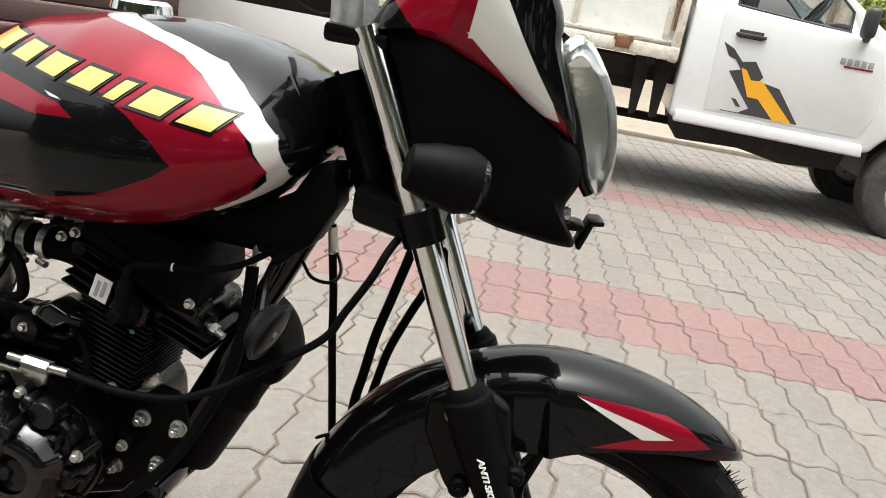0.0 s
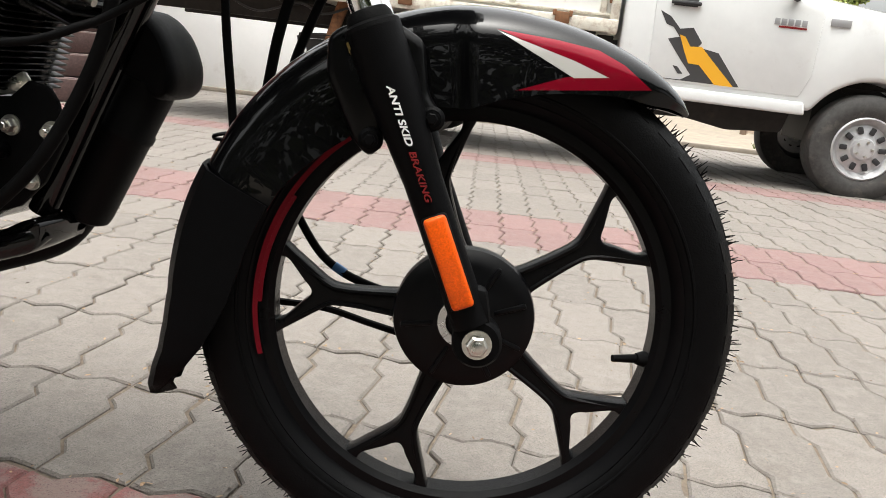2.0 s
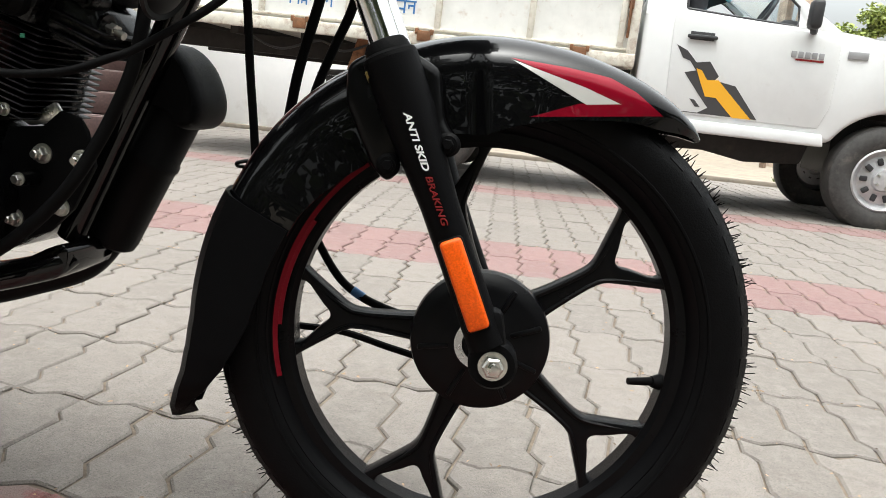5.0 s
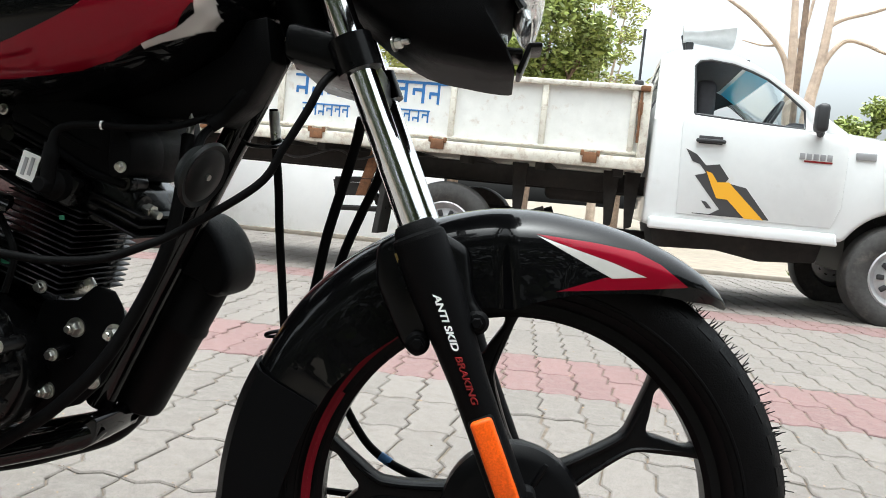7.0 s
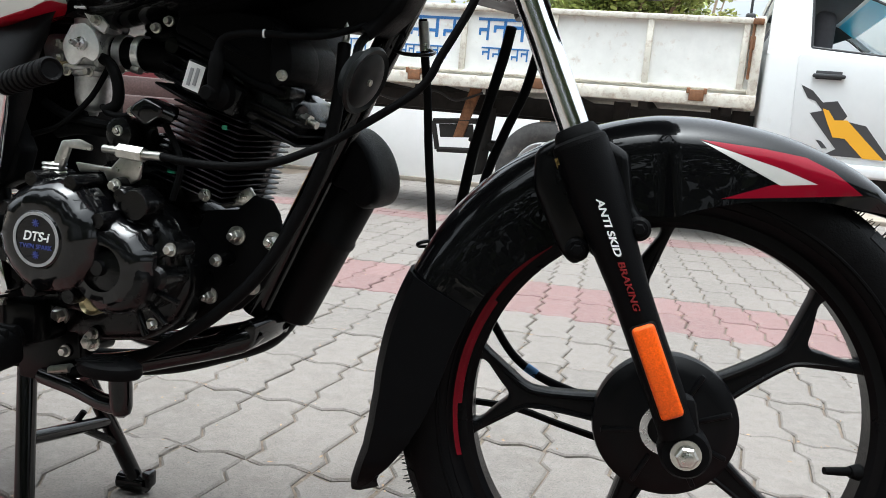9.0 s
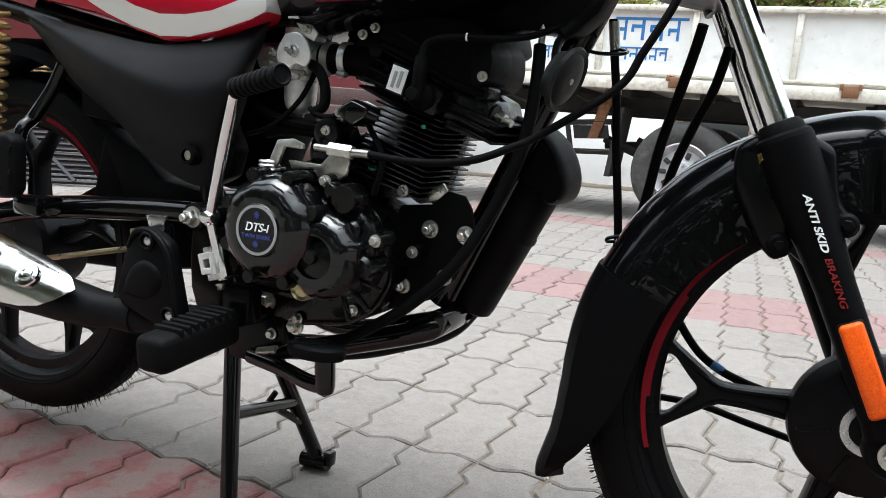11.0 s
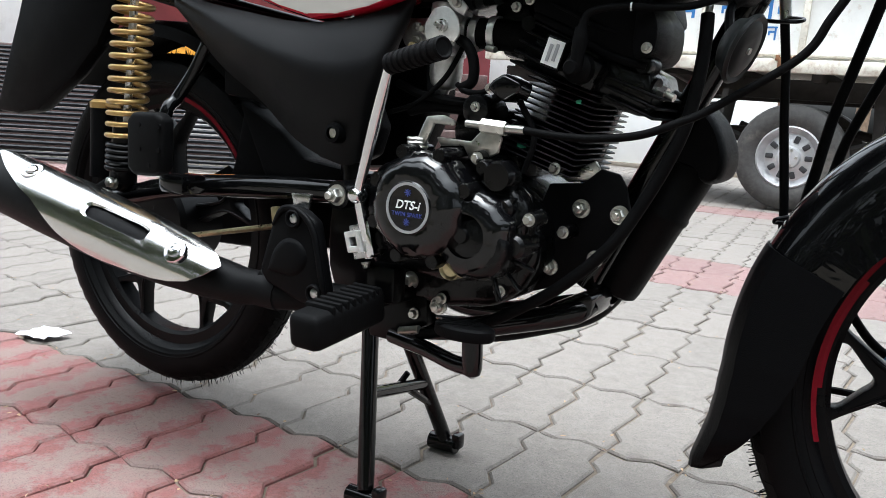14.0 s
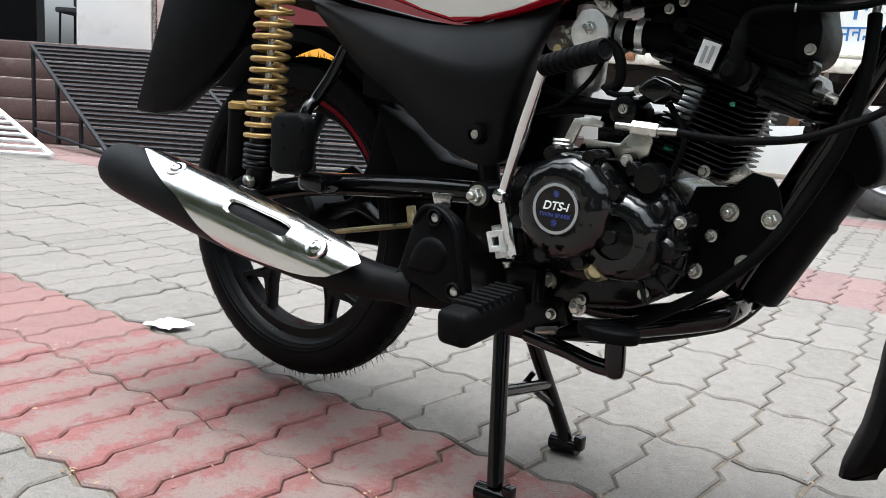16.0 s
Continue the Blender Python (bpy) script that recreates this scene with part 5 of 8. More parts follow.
low_poly = [(-0.308, 0.975), (-0.279, 0.929), (-0.255, 0.862), (-0.214, 0.822), (-0.160, 0.791), (-0.109, 0.782), (-0.066, 0.778), (-0.055, 0.784), (-0.074, 0.816), (-0.062, 0.849), (-0.065, 0.873), (-0.086, 0.904), (-0.106, 0.915), (-0.159, 0.949), (-0.222, 0.978), (-0.273, 1.000)]
fpart("cowl_lower", pillow(rounded(low_poly, 3), YS, SC, -0.14, 0.89), M["plastic_black"], bike, "matt black lower headlamp cowl")
up_poly = [(-0.313, 0.965), (-0.305, 0.986), (-0.286, 1.017), (-0.239, 1.073), (-0.187, 1.097), (-0.149, 1.071), (-0.115, 1.018), (-0.107, 0.975), (-0.084, 0.922), (-0.074, 0.887), (-0.087, 0.888), (-0.128, 0.911), (-0.181, 0.939), (-0.243, 0.963), (-0.284, 0.967)]
c_red = strip([(-0.273, 1.010), (-0.239, 0.977), (-0.184, 0.953), (-0.137, 0.927), (-0.099, 0.906), (-0.076, 0.898)], [(-0.200, 1.047), (-0.186, 1.018), (-0.181, 0.998), (-0.138, 0.968), (-0.102, 0.936), (-0.085, 0.920)])
c_sil = strip([(-0.185, 1.034), (-0.190, 0.985), (-0.163, 0.963), (-0.113, 0.921), (-0.090, 0.917)], [(-0.169, 1.041), (-0.137, 0.989), (-0.118, 0.961), (-0.098, 0.934), (-0.089, 0.918)])
M["cowl_paint"] = paint("cowl_paint", BLACK, [(RED, 0.2, c_red), (SILVER, 0.35, c_sil)], GLOSS)
cowl = fpart("headlamp_cowl", pillow(rounded(up_poly, 3), [v * 1.06 for v in YS], SC, -0.15, 1.0), M["cowl_paint"], bike, "gloss cowl in red, silver and black")
lens_poly = [(-0.113, 0.984), (-0.088, 1.003), (-0.056, 0.967), (-0.038, 0.928), (-0.028, 0.874), (-0.035, 0.834), (-0.049, 0.835), (-0.062, 0.862), (-0.087, 0.925)]
lens = fpart("headlamp_lens", thick(pillow(rounded(lens_poly, 3), [-0.085, -0.078, -0.055, -0.02, 0.02, 0.055, 0.078, 0.085], [0.70, 0.88, 0.97, 1, 1, 0.97, 0.88, 0.70], -0.075, 0.92), 0.003), M["lens_glass"], bike, "clear headlamp lens")
fpart("lens_rim", tube([(x, -0.082, z) for x, z in [(-0.110, 0.997), (-0.116, 0.982), (-0.100, 0.948), (-0.084, 0.913), (-0.071, 0.880), (-0.062, 0.855), (-0.053, 0.842)]], 0.0065, 10), M["gloss_black"], lens, "gloss black rim round the lens")
fpart("reflector_bowl", pillow(rounded(lens_poly, 3), [-0.080, -0.06, 0.06, 0.080], [0.70, 0.88, 0.88, 0.70], -0.085, 0.92), M["reflector_chrome"], lens)
stay = fpart("number_plate_stay", joined(box(-0.078, -0.045, 0.802, 0.060, 0.05, 0.008, 0.003), moved(box(0, 0, 0, 0.006, 0.05, 0.034, 0.0025), pose(-0.046, -0.045, 0.795, 0, 18, 0)), moved(box(0, 0, 0, 0.016, 0.05, 0.006, 0.0025), pose(-0.036, -0.045, 0.810, 0, -8, 0))), M["enamel_black"], bike, "black hooked number-plate stay")
fpart("clip", box(-0.072, -0.057, 0.813, 0.014, 0.014, 0.016, 0.003), M["steel"], stay)
ind = fpart("turn_signal", moved(loft([[(h, r * 0.92 * math.cos(radians(a)), r * math.sin(radians(a))) for a in range(0, 360, 18)] for h, r in ((-0.043, 0.014), (-0.040, 0.022), (-0.018, 0.029), (0.014, 0.034), (0.030, 0.029))]), Matrix.Translation((-0.194, -0.225, 0.854)) @ Matrix.Scale(0.90, 4) @ Matrix.Rotation(radians(14), 4, 'Z') @ Matrix.Rotation(radians(8), 4, 'Y')), M["satin_black"], bike, "black indicator on a rubber stalk")
fpart("lens", moved(loft([[(h, r * 0.92 * math.cos(radians(a)), r * math.sin(radians(a))) for a in range(0, 360, 18)] for h, r in ((0.030, 0.0288), (0.036, 0.026), (0.040, 0.018))]), Matrix.Translation((-0.194, -0.225, 0.854)) @ Matrix.Scale(0.90, 4) @ Matrix.Rotation(radians(14), 4, 'Z') @ Matrix.Rotation(radians(8), 4, 'Y')), M["lens_glass"], ind)
fpart("stalk", tube([(-0.19, -0.205, 0.854), (-0.185, -0.10, 0.855)], 0.011, 12, False), M["rubber"], ind)

# --- fuel tank ---
TX = [-0.86, -0.78, -0.70, -0.60, -0.52, -0.45, -0.40, -0.37, -0.345, -0.335]
T_TOP = [0.86, 0.895, 0.925, 0.945, 0.948, 0.940, 0.926, 0.910, 0.885, 0.870]
T_BOT = [0.70, 0.690, 0.688, 0.702, 0.712, 0.732, 0.760, 0.786, 0.816, 0.835]
T_W = [0.085, 0.118, 0.152, 0.182, 0.190, 0.186, 0.176, 0.160, 0.126, 0.080]
secs = []
for x in np.linspace(-0.86, -0.335, 44):
    t, b, w = interp(x, TX, T_TOP), interp(x, TX, T_BOT), interp(x, TX, T_W)
    ring = []
    for k in range(40):
        a = 2 * math.pi * k / 40
        c, s = math.cos(a), math.sin(a)
        y = w * math.copysign(abs(c) ** (0.75 if s > 0 else 0.5), c)
        zc = b + (t - b) * 0.44
        z = zc + ((t - zc) if s > 0 else (zc - b)) * math.copysign(abs(s) ** 0.82, s)
        ring.append((x, y * (1 - 0.22 * max(0, s)), z))
    secs.append(ring)
def rounder(line, n):
    """The line made smooth and cut into n even steps."""
    p = smooth_path([(x, 0, z) for x, z in line], 6)
    d = [0.0]
    for a, b in zip(p, p[1:]):
        d.append(d[-1] + (b - a).length)
    u = np.linspace(0, d[-1], n + 1)
    return list(zip(np.interp(u, d, [q.x for q in p]).tolist(), np.interp(u, d, [q.z for q in p]).tolist()))
s_in = [(-0.660, 0.945), (-0.609, 0.939), (-0.541, 0.931), (-0.499, 0.923), (-0.465, 0.912), (-0.436, 0.896), (-0.385, 0.858), (-0.369, 0.839), (-0.363, 0.821)]
s_out = [(-0.660, 0.952), (-0.609, 0.947), (-0.538, 0.938), (-0.487, 0.929), (-0.443, 0.918), (-0.421, 0.910), (-0.369, 0.870), (-0.353, 0.845), (-0.350, 0.825)]
s_low_in = [(-0.363, 0.821), (-0.365, 0.809), (-0.374, 0.799), (-0.389, 0.787), (-0.412, 0.774)]
s_low_out = [(-0.350, 0.825), (-0.353, 0.812), (-0.361, 0.801), (-0.378, 0.788), (-0.412, 0.770)]
s_in_low = s_low_in + [(-0.440, 0.757), (-0.477, 0.744), (-0.530, 0.734), (-0.590, 0.728), (-0.660, 0.728)]
b_up = [(-0.740, 0.906), (-0.692, 0.900), (-0.634, 0.892), (-0.578, 0.882), (-0.536, 0.870), (-0.501, 0.855), (-0.469, 0.835), (-0.451, 0.823), (-0.446, 0.816)]
b_low = [(-0.446, 0.816), (-0.453, 0.808), (-0.475, 0.796), (-0.500, 0.783), (-0.525, 0.772), (-0.555, 0.762), (-0.590, 0.754), (-0.660, 0.746)]
t_red = strip(rounder([(-0.740, 0.948)] + s_in, 9), rounder(b_up, 9)) + strip(rounder(s_in_low, 9), rounder(b_low, 9)) + [[(-0.740, 0.871), (-0.682, 0.866), (-0.629, 0.860), (-0.583, 0.853), (-0.540, 0.832), (-0.596, 0.836), (-0.662, 0.834), (-0.740, 0.828)]]
t_sil = strip(rounder(s_in, 11), rounder(s_out, 11)) + strip(rounder(s_low_in, 6), rounder(s_low_out, 6)) + [[(-0.740, 0.879), (-0.690, 0.874), (-0.634, 0.867), (-0.585, 0.858), (-0.548, 0.843), (-0.544, 0.834), (-0.583, 0.852), (-0.629, 0.859), (-0.682, 0.865), (-0.740, 0.870)]]
M["tank_paint"] = paint("tank_paint", BLACK, [(RED, 0.45, t_red), (SILVER, 0.4, t_sil)], GLOSS)
tank = part("fuel_tank", loft(secs), M["tank_paint"], bike, "gloss black tank with red and silver panels")
for sy in (-1, 1):
    part("seam", tube([(-0.80, 0.085 * sy, 0.700), (-0.70, 0.10 * sy, 0.702), (-0.62, 0.10 * sy, 0.712), (-0.550, 0.098 * sy, 0.721), (-0.482, 0.095 * sy, 0.731), (-0.449, 0.092 * sy, 0.744), (-0.416, 0.090 * sy, 0.763), (-0.385, 0.088 * sy, 0.788), (-0.356, 0.085 * sy, 0.813), (-0.343, 0.080 * sy, 0.834), (-0.346, 0.078 * sy, 0.855), (-0.360, 0.078 * sy, 0.884), (-0.378, 0.070 * sy, 0.910)], 0.0042, 8), M["gloss_black"], tank)
part("filler_cap", moved(lathe([(0, 0.014), (0.028, 0.014), (0.034, 0.010), (0.036, 0.0), (0, 0)], 32), pose(-0.60, 0.0, 0.945)), M["chrome"], tank)
# the maker's name as slanted gold bars
def tank_y(x, z):
    t, b, w = interp(x, TX, T_TOP), interp(x, TX, T_BOT), interp(x, TX, T_W)
    zc = b + (t - b) * 0.44
    s = max(-0.99, min(0.99, (z - zc) / ((t - zc) if z > zc else (zc - b))))
    s = math.copysign(abs(s) ** (1 / 0.82), s)
    return -w * (1 - s * s) ** (0.375 if s > 0 else 0.25) * (1 - 0.22 * max(0, s))
NAME_A, NAME_B = Vector((-0.722, 0, 0.900)), Vector((-0.404, 0, 0.864))
def name_bar(c, wide, tall, slant, lift):
    """A slanted bar that follows the tank's skin."""
    bm = bmesh.new()
    along = (NAME_B - NAME_A).normalized()
    up = Vector((-along.z, 0, along.x))
    rows = []
    for j in range(4):
        v = tall * (j / 3 - 0.5)
        row = []
        for i in range(4):
            u = wide * (i / 3 - 0.5) + slant * v
            q = c + along * u + up * v
            row.append((q.x, tank_y(q.x, q.z), q.z))
        rows.append(row)
    hi = [[bm.verts.new((x, y - lift, z)) for x, y, z in row] for row in rows]
    lo = [[bm.verts.new((x, y + 0.002, z)) for x, y, z in row] for row in rows]
    for j in range(3):
        for i in range(3):
            bm.faces.new((hi[j][i], hi[j][i + 1], hi[j + 1][i + 1], hi[j + 1][i]))
    edge = [(0, i) for i in range(4)] + [(j, 3) for j in range(1, 4)] + [(3, i) for i in (2, 1, 0)] + [(2, 0), (1, 0)]
    for (j, i), (m, n) in zip(edge, edge[1:] + edge[:1]):
        bm.faces.new((lo[j][i], lo[m][n], hi[m][n], hi[j][i]))
    return bm
u_n = 0.0
for wide in (0.036, 0.030, 0.034, 0.032, 0.014, 0.036, 0.036):
    c = NAME_A.lerp(NAME_B, (u_n + wide / 2) / 0.3112)
    u_n += wide + 0.0155
    outline = part("name_outline", name_bar(c, wide + 0.007, 0.0270, 0.75, 0.0012), M["gloss_black"], tank)
    part("name_bar", name_bar(c, wide, 0.0205, 0.75, 0.0022), M["yellow_paint"], outline, "slanted gold name bar")

# --- frame ---
def mirror_pts(pts):
    return [(x, -y, z) for x, y, z in pts]
part("frame_tube", tube([(-0.322, 0, 0.815), (-0.410, 0, 0.625), (-0.476, 0, 0.483), (-0.536, 0, 0.352)], 0.0175, 20, False), M["gloss_black"], bike, "gloss black down tube")
cradle = [(-0.516, -0.030, 0.338), (-0.535, -0.048, 0.322), (-0.623, -0.056, 0.293), (-0.70, -0.07, 0.272), (-0.77, -0.082, 0.268), (-0.82, -0.080, 0.285)]
part("frame_tube", tube(cradle, 0.0155, 16), M["gloss_black"], bike)
part("frame_tube", tube(mirror_pts(cradle), 0.0155, 16), M["gloss_black"], bike)
part("gusset", plate(rounded([(-0.562, 0.330), (-0.520, 0.352), (-0.506, 0.345), (-0.512, 0.318), (-0.540, 0.304), (-0.566, 0.308)], 3), -0.052, 0.052, 0.008), M["gloss_black"], bike)
part("frame_tube", tube([(-0.32, 0, 0.86), (-0.50, 0, 0.80), (-0.80, 0, 0.70), (-0.95, 0, 0.66)], 0.022, 14), M["enamel_black"], bike)
for sy in (-1, 1):
    part("frame_tube", tube([(-0.90, 0.09 * sy, 0.66), (-1.10, 0.10 * sy, 0.69), (-1.45, 0.09 * sy, 0.76)], 0.014, 12), M["enamel_black"], bike)
    part("frame_tube", tube([(-0.86, 0.09 * sy, 0.45), (-0.90, 0.09 * sy, 0.66)], 0.016, 12, False), M["enamel_black"], bike)

# catalyst box of the exhaust, with its pipes and a rounded cover over the top bend
cat_t, cat_b = (-0.4231, 0.050, 0.5310), (-0.5145, 0.050, 0.346)
cv = Vector(cat_t) - Vector(cat_b)
catalyst = part("catalyst_box", moved(lathe([(0, -0.004), (0.028, -0.004), (0.033, 0.0), (0.0345, 0.010), (0.0345, 0.118), (0.0365, 0.121), (0.0365, 0.127), (0.0345, 0.130), (0.0345, cv.length - 0.008), (0.030, cv.length), (0, cv.length)], 40), Matrix.Translation(cat_b) @ frame_of(cv)), M["exhaust_black"], bike, "matt black catalyst box of the exhaust")
part("exhaust_header", tube([(-0.480, 0.0, 0.603), (-0.455, 0.004, 0.597), (-0.430, 0.022, 0.582), (-0.420, 0.045, 0.555), (-0.428, 0.050, 0.515)], 0.0155, 16), M["exhaust_black"], catalyst)
part("exhaust_header", tube([(-0.505, 0.050, 0.365), (-0.517, 0.050, 0.338), (-0.548, 0.048, 0.305), (-0.606, 0.040, 0.280), (-0.690, 0.015, 0.256), (-0.80, -0.06, 0.262), (-0.90, -0.15, 0.300), (-0.95, -0.18, 0.325)], 0.0185, 18), M["exhaust_black"], catalyst)
cover_poly = rounded([(-0.455, 0.592), (-0.426, 0.600), (-0.398, 0.578), (-0.382, 0.546), (-0.379, 0.520), (-0.386, 0.504), (-0.402, 0.499), (-0.412, 0.514), (-0.448, 0.526), (-0.468, 0.556)], 4)
part("header_cover", pillow(cover_poly, [0.004, 0.008, 0.020, 0.038, 0.063, 0.081, 0.093, 0.097], [0.84, 0.93, 0.985, 1, 1, 0.985, 0.93, 0.84], -0.425, 0.550), M["plastic_black"], catalyst, "rounded black cover over the exhaust bend")

# block added to fill the dark space under the tank
part("frame_gusset", plate([(-0.640, 0.720), (-0.470, 0.722), (-0.462, 0.690), (-0.500, 0.672), (-0.630, 0.676)], 0.012, 0.085, 0.006), M["satin_black"], bike)
# black plate added to keep the area below the tank's front dark
part("frame_cover", plate([(-0.501, 0.728), (-0.412, 0.754), (-0.363, 0.784), (-0.343, 0.819), (-0.318, 0.825), (-0.310, 0.777), (-0.336, 0.727), (-0.364, 0.703), (-0.409, 0.707), (-0.500, 0.707)], -0.066, -0.02, 0.004), M["satin_black"], bike)

# --- engine ---
engine = part("crankcase", plate([(-0.819, 0.459), (-0.799, 0.493), (-0.739, 0.506), (-0.658, 0.507), (-0.596, 0.485), (-0.558, 0.441), (-0.552, 0.394), (-0.572, 0.354), (-0.614, 0.327), (-0.718, 0.310), (-0.783, 0.329), (-0.810, 0.372)], -0.125, 0.11, 0.016, 3), M["engine_black"], bike, "black painted engine with cast covers")
part("cover", plate([(-0.762, 0.483), (-0.735, 0.504), (-0.688, 0.510), (-0.645, 0.503), (-0.611, 0.486), (-0.569, 0.478), (-0.555, 0.428), (-0.569, 0.392), (-0.605, 0.368), (-0.664, 0.361), (-0.721, 0.364), (-0.758, 0.395)], -0.168, -0.120, 0.014, 3), M["engine_black"], engine)
part("cover", plate([(-0.632, 0.490), (-0.598, 0.499), (-0.565, 0.481), (-0.553, 0.446), (-0.558, 0.399), (-0.583, 0.374), (-0.614, 0.388), (-0.633, 0.435)], -0.165, -0.12, 0.016, 3), M["engine_black"], engine)
cx, cz = -0.681, 0.4535
cl = part("clutch_cover", disc_at([(0, 0.216), (0.046, 0.215), (0.050, 0.212), (0.057, 0.204), (0.063, 0.190), (0.065, 0.165), (0.065, 0.12), (0, 0.12)], cx, 0, cz, 56), M["engine_black"], engine)
for a in range(8):
    ang = radians(22 + 45 * a)
    part("lug", disc_at([(0, 0.20), (0.008, 0.20), (0.0095, 0.196), (0.0095, 0.14), (0, 0.14)], cx + 0.068 * math.cos(ang), 0, cz + 0.068 * math.sin(ang), 16), M["engine_black"], cl)
bdg = part("badge", disc_at([(0, 0.2185), (0.0305, 0.2185), (0.032, 0.217), (0.032, 0.205), (0, 0.205)], cx, 0, cz, 48), M["gloss_black"], cl, "round black badge")
part("badge_ring", disc_at([(0.0268, 0.2186), (0.0302, 0.2186), (0.0302, 0.2196), (0.0268, 0.2196)], cx, 0, cz, 48), M["grey_print"], bdg)
face = Matrix.Translation((cx, -0.2192, cz)) @ Matrix.Rotation(radians(90), 4, 'X')
lettering("DTS-i", 0.0145, face @ Matrix.Translation((0, 0.003, 0)), M["white_print"], bdg, extrude=0.0004, bold=0.0002, shear=0.25)
lettering("TWIN SPARK", 0.0074, face @ Matrix.Translation((0, -0.008, 0)), M["blue_print"], bdg, extrude=0.0004)
for dz in (0.018, -0.017):
    part("star", joined(*[moved(box(0, 0, 0, 0.009, 0.0008, 0.0009), Matrix.Translation((cx, -0.2194, cz + dz)) @ Matrix.Rotation(radians(45 * k), 4, 'Y')) for k in range(4)]), M["blue_print"], bdg, flat=True)
# crumpled wrapping film left on the covers
def film_ring(c, prof, n, seed, amp):
    """Film drawn over a round cover: a ring of creased facets."""
    rgf = random.Random(seed)
    bm = bmesh.new()
    grid = []
    for i in range(n):
        a = 2 * math.pi * i / n
        fold = 1.0 + 0.016 * math.sin(i * 1.9 + seed) + 0.012 * math.sin(i * 0.83)
        row = []
        for k, (r, h) in enumerate(prof):
            q = 0.0 if k == 0 else 1.0
            rr = r * (fold if k >= 2 else 1.0) + q * rgf.uniform(-amp, amp)
            row.append(bm.verts.new((c[0] + rr * math.cos(a + q * rgf.uniform(-0.05, 0.05)), -h + q * rgf.uniform(-amp, amp) * 1.2, c[1] + rr * math.sin(a))))
        grid.append(row)
    for i in range(n):
        for k in range(len(prof) - 1):
            a, b, c2, d = grid[i][k], grid[(i + 1) % n][k], grid[(i + 1) % n][k + 1], grid[i][k + 1]
            if (i + k) % 2:
                bm.faces.new((a, b, c2)); bm.faces.new((a, c2, d))
            else:
                bm.faces.new((a, b, d)); bm.faces.new((b, c2, d))
    return bm
M["clear_film"] = mat("clear_film", (0.002, 0.002, 0.0024), 0.2, coat=1.0, coat_rough=0.03, spec=0.15, bump=0.25, bump_scale=60)
part("wrapping_film", film_ring((cx, cz), [(0.0305, 0.2168), (0.039, 0.2178), (0.049, 0.2160), (0.058, 0.208), (0.066, 0.192), (0.068, 0.168)], 46, 1, 0.0009), M["clear_film"], cl, "crumpled glossy wrapping film", sharp=48)
ox, oz = [(-0.602, 0.415)][0]
part("oil_filter_cover", disc_at([(0, 0.196), (0.030, 0.196), (0.036, 0.192), (0.040, 0.180), (0.043, 0.16), (0.043, 0.12), (0, 0.12)], ox, 0, oz, 40), M["engine_black"], engine)
dxz = [(-0.639, 0.383)][0]
part("wrapping_film", film_ring((ox - 0.012, oz + 0.012), [(0.026, 0.199), (0.038, 0.199), (0.048, 0.190), (0.054, 0.172)], 34, 5, 0.0010), M["clear_film"], engine, "crumpled glossy wrapping film", sharp=48)
part("sight_glass", joined(disc_at([(0, 0.182), (0.010, 0.182), (0.0135, 0.186), (0.015, 0.182), (0.015, 0.15), (0, 0.15)], dxz[0], 0, dxz[1], 24)), M["brass_zinc"], engine, "round oil sight glass")
part("filler_plug", disc_at([(0, 0.178), (0.016, 0.178), (0.019, 0.172), (0.019, 0.15), (0, 0.15)], -0.589, 0, 0.497, 24), M["engine_black"], engine)
for x, y, z in [(-0.620, -0.168, 0.516), (-0.606, -0.169, 0.452), (-0.548, -0.166, 0.452), (-0.587, -0.166, 0.386), (-0.552, -0.098, 0.508), (-0.534, -0.098, 0.433), (-0.681, -0.127, 0.329), (-0.598, -0.127, 0.353), (-0.722, -0.127, 0.301)]:
    part("bolt", bolt(x, y, z, 0.0056, 0.007), M["zinc"], engine, "zinc hexagon bolt")
    part("boss", disc_at([(0, 0.001), (0.0085, 0.001), (0.010, -0.03), (0, -0.03)], x, y, z, 16), M["engine_black"], engine)
for k in range(6):
    a = radians(-70 + 26 * k)
    part("rib", moved(box(0, 0, 0, 0.034, 0.010, 0.004, 0.0015), Matrix.Translation((ox + 0.052 * math.cos(a), -0.166, oz + 0.052 * math.sin(a))) @ Matrix.Rotation(-a, 4, 'Y')), M["engine_black"], engine)
for x, z, r in [(q[0], q[1], 0.010 + 0.002 * (k % 3)) for k, q in enumerate([(-0.610, 0.506), (-0.579, 0.462), (-0.562, 0.419), (-0.630, 0.474), (-0.659, 0.501)])]:
    part("boss", disc_at([(0, 0.176), (r * 0.7, 0.176), (r, 0.172), (r, 0.13), (0, 0.13)], x, 0, z, 18), M["engine_black"], engine)
part("speed_sensor", joined(plate([(-0.626, 0.608), (-0.612, 0.616), (-0.588, 0.606), (-0.590, 0.594), (-0.609, 0.581), (-0.634, 0.598)], -0.136, -0.098, 0.005, 3), tube([(-0.598, -0.128, 0.600), (-0.585, -0.118, 0.594)], 0.009, 12, False)), M["gloss_black"], engine)
part("sensor_screw", bolt(-0.634, -0.125, 0.598, 0.0042, 0.005), M["zinc"], engine)
part("vent_hose", tube([(-0.634, -0.118, 0.599), (-0.651, -0.118, 0.592), (-0.673, -0.115, 0.593), (-0.689, -0.11, 0.601)], 0.0038, 10), M["rubber"], engine)
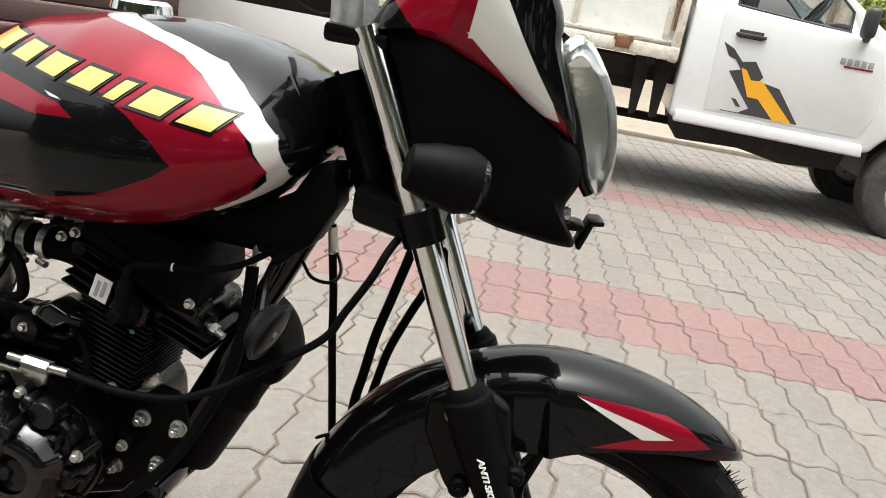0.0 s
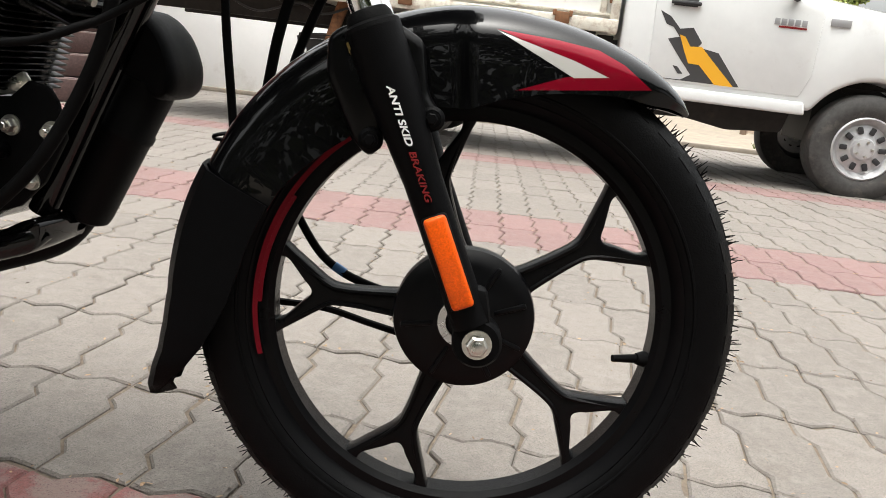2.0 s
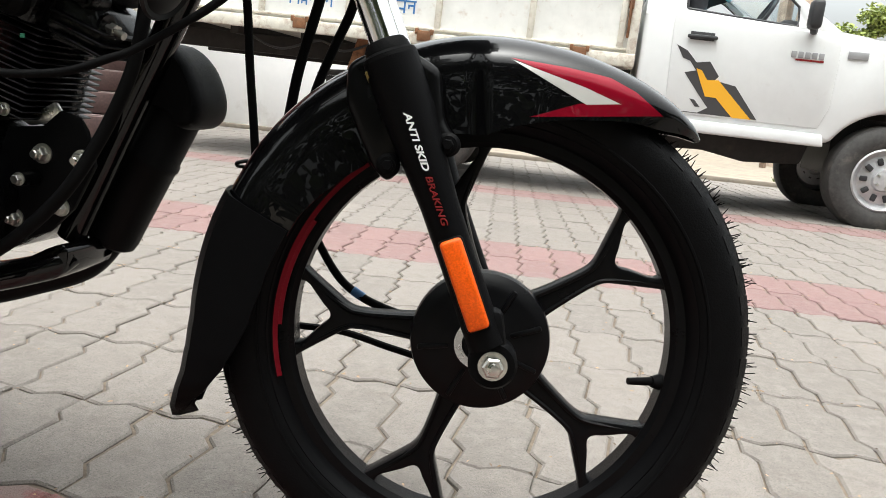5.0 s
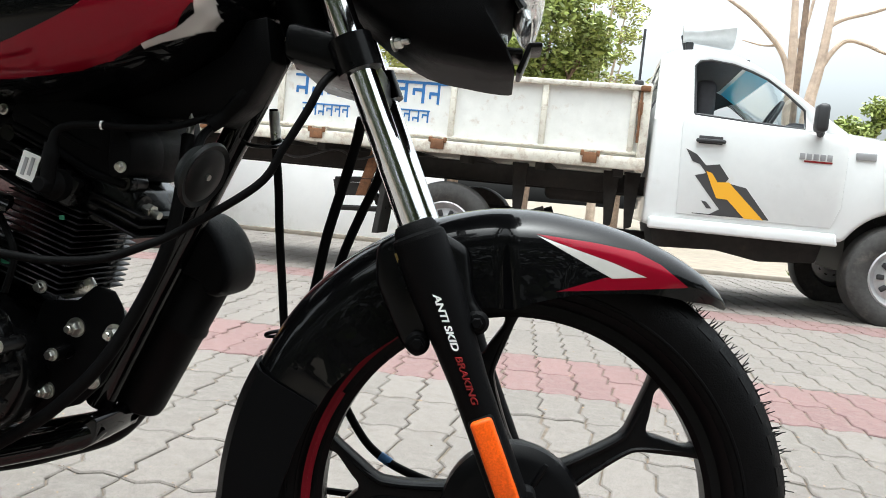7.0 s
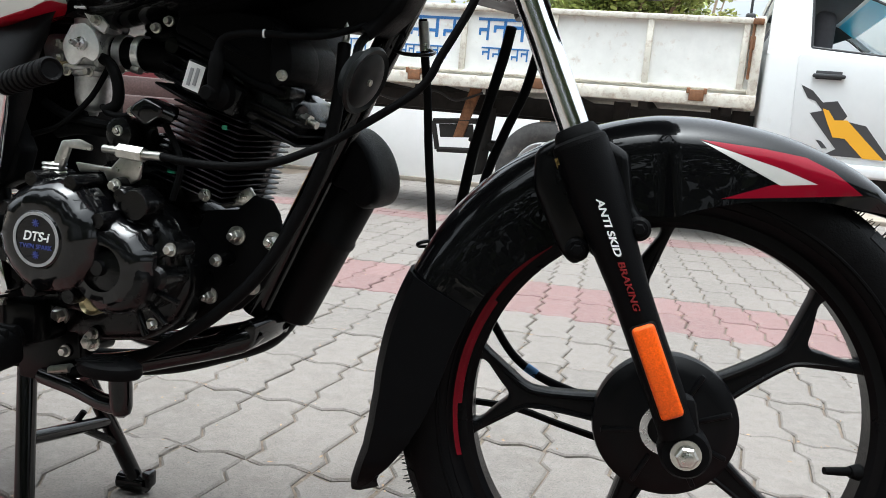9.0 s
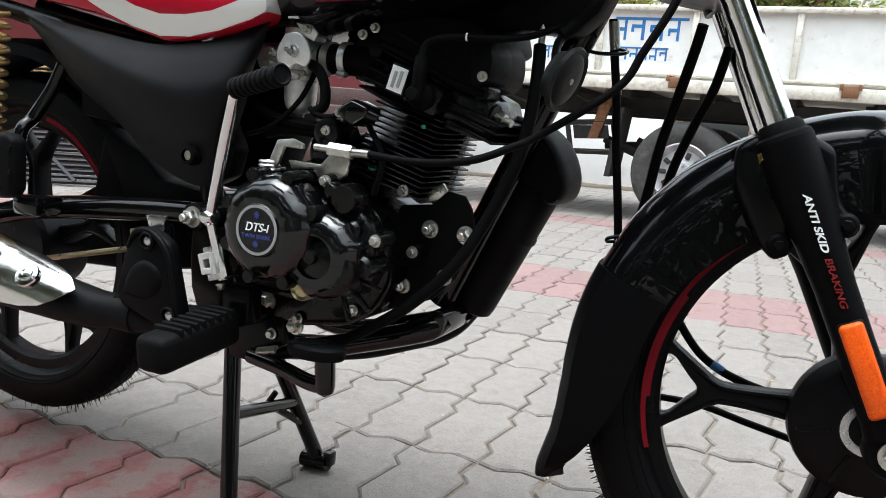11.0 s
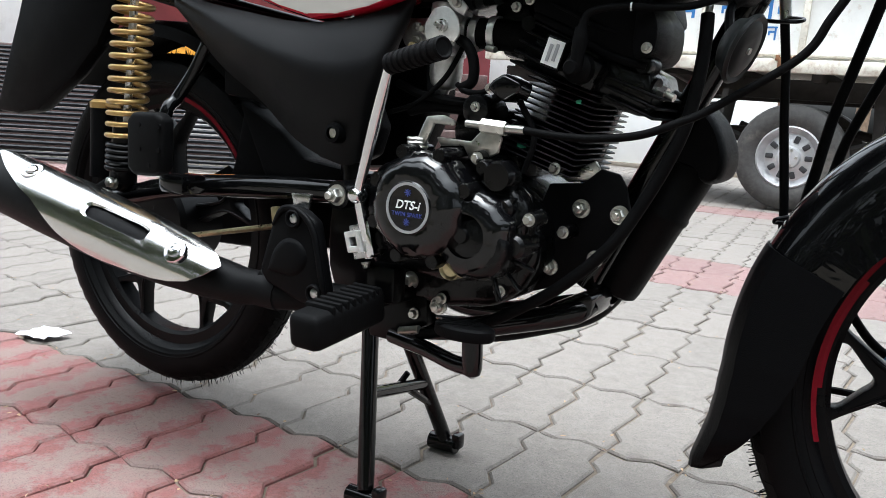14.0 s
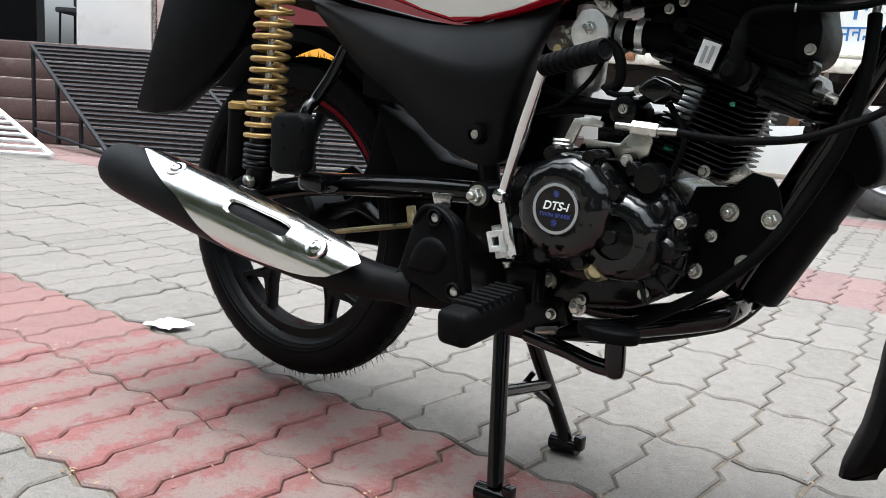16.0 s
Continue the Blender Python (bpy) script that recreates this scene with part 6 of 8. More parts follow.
part("breather_hose", tube([(-0.775, -0.085, 0.566), (-0.735, -0.092, 0.573), (-0.69, -0.095, 0.572), (-0.628, -0.092, 0.570)], 0.0085, 14), M["rubber"], engine)
rc = part("round_cover", disc_at([(0, 0.130), (0.012, 0.130), (0.0175, 0.128), (0.019, 0.124), (0.019, 0.08), (0, 0.08)], -0.651, 0, 0.572, 32), M["engine_black"], engine)
part("screw", bolt(-0.649, -0.130, 0.575, 0.0045, 0.005), M["zinc"], rc)
part("wiring", tube([(-0.60, -0.11, 0.585), (-0.575, -0.115, 0.545), (-0.585, -0.115, 0.50)], 0.004, 8), M["rubber"], engine)
part("paint_dab", box(-0.528, -0.1015, 0.588, 0.006, 0.001, 0.005), M["green_paint"], engine, flat=True)
part("paint_dab", box(-0.600, -0.0965, 0.532, 0.012, 0.001, 0.006), M["green_paint"], engine, flat=True)
part("bracket", joined(plate([(-0.558, 0.496), (-0.529, 0.512), (-0.515, 0.520), (-0.508, 0.510), (-0.515, 0.498), (-0.546, 0.490)], -0.066, -0.058, 0.002)), M["zinc"], engine, "bright plated bracket")
# cylinder leaning forward, with cooling fins
CYL = Matrix.Translation((-0.583, -0.005, 0.500)) @ Matrix.Rotation(radians(17), 4, 'Y')
part("cylinder", moved(lathe([(0, 0), (0.045, 0), (0.045, 0.12), (0, 0.12)], 24), CYL), M["engine_black"], engine)
for k in range(15):
    sz = 0.100 - 0.0004 * k
    part("fin", moved(box(-0.001, -0.030, 0.014 + 0.0071 * k, sz, 0.13, 0.0022, 0.0009, 1), CYL), M["fin_black"], engine)
part("cylinder_head", plate([(-0.612, 0.655), (-0.594, 0.688), (-0.517, 0.655), (-0.495, 0.645), (-0.452, 0.625), (-0.444, 0.598), (-0.458, 0.575), (-0.553, 0.600), (-0.607, 0.627)], -0.088, 0.022, 0.004), M["engine_black"], engine)
for k in range(5):
    u = 0.012 * k
    part("fin", plate([(-0.622 + 0.45 * u, 0.632 + u), (-0.560 + 0.45 * u, 0.606 + u), (-0.559 + 0.45 * u, 0.609 + u), (-0.621 + 0.45 * u, 0.635 + u)], -0.104, 0.03, 0.0008, 1), M["fin_black"], engine)
for k in range(3):
    part("fin", plate([(-0.500, 0.596 + 0.011 * k), (-0.440 + 0.003 * k, 0.572 + 0.011 * k), (-0.439 + 0.003 * k, 0.575 + 0.011 * k), (-0.499, 0.599 + 0.011 * k)], -0.098, 0.0, 0.0008, 1), M["fin_black"], engine)
head = part("head_cover", plate(rounded([(-0.595, 0.703), (-0.576, 0.720), (-0.480, 0.714), (-0.454, 0.694), (-0.445, 0.679), (-0.445, 0.655), (-0.452, 0.640), (-0.470, 0.634), (-0.515, 0.650), (-0.591, 0.685)], 2), -0.104, 0.010, 0.014, 3), M["plastic_black"], engine, "black valve cover")
part("rim", tube([(-0.592, -0.101, 0.686), (-0.548, -0.103, 0.668), (-0.513, -0.103, 0.650), (-0.490, -0.103, 0.640), (-0.467, -0.103, 0.634), (-0.452, -0.101, 0.630)], 0.0052, 10), M["plastic_black"], head)
part("rib", tube([(-0.580, -0.100, 0.703), (-0.548, -0.1035, 0.690), (-0.512, -0.1035, 0.673), (-0.478, -0.100, 0.664)], 0.0035, 8), M["plastic_black"], head)
part("end_block", plate(rounded([(-0.464, 0.702), (-0.447, 0.688), (-0.440, 0.674), (-0.440, 0.652), (-0.447, 0.641), (-0.464, 0.642)], 3), -0.118, -0.05, 0.010, 3), M["plastic_black"], head)
for bx_, bz_ in ((-0.455, 0.632), (-0.600, 0.676)):
    part("lug", disc_at([(0, 0.104), (0.009, 0.104), (0.0105, 0.100), (0.0105, 0.07), (0, 0.07)], bx_, 0, bz_, 18), M["engine_black"], head)
lab = [(-0.557, 0.6415)][0]
part("sticker", moved(box(0, 0, 0, 0.022, 0.001, 0.030), Matrix.Translation((lab[0], -0.122, lab[1])) @ Matrix.Rotation(radians(17), 4, 'Y')), M["white_print"], engine, "small white sticker", flat=True)
for k in range(2):
    part("print_bar", moved(box(0, 0, 0, 0.004, 0.001, 0.020), Matrix.Translation((lab[0] - 0.004 + 0.008 * k, -0.1232, lab[1])) @ Matrix.Rotation(radians(17), 4, 'Y')), M["grey_print"], engine, flat=True)
part("sticker_mount", moved(box(0, 0, 0, 0.026, 0.030, 0.036, 0.003), Matrix.Translation((lab[0], -0.1062, lab[1])) @ Matrix.Rotation(radians(17), 4, 'Y')), M["engine_black"], engine)
plug = [(-0.524, 0.629)][0]
part("plug_plate", plate([(-0.536, 0.649), (-0.496, 0.629), (-0.511, 0.600), (-0.553, 0.619)], -0.118, -0.086, 0.004), M["engine_black"], engine)
pc = part("spark_plug_cap", joined(disc_at([(0, 0.150), (0.007, 0.150), (0.009, 0.147), (0.010, 0.138), (0.012, 0.136), (0.014, 0.130), (0.0165, 0.128), (0.0175, 0.122), (0.0175, 0.112), (0, 0.112)], -0.523, 0, 0.624, 32), tube([(-0.519, -0.140, 0.626), (-0.518, -0.141, 0.640), (-0.517, -0.140, 0.655), (-0.517, -0.139, 0.668)], [0.0072, 0.0078, 0.0088, 0.0070], 16)), M["rubber"], engine, "black rubber spark plug cap")
part("ignition_lead", tube([(-0.517, -0.139, 0.664), (-0.512, -0.138, 0.682), (-0.493, -0.135, 0.689), (-0.466, -0.130, 0.691), (-0.439, -0.120, 0.691), (-0.405, -0.095, 0.697), (-0.375, -0.06, 0.715)], [0.0058, 0.0042, 0.004, 0.004, 0.004, 0.004, 0.004], 12), M["rubber"], pc)
part("lead_clip", moved(lathe([(0.0040, -0.0010), (0.0047, -0.0010), (0.0047, 0.0010), (0.0040, 0.0010)], 16, True), Matrix.Translation((-0.466, -0.130, 0.691)) @ frame_of((1, 0.2, 0))), M["white_print"], pc)
for x, z in [(-0.448, 0.649), (-0.592, 0.701), (-0.609, 0.693)]:
    part("bolt", bolt(x, -0.119, z, 0.0045, 0.006), M["zinc"], engine, "zinc hexagon bolt")
# head oil fitting ahead of the head
part("oil_fitting", joined(tube([(-0.470, -0.07, 0.612), (-0.446, -0.075, 0.606)], 0.0115, 6, False), moved(lathe([(0, 0), (0.0135, 0), (0.0135, 0.004), (0, 0.004)], 24), Matrix.Translation((-0.450, -0.0745, 0.607)) @ frame_of((0.95, -0.1, -0.25)))), M["engine_black"], engine)
part("sensor", joined(tube([(-0.446, -0.075, 0.606), (-0.424, -0.078, 0.598)], 0.0045, 12, False), tube([(-0.441, -0.0756, 0.604), (-0.434, -0.0767, 0.6015)], 0.0085, 6, False)), M["zinc"], engine)
part("exhaust_flange", joined(moved(lathe([(0, 0), (0.024, 0), (0.026, 0.003), (0.026, 0.010), (0, 0.012)], 28), Matrix.Translation((-0.474, 0.0, 0.601)) @ frame_of((0.96, 0, -0.28))), *[moved(bolt(0, 0, 0, 0.006, 0.010), Matrix.Translation((-0.466, sy_ * 0.030, 0.601 - sy_ * 0.006)) @ Matrix.Rotation(radians(90), 4, 'Z')) for sy_ in (-1, 1)]), M["engine_black"], engine)
# carburettor and inlet
carb = part("carburettor", joined(moved(lathe([(0, -0.030), (0.020, -0.030), (0.0235, -0.022), (0.0235, 0.016), (0.027, 0.020), (0.027, 0.034), (0.017, 0.043), (0, 0.046)], 28), pose(-0.722, -0.080, 0.668)), tube([(-0.785, -0.080, 0.666), (-0.690, -0.082, 0.667)], 0.0195, 20, False), box(-0.700, -0.082, 0.667, 0.007, 0.056, 0.044, 0.006, 3), box(-0.722, -0.086, 0.645, 0.048, 0.054, 0.007, 0.003)), M["castalu"], bike, "cast aluminium carburettor")
part("float_bowl", joined(moved(lathe([(0, -0.034), (0.005, -0.034), (0.0065, -0.029), (0.013, -0.027), (0.019, -0.021), (0.0215, -0.010), (0.0220, 0.012), (0.0250, 0.014), (0.0250, 0.020), (0, 0.020)], 28), pose(-0.722, -0.086, 0.6225))), M["castalu"], carb)
drum = part("throttle_drum", joined(plate(rounded([(-0.722, 0.692), (-0.703, 0.694), (-0.688, 0.682), (-0.682, 0.664), (-0.690, 0.652), (-0.704, 0.656), (-0.716, 0.647), (-0.728, 0.650), (-0.734, 0.670)], 3), -0.125, -0.121, 0.0012), plate(rounded([(-0.720, 0.688), (-0.705, 0.690), (-0.694, 0.680), (-0.690, 0.664), (-0.706, 0.662), (-0.722, 0.656), (-0.728, 0.670)], 3), -0.119, -0.114, 0.001)), M["bright_zinc"], carb, "bright plated throttle drum")
part("drum_nut", bolt(-0.706, -0.126, 0.671, 0.0058, 0.008, (0, -1, 0), 0.010), M["steel"], drum)
part("drum_spring", joined(*[disc_at([(0.0085, 0.0995 + 0.0028 * k), (0.0105, 0.0995 + 0.0028 * k), (0.0105, 0.1010 + 0.0028 * k), (0.0085, 0.1010 + 0.0028 * k)], -0.706, 0, 0.671, 18) for k in range(5)]), M["steel"], drum)
part("cable_stay", joined(plate([(-0.716, 0.712), (-0.700, 0.716), (-0.678, 0.694), (-0.684, 0.684), (-0.700, 0.692)], -0.116, -0.112, 0.001), box(-0.709, -0.120, 0.712, 0.016, 0.014, 0.003, 0.001)), M["bright_zinc"], carb, "bright plated cable stay")
part("throttle_cable", tube([(-0.712, -0.122, 0.705), (-0.708, -0.124, 0.730), (-0.695, -0.118, 0.760), (-0.670, -0.105, 0.785)], 0.0038, 8), M["rubber"], carb)
for x, y, z in [(-0.692, -0.117, 0.699), (-0.744, -0.108, 0.668), (-0.758, -0.104, 0.672), (-0.740, -0.110, 0.640), (-0.706, -0.112, 0.640), (-0.757, -0.104, 0.655)]:
    part("screw", bolt(x, y, z, 0.0046, 0.006), M["zinc"], carb)
part("idle_screw", joined(tube([(-0.752, -0.100, 0.648), (-0.752, -0.118, 0.646)], 0.0042, 10, False), tube([(-0.752, -0.116, 0.646), (-0.752, -0.124, 0.645)], 0.0062, 10, False)), M["brass_zinc"], carb)
part("inlet_hose", tube([(-0.696, -0.082, 0.667), (-0.664, -0.080, 0.666), (-0.640, -0.076, 0.664), (-0.600, -0.068, 0.660)], [0.0180, 0.0195, 0.0190, 0.0210], 24), M["rubber"], bike)
for x, wide in ((-0.681, 0.0052), (-0.655, 0.0046)):
    clamp = part("hose_clamp", moved(lathe([(0.0200, -wide), (0.0216, -wide), (0.0216, wide), (0.0200, wide)], 32, True), Matrix.Translation((x, -0.081, 0.6665)) @ frame_of((1, 0.06, -0.04))), M["bright_zinc"], bike, "bright plated hose clamp")
    part("clamp_screw", tube([(x - 0.002, -0.098, 0.647), (x + 0.012, -0.102, 0.645)], 0.0040, 10, False), M["zinc"], clamp)
part("vent_hose", tube([(-0.700, -0.100, 0.658), (-0.680, -0.108, 0.650), (-0.668, -0.110, 0.630), (-0.668, -0.110, 0.606), (-0.684, -0.110, 0.596)], 0.0068, 12), M["rubber"], bike)
# air box and the block below it: dark backing added to close engine gaps
part("air_box", plate([(-0.936, 0.739), (-0.790, 0.734), (-0.782, 0.590), (-0.790, 0.559), (-0.823, 0.482), (-0.901, 0.474)], -0.035, 0.05, 0.012), M["plastic_black"], bike)
part("battery_tray", plate([(-0.749, 0.528), (-0.632, 0.552), (-0.608, 0.481), (-0.773, 0.462)], -0.05, 0.09, 0.012), M["engine_black"], bike)
part("inlet_port", plate([(-0.668, 0.696), (-0.614, 0.702), (-0.594, 0.628), (-0.650, 0.640)], -0.075, 0.01, 0.010), M["engine_black"], bike)
part("wiring", tube([(-0.80, -0.10, 0.56), (-0.75, -0.11, 0.575), (-0.71, -0.105, 0.61), (-0.69, -0.09, 0.66)], 0.0035, 8), M["rubber"], bike)
part("wiring", tube([(-0.80, -0.08, 0.60), (-0.74, -0.10, 0.585), (-0.66, -0.10, 0.58), (-0.62, -0.09, 0.60)], 0.006, 8), M["rubber"], bike)
part("starter_motor", tube([(-0.70, -0.06, 0.545), (-0.60, -0.06, 0.545)], 0.030, 24, False), M["engine_black"], engine)
# clutch lever, bracket and cable
part("clutch_bracket", plate([(-0.687, 0.536), (-0.638, 0.534), (-0.625, 0.548), (-0.608, 0.556), (-0.597, 0.540), (-0.601, 0.523), (-0.622, 0.511), (-0.639, 0.513), (-0.648, 0.528), (-0.681, 0.525)], -0.156, -0.150, 0.002), M["zinc"], engine, "bright plated cable bracket")
part("clutch_lever", plate([(-0.709, 0.526), (-0.704, 0.540), (-0.695, 0.560), (-0.672, 0.563), (-0.655, 0.557), (-0.656, 0.551), (-0.684, 0.552), (-0.692, 0.532), (-0.698, 0.524)], -0.168, -0.162, 0.002), M["zinc"], engine)
sx, sz = -0.7095, 0.522
part("return_spring", joined(*[moved(lathe([(0.0115 + 0.0022 * math.cos(radians(a)), 0.0022 * math.sin(radians(a))) for a in range(0, 360, 60)], 18, True), Matrix.Translation((sx, -0.162, sz - 0.014 + 0.0048 * k))) for k in range(6)]), M["zinc"], engine)
cab = [(-0.640, -0.165, 0.555), (-0.619, -0.165, 0.554), (-0.587, -0.165, 0.552), (-0.564, -0.165, 0.552), (-0.524, -0.168, 0.549), (-0.482, -0.168, 0.549), (-0.432, -0.165, 0.556), (-0.394, -0.155, 0.572), (-0.365, -0.140, 0.589)]
part("cable_adjuster", joined(tube(cab[:2], 0.0045, 10, False), tube([cab[1], cab[2]], 0.0085, 6, False), tube(cab[2:4], 0.0052, 10, False)), M["zinc"], bike, "plated cable adjuster")
clutch_cable = cab[3:] + [(-0.293, -0.120, 0.642), (-0.270, -0.115, 0.681), (-0.248, -0.110, 0.723), (-0.236, -0.100, 0.754), (-0.223, -0.060, 0.782)]
part("clutch_cable", tube(clutch_cable, 0.0045, 10), M["rubber"], bike)
# brake cable from the pedal up along the frame
bc = [(-0.712, -0.130, 0.275), (-0.686, -0.130, 0.283), (-0.621, -0.126, 0.307), (-0.574, -0.122, 0.334), (-0.519, -0.118, 0.374), (-0.468, -0.112, 0.428), (-0.436, -0.100, 0.487), (-0.411, -0.093, 0.547), (-0.401, -0.088, 0.590), (-0.397, -0.082, 0.638), (-0.398, -0.075, 0.672), (-0.400, -0.07, 0.69)]
part("brake_cable", tube(bc, 0.0075, 12), M["rubber"], bike)
part("brake_cable_end", tube([(-0.738, -0.135, 0.275), (-0.708, -0.135, 0.283)], 0.006, 8, False), M["zinc"], bike)
# engine mounting plate and its bolts
part("mount_plate", plate([(-0.569, 0.487), (-0.525, 0.492), (-0.504, 0.511), (-0.481, 0.507), (-0.471, 0.492), (-0.460, 0.453), (-0.486, 0.401), (-0.516, 0.371), (-0.578, 0.348), (-0.604, 0.373), (-0.588, 0.435)], -0.072, -0.064, 0.002), M["satin_black"], bike)
for n, (x, z) in enumerate([(-0.524, 0.461), (-0.475, 0.459), (-0.558, 0.383), (-0.500, 0.402)]):
    part("mount_bolt", bolt(x, -0.072, z, 0.0085 if n < 2 else 0.0076, 0.010, (0, -1, 0), 0.008), M["zinc"], bike, "plated engine mounting nut")
# horn
hx, hz = -0.346, 0.649
horn = part("horn", moved(lathe([(0, -0.020), (0.018, -0.020), (0.030, -0.014), (0.034, -0.004), (0.040, 0.0), (0.0425, 0.004), (0.040, 0.008), (0.034, 0.006), (0.028, 0.009), (0.010, 0.010), (0, 0.009)], 40), Matrix.Translation((hx, -0.138, hz)) @ frame_of((0.92, -0.12, -0.37)) @ Matrix.Scale(0.86, 4)), M["horn_metal"], bike, "black disc horn")
part("centre_screw", moved(lathe([(0, 0.012), (0.004, 0.012), (0.004, 0.008), (0, 0.008)], 12), Matrix.Translation((hx, -0.138, hz)) @ frame_of((0.92, -0.12, -0.37)) @ Matrix.Scale(0.86, 4)), M["zinc"], horn)
part("horn_stay", tube([(hx - 0.012, -0.136, hz + 0.006), (-0.372, -0.090, 0.690), (-0.378, -0.030, 0.712)], 0.0050, 8), M["enamel_black"], horn)
# front brake and speedometer cables
part("cable", tube([(-0.341, 0.020, 0.733), (-0.335, 0.020, 0.689), (-0.328, 0.020, 0.642), (-0.322, 0.020, 0.582), (-0.314, 0.020, 0.520), (-0.309, 0.020, 0.479), (-0.307, 0.030, 0.435), (-0.301, 0.040, 0.385)], 0.0052, 10), M["rubber"], bike)
part("cable_ferrule", tube([(-0.340, 0.020, 0.730), (-0.335, 0.020, 0.696)], 0.0065, 10, False), M["zinc"], bike)
part("cable", tube([(-0.239, 0.050, 0.732), (-0.248, 0.060, 0.698), (-0.262, 0.060, 0.641), (-0.276, 0.060, 0.584), (-0.285, 0.060, 0.526), (-0.292, 0.060, 0.482), (-0.293, 0.060, 0.425)], 0.0065, 10), M["rubber"], bike)
part("cable", tube([(-0.210, 0.080, 0.709), (-0.222, 0.080, 0.659), (-0.240, 0.080, 0.615), (-0.259, 0.080, 0.563), (-0.269, 0.080, 0.518), (-0.277, 0.080, 0.467), (-0.277, 0.080, 0.422)], 0.006, 10), M["rubber"], bike)
part("cable_guide", tube([(-0.359, -0.020, 0.691), (-0.334, -0.050, 0.685), (-0.310, -0.050, 0.685), (-0.310, -0.020, 0.691), (-0.335, 0.030, 0.699)], 0.0022, 8), M["enamel_black"], bike)
part("cable_guide", tube([(-0.291, -0.020, 0.477), (-0.306, -0.030, 0.473), (-0.310, -0.030, 0.470), (-0.308, -0.020, 0.467), (-0.288, 0.000, 0.469)], 0.0022, 8), M["enamel_black"], bike)
part("brake_cable", tube([(-0.246, 0.050, 0.408), (-0.232, 0.050, 0.376), (-0.203, 0.045, 0.339), (-0.174, 0.040, 0.320), (-0.141, 0.036, 0.309), (-0.105, 0.030, 0.303)], 0.0052, 10), M["rubber"], bike)
part("brake_cable_sleeve", tube([(-0.181, 0.041, 0.324), (-0.167, 0.040, 0.317)], 0.0060, 10, False), M["cable_blue"], bike)
part("speed_cable", tube([(-0.259, 0.050, 0.266), (-0.191, 0.045, 0.268), (-0.132, 0.040, 0.259), (-0.073, 0.034, 0.251), (-0.024, 0.030, 0.245)], 0.0045, 8), M["rubber"], bike)
part("wiring_loom", tube([(-0.338, -0.050, 0.809), (-0.328, -0.050, 0.784), (-0.332, -0.050, 0.759), (-0.344, -0.060, 0.736), (-0.362, -0.060, 0.716), (-0.376, -0.070, 0.702)], 0.009, 10), M["rubber"], bike)
part("stop_cable", tube([(-0.400, -0.060, 0.722), (-0.400, -0.068, 0.690)], 0.0042, 8, False), M["zinc"], bike)

# --- kick starter ---
kk = [(-0.757, -0.185, 0.379), (-0.769, -0.200, 0.458), (-0.734, -0.220, 0.545), (-0.701, -0.240, 0.616)]
kick = part("kick_starter", joined(tube(kk[1:], [0.0066, 0.0072, 0.0060], 16), tube(kk[:2], [0.0080, 0.0066], 12, False), moved(lathe([(0, -0.013), (0.007, -0.011), (0.0105, -0.006), (0.0115, 0), (0.0105, 0.006), (0.007, 0.011), (0, 0.013)], 20), Matrix.Translation(kk[1]) @ TO_SIDE), plate([(-0.768, 0.424), (-0.754, 0.428), (-0.747, 0.400), (-0.742, 0.384), (-0.754, 0.378), (-0.760, 0.392)], -0.196, -0.172, 0.003)), M["chrome"], bike, "chromed kick-start lever")
clamp = part("lever_clamp", plate([(-0.786, 0.416), (-0.758, 0.424), (-0.747, 0.382), (-0.775, 0.374), (-0.778, 0.384), (-0.765, 0.388), (-0.772, 0.412), (-0.784, 0.408)], -0.194, -0.168, 0.0015), M["steel"], kick, "plated steel clamp of the lever")
part("clamp_jaw", joined(plate([(-0.790, 0.408), (-0.766, 0.414), (-0.764, 0.407), (-0.781, 0.402), (-0.778, 0.391), (-0.760, 0.395), (-0.758, 0.388), (-0.782, 0.382)], -0.199, -0.176, 0.0015), tube([(-0.768, -0.197, 0.412), (-0.761, -0.197, 0.386)], 0.0045, 10, False)), M["bright_zinc"], clamp)
part("clamp_bolt", bolt(-0.762, -0.186, 0.372, 0.0048, 0.006, (0.2, 0, -1)), M["zinc"], clamp)
ke = [(-0.701, -0.240, 0.616), (-0.611, -0.275, 0.632)]
k_len = (Vector(ke[1]) - Vector(ke[0])).length
k_prof = [(0.0, 0.0)] + [(r, k_len * (k + f) / 9) for k in range(9) for f, r in ((0.02, 0.0104), (0.15, 0.0106), (0.22, 0.0124), (0.78, 0.0124), (0.86, 0.0106))] + [(0.0106, k_len)]
part("pedal_rubber", moved(lathe(k_prof, 22), Matrix.Translation(ke[0]) @ frame_of(Vector(ke[1]) - Vector(ke[0]))), M["rubber"], kick, "ribbed black rubber pedal")
part("pedal_cap", moved(lathe([(0, 0.001), (0.008, 0.001), (0.0105, 0.003), (0.0125, 0.001), (0.0125, -0.004), (0, -0.004)], 20), Matrix.Translation(ke[1]) @ frame_of(Vector(ke[1]) - Vector(ke[0]))), M["rubber"], kick)

# --- foot controls and stand ---
pg = [(-0.750, -0.318, 0.315), (-0.748, -0.185, 0.328)]
pd = (Vector(pg[0]) - Vector(pg[1]))
pz = -pd.normalized()
px_v = Vector((0, 0, 1)).cross(pz).normalized()
peg_m = Matrix.Translation((Vector(pg[0]) + Vector(pg[1])) / 2 + Vector((0, 0, -0.007))) @ Matrix((px_v, pz.cross(px_v), pz)).transposed().to_4x4()
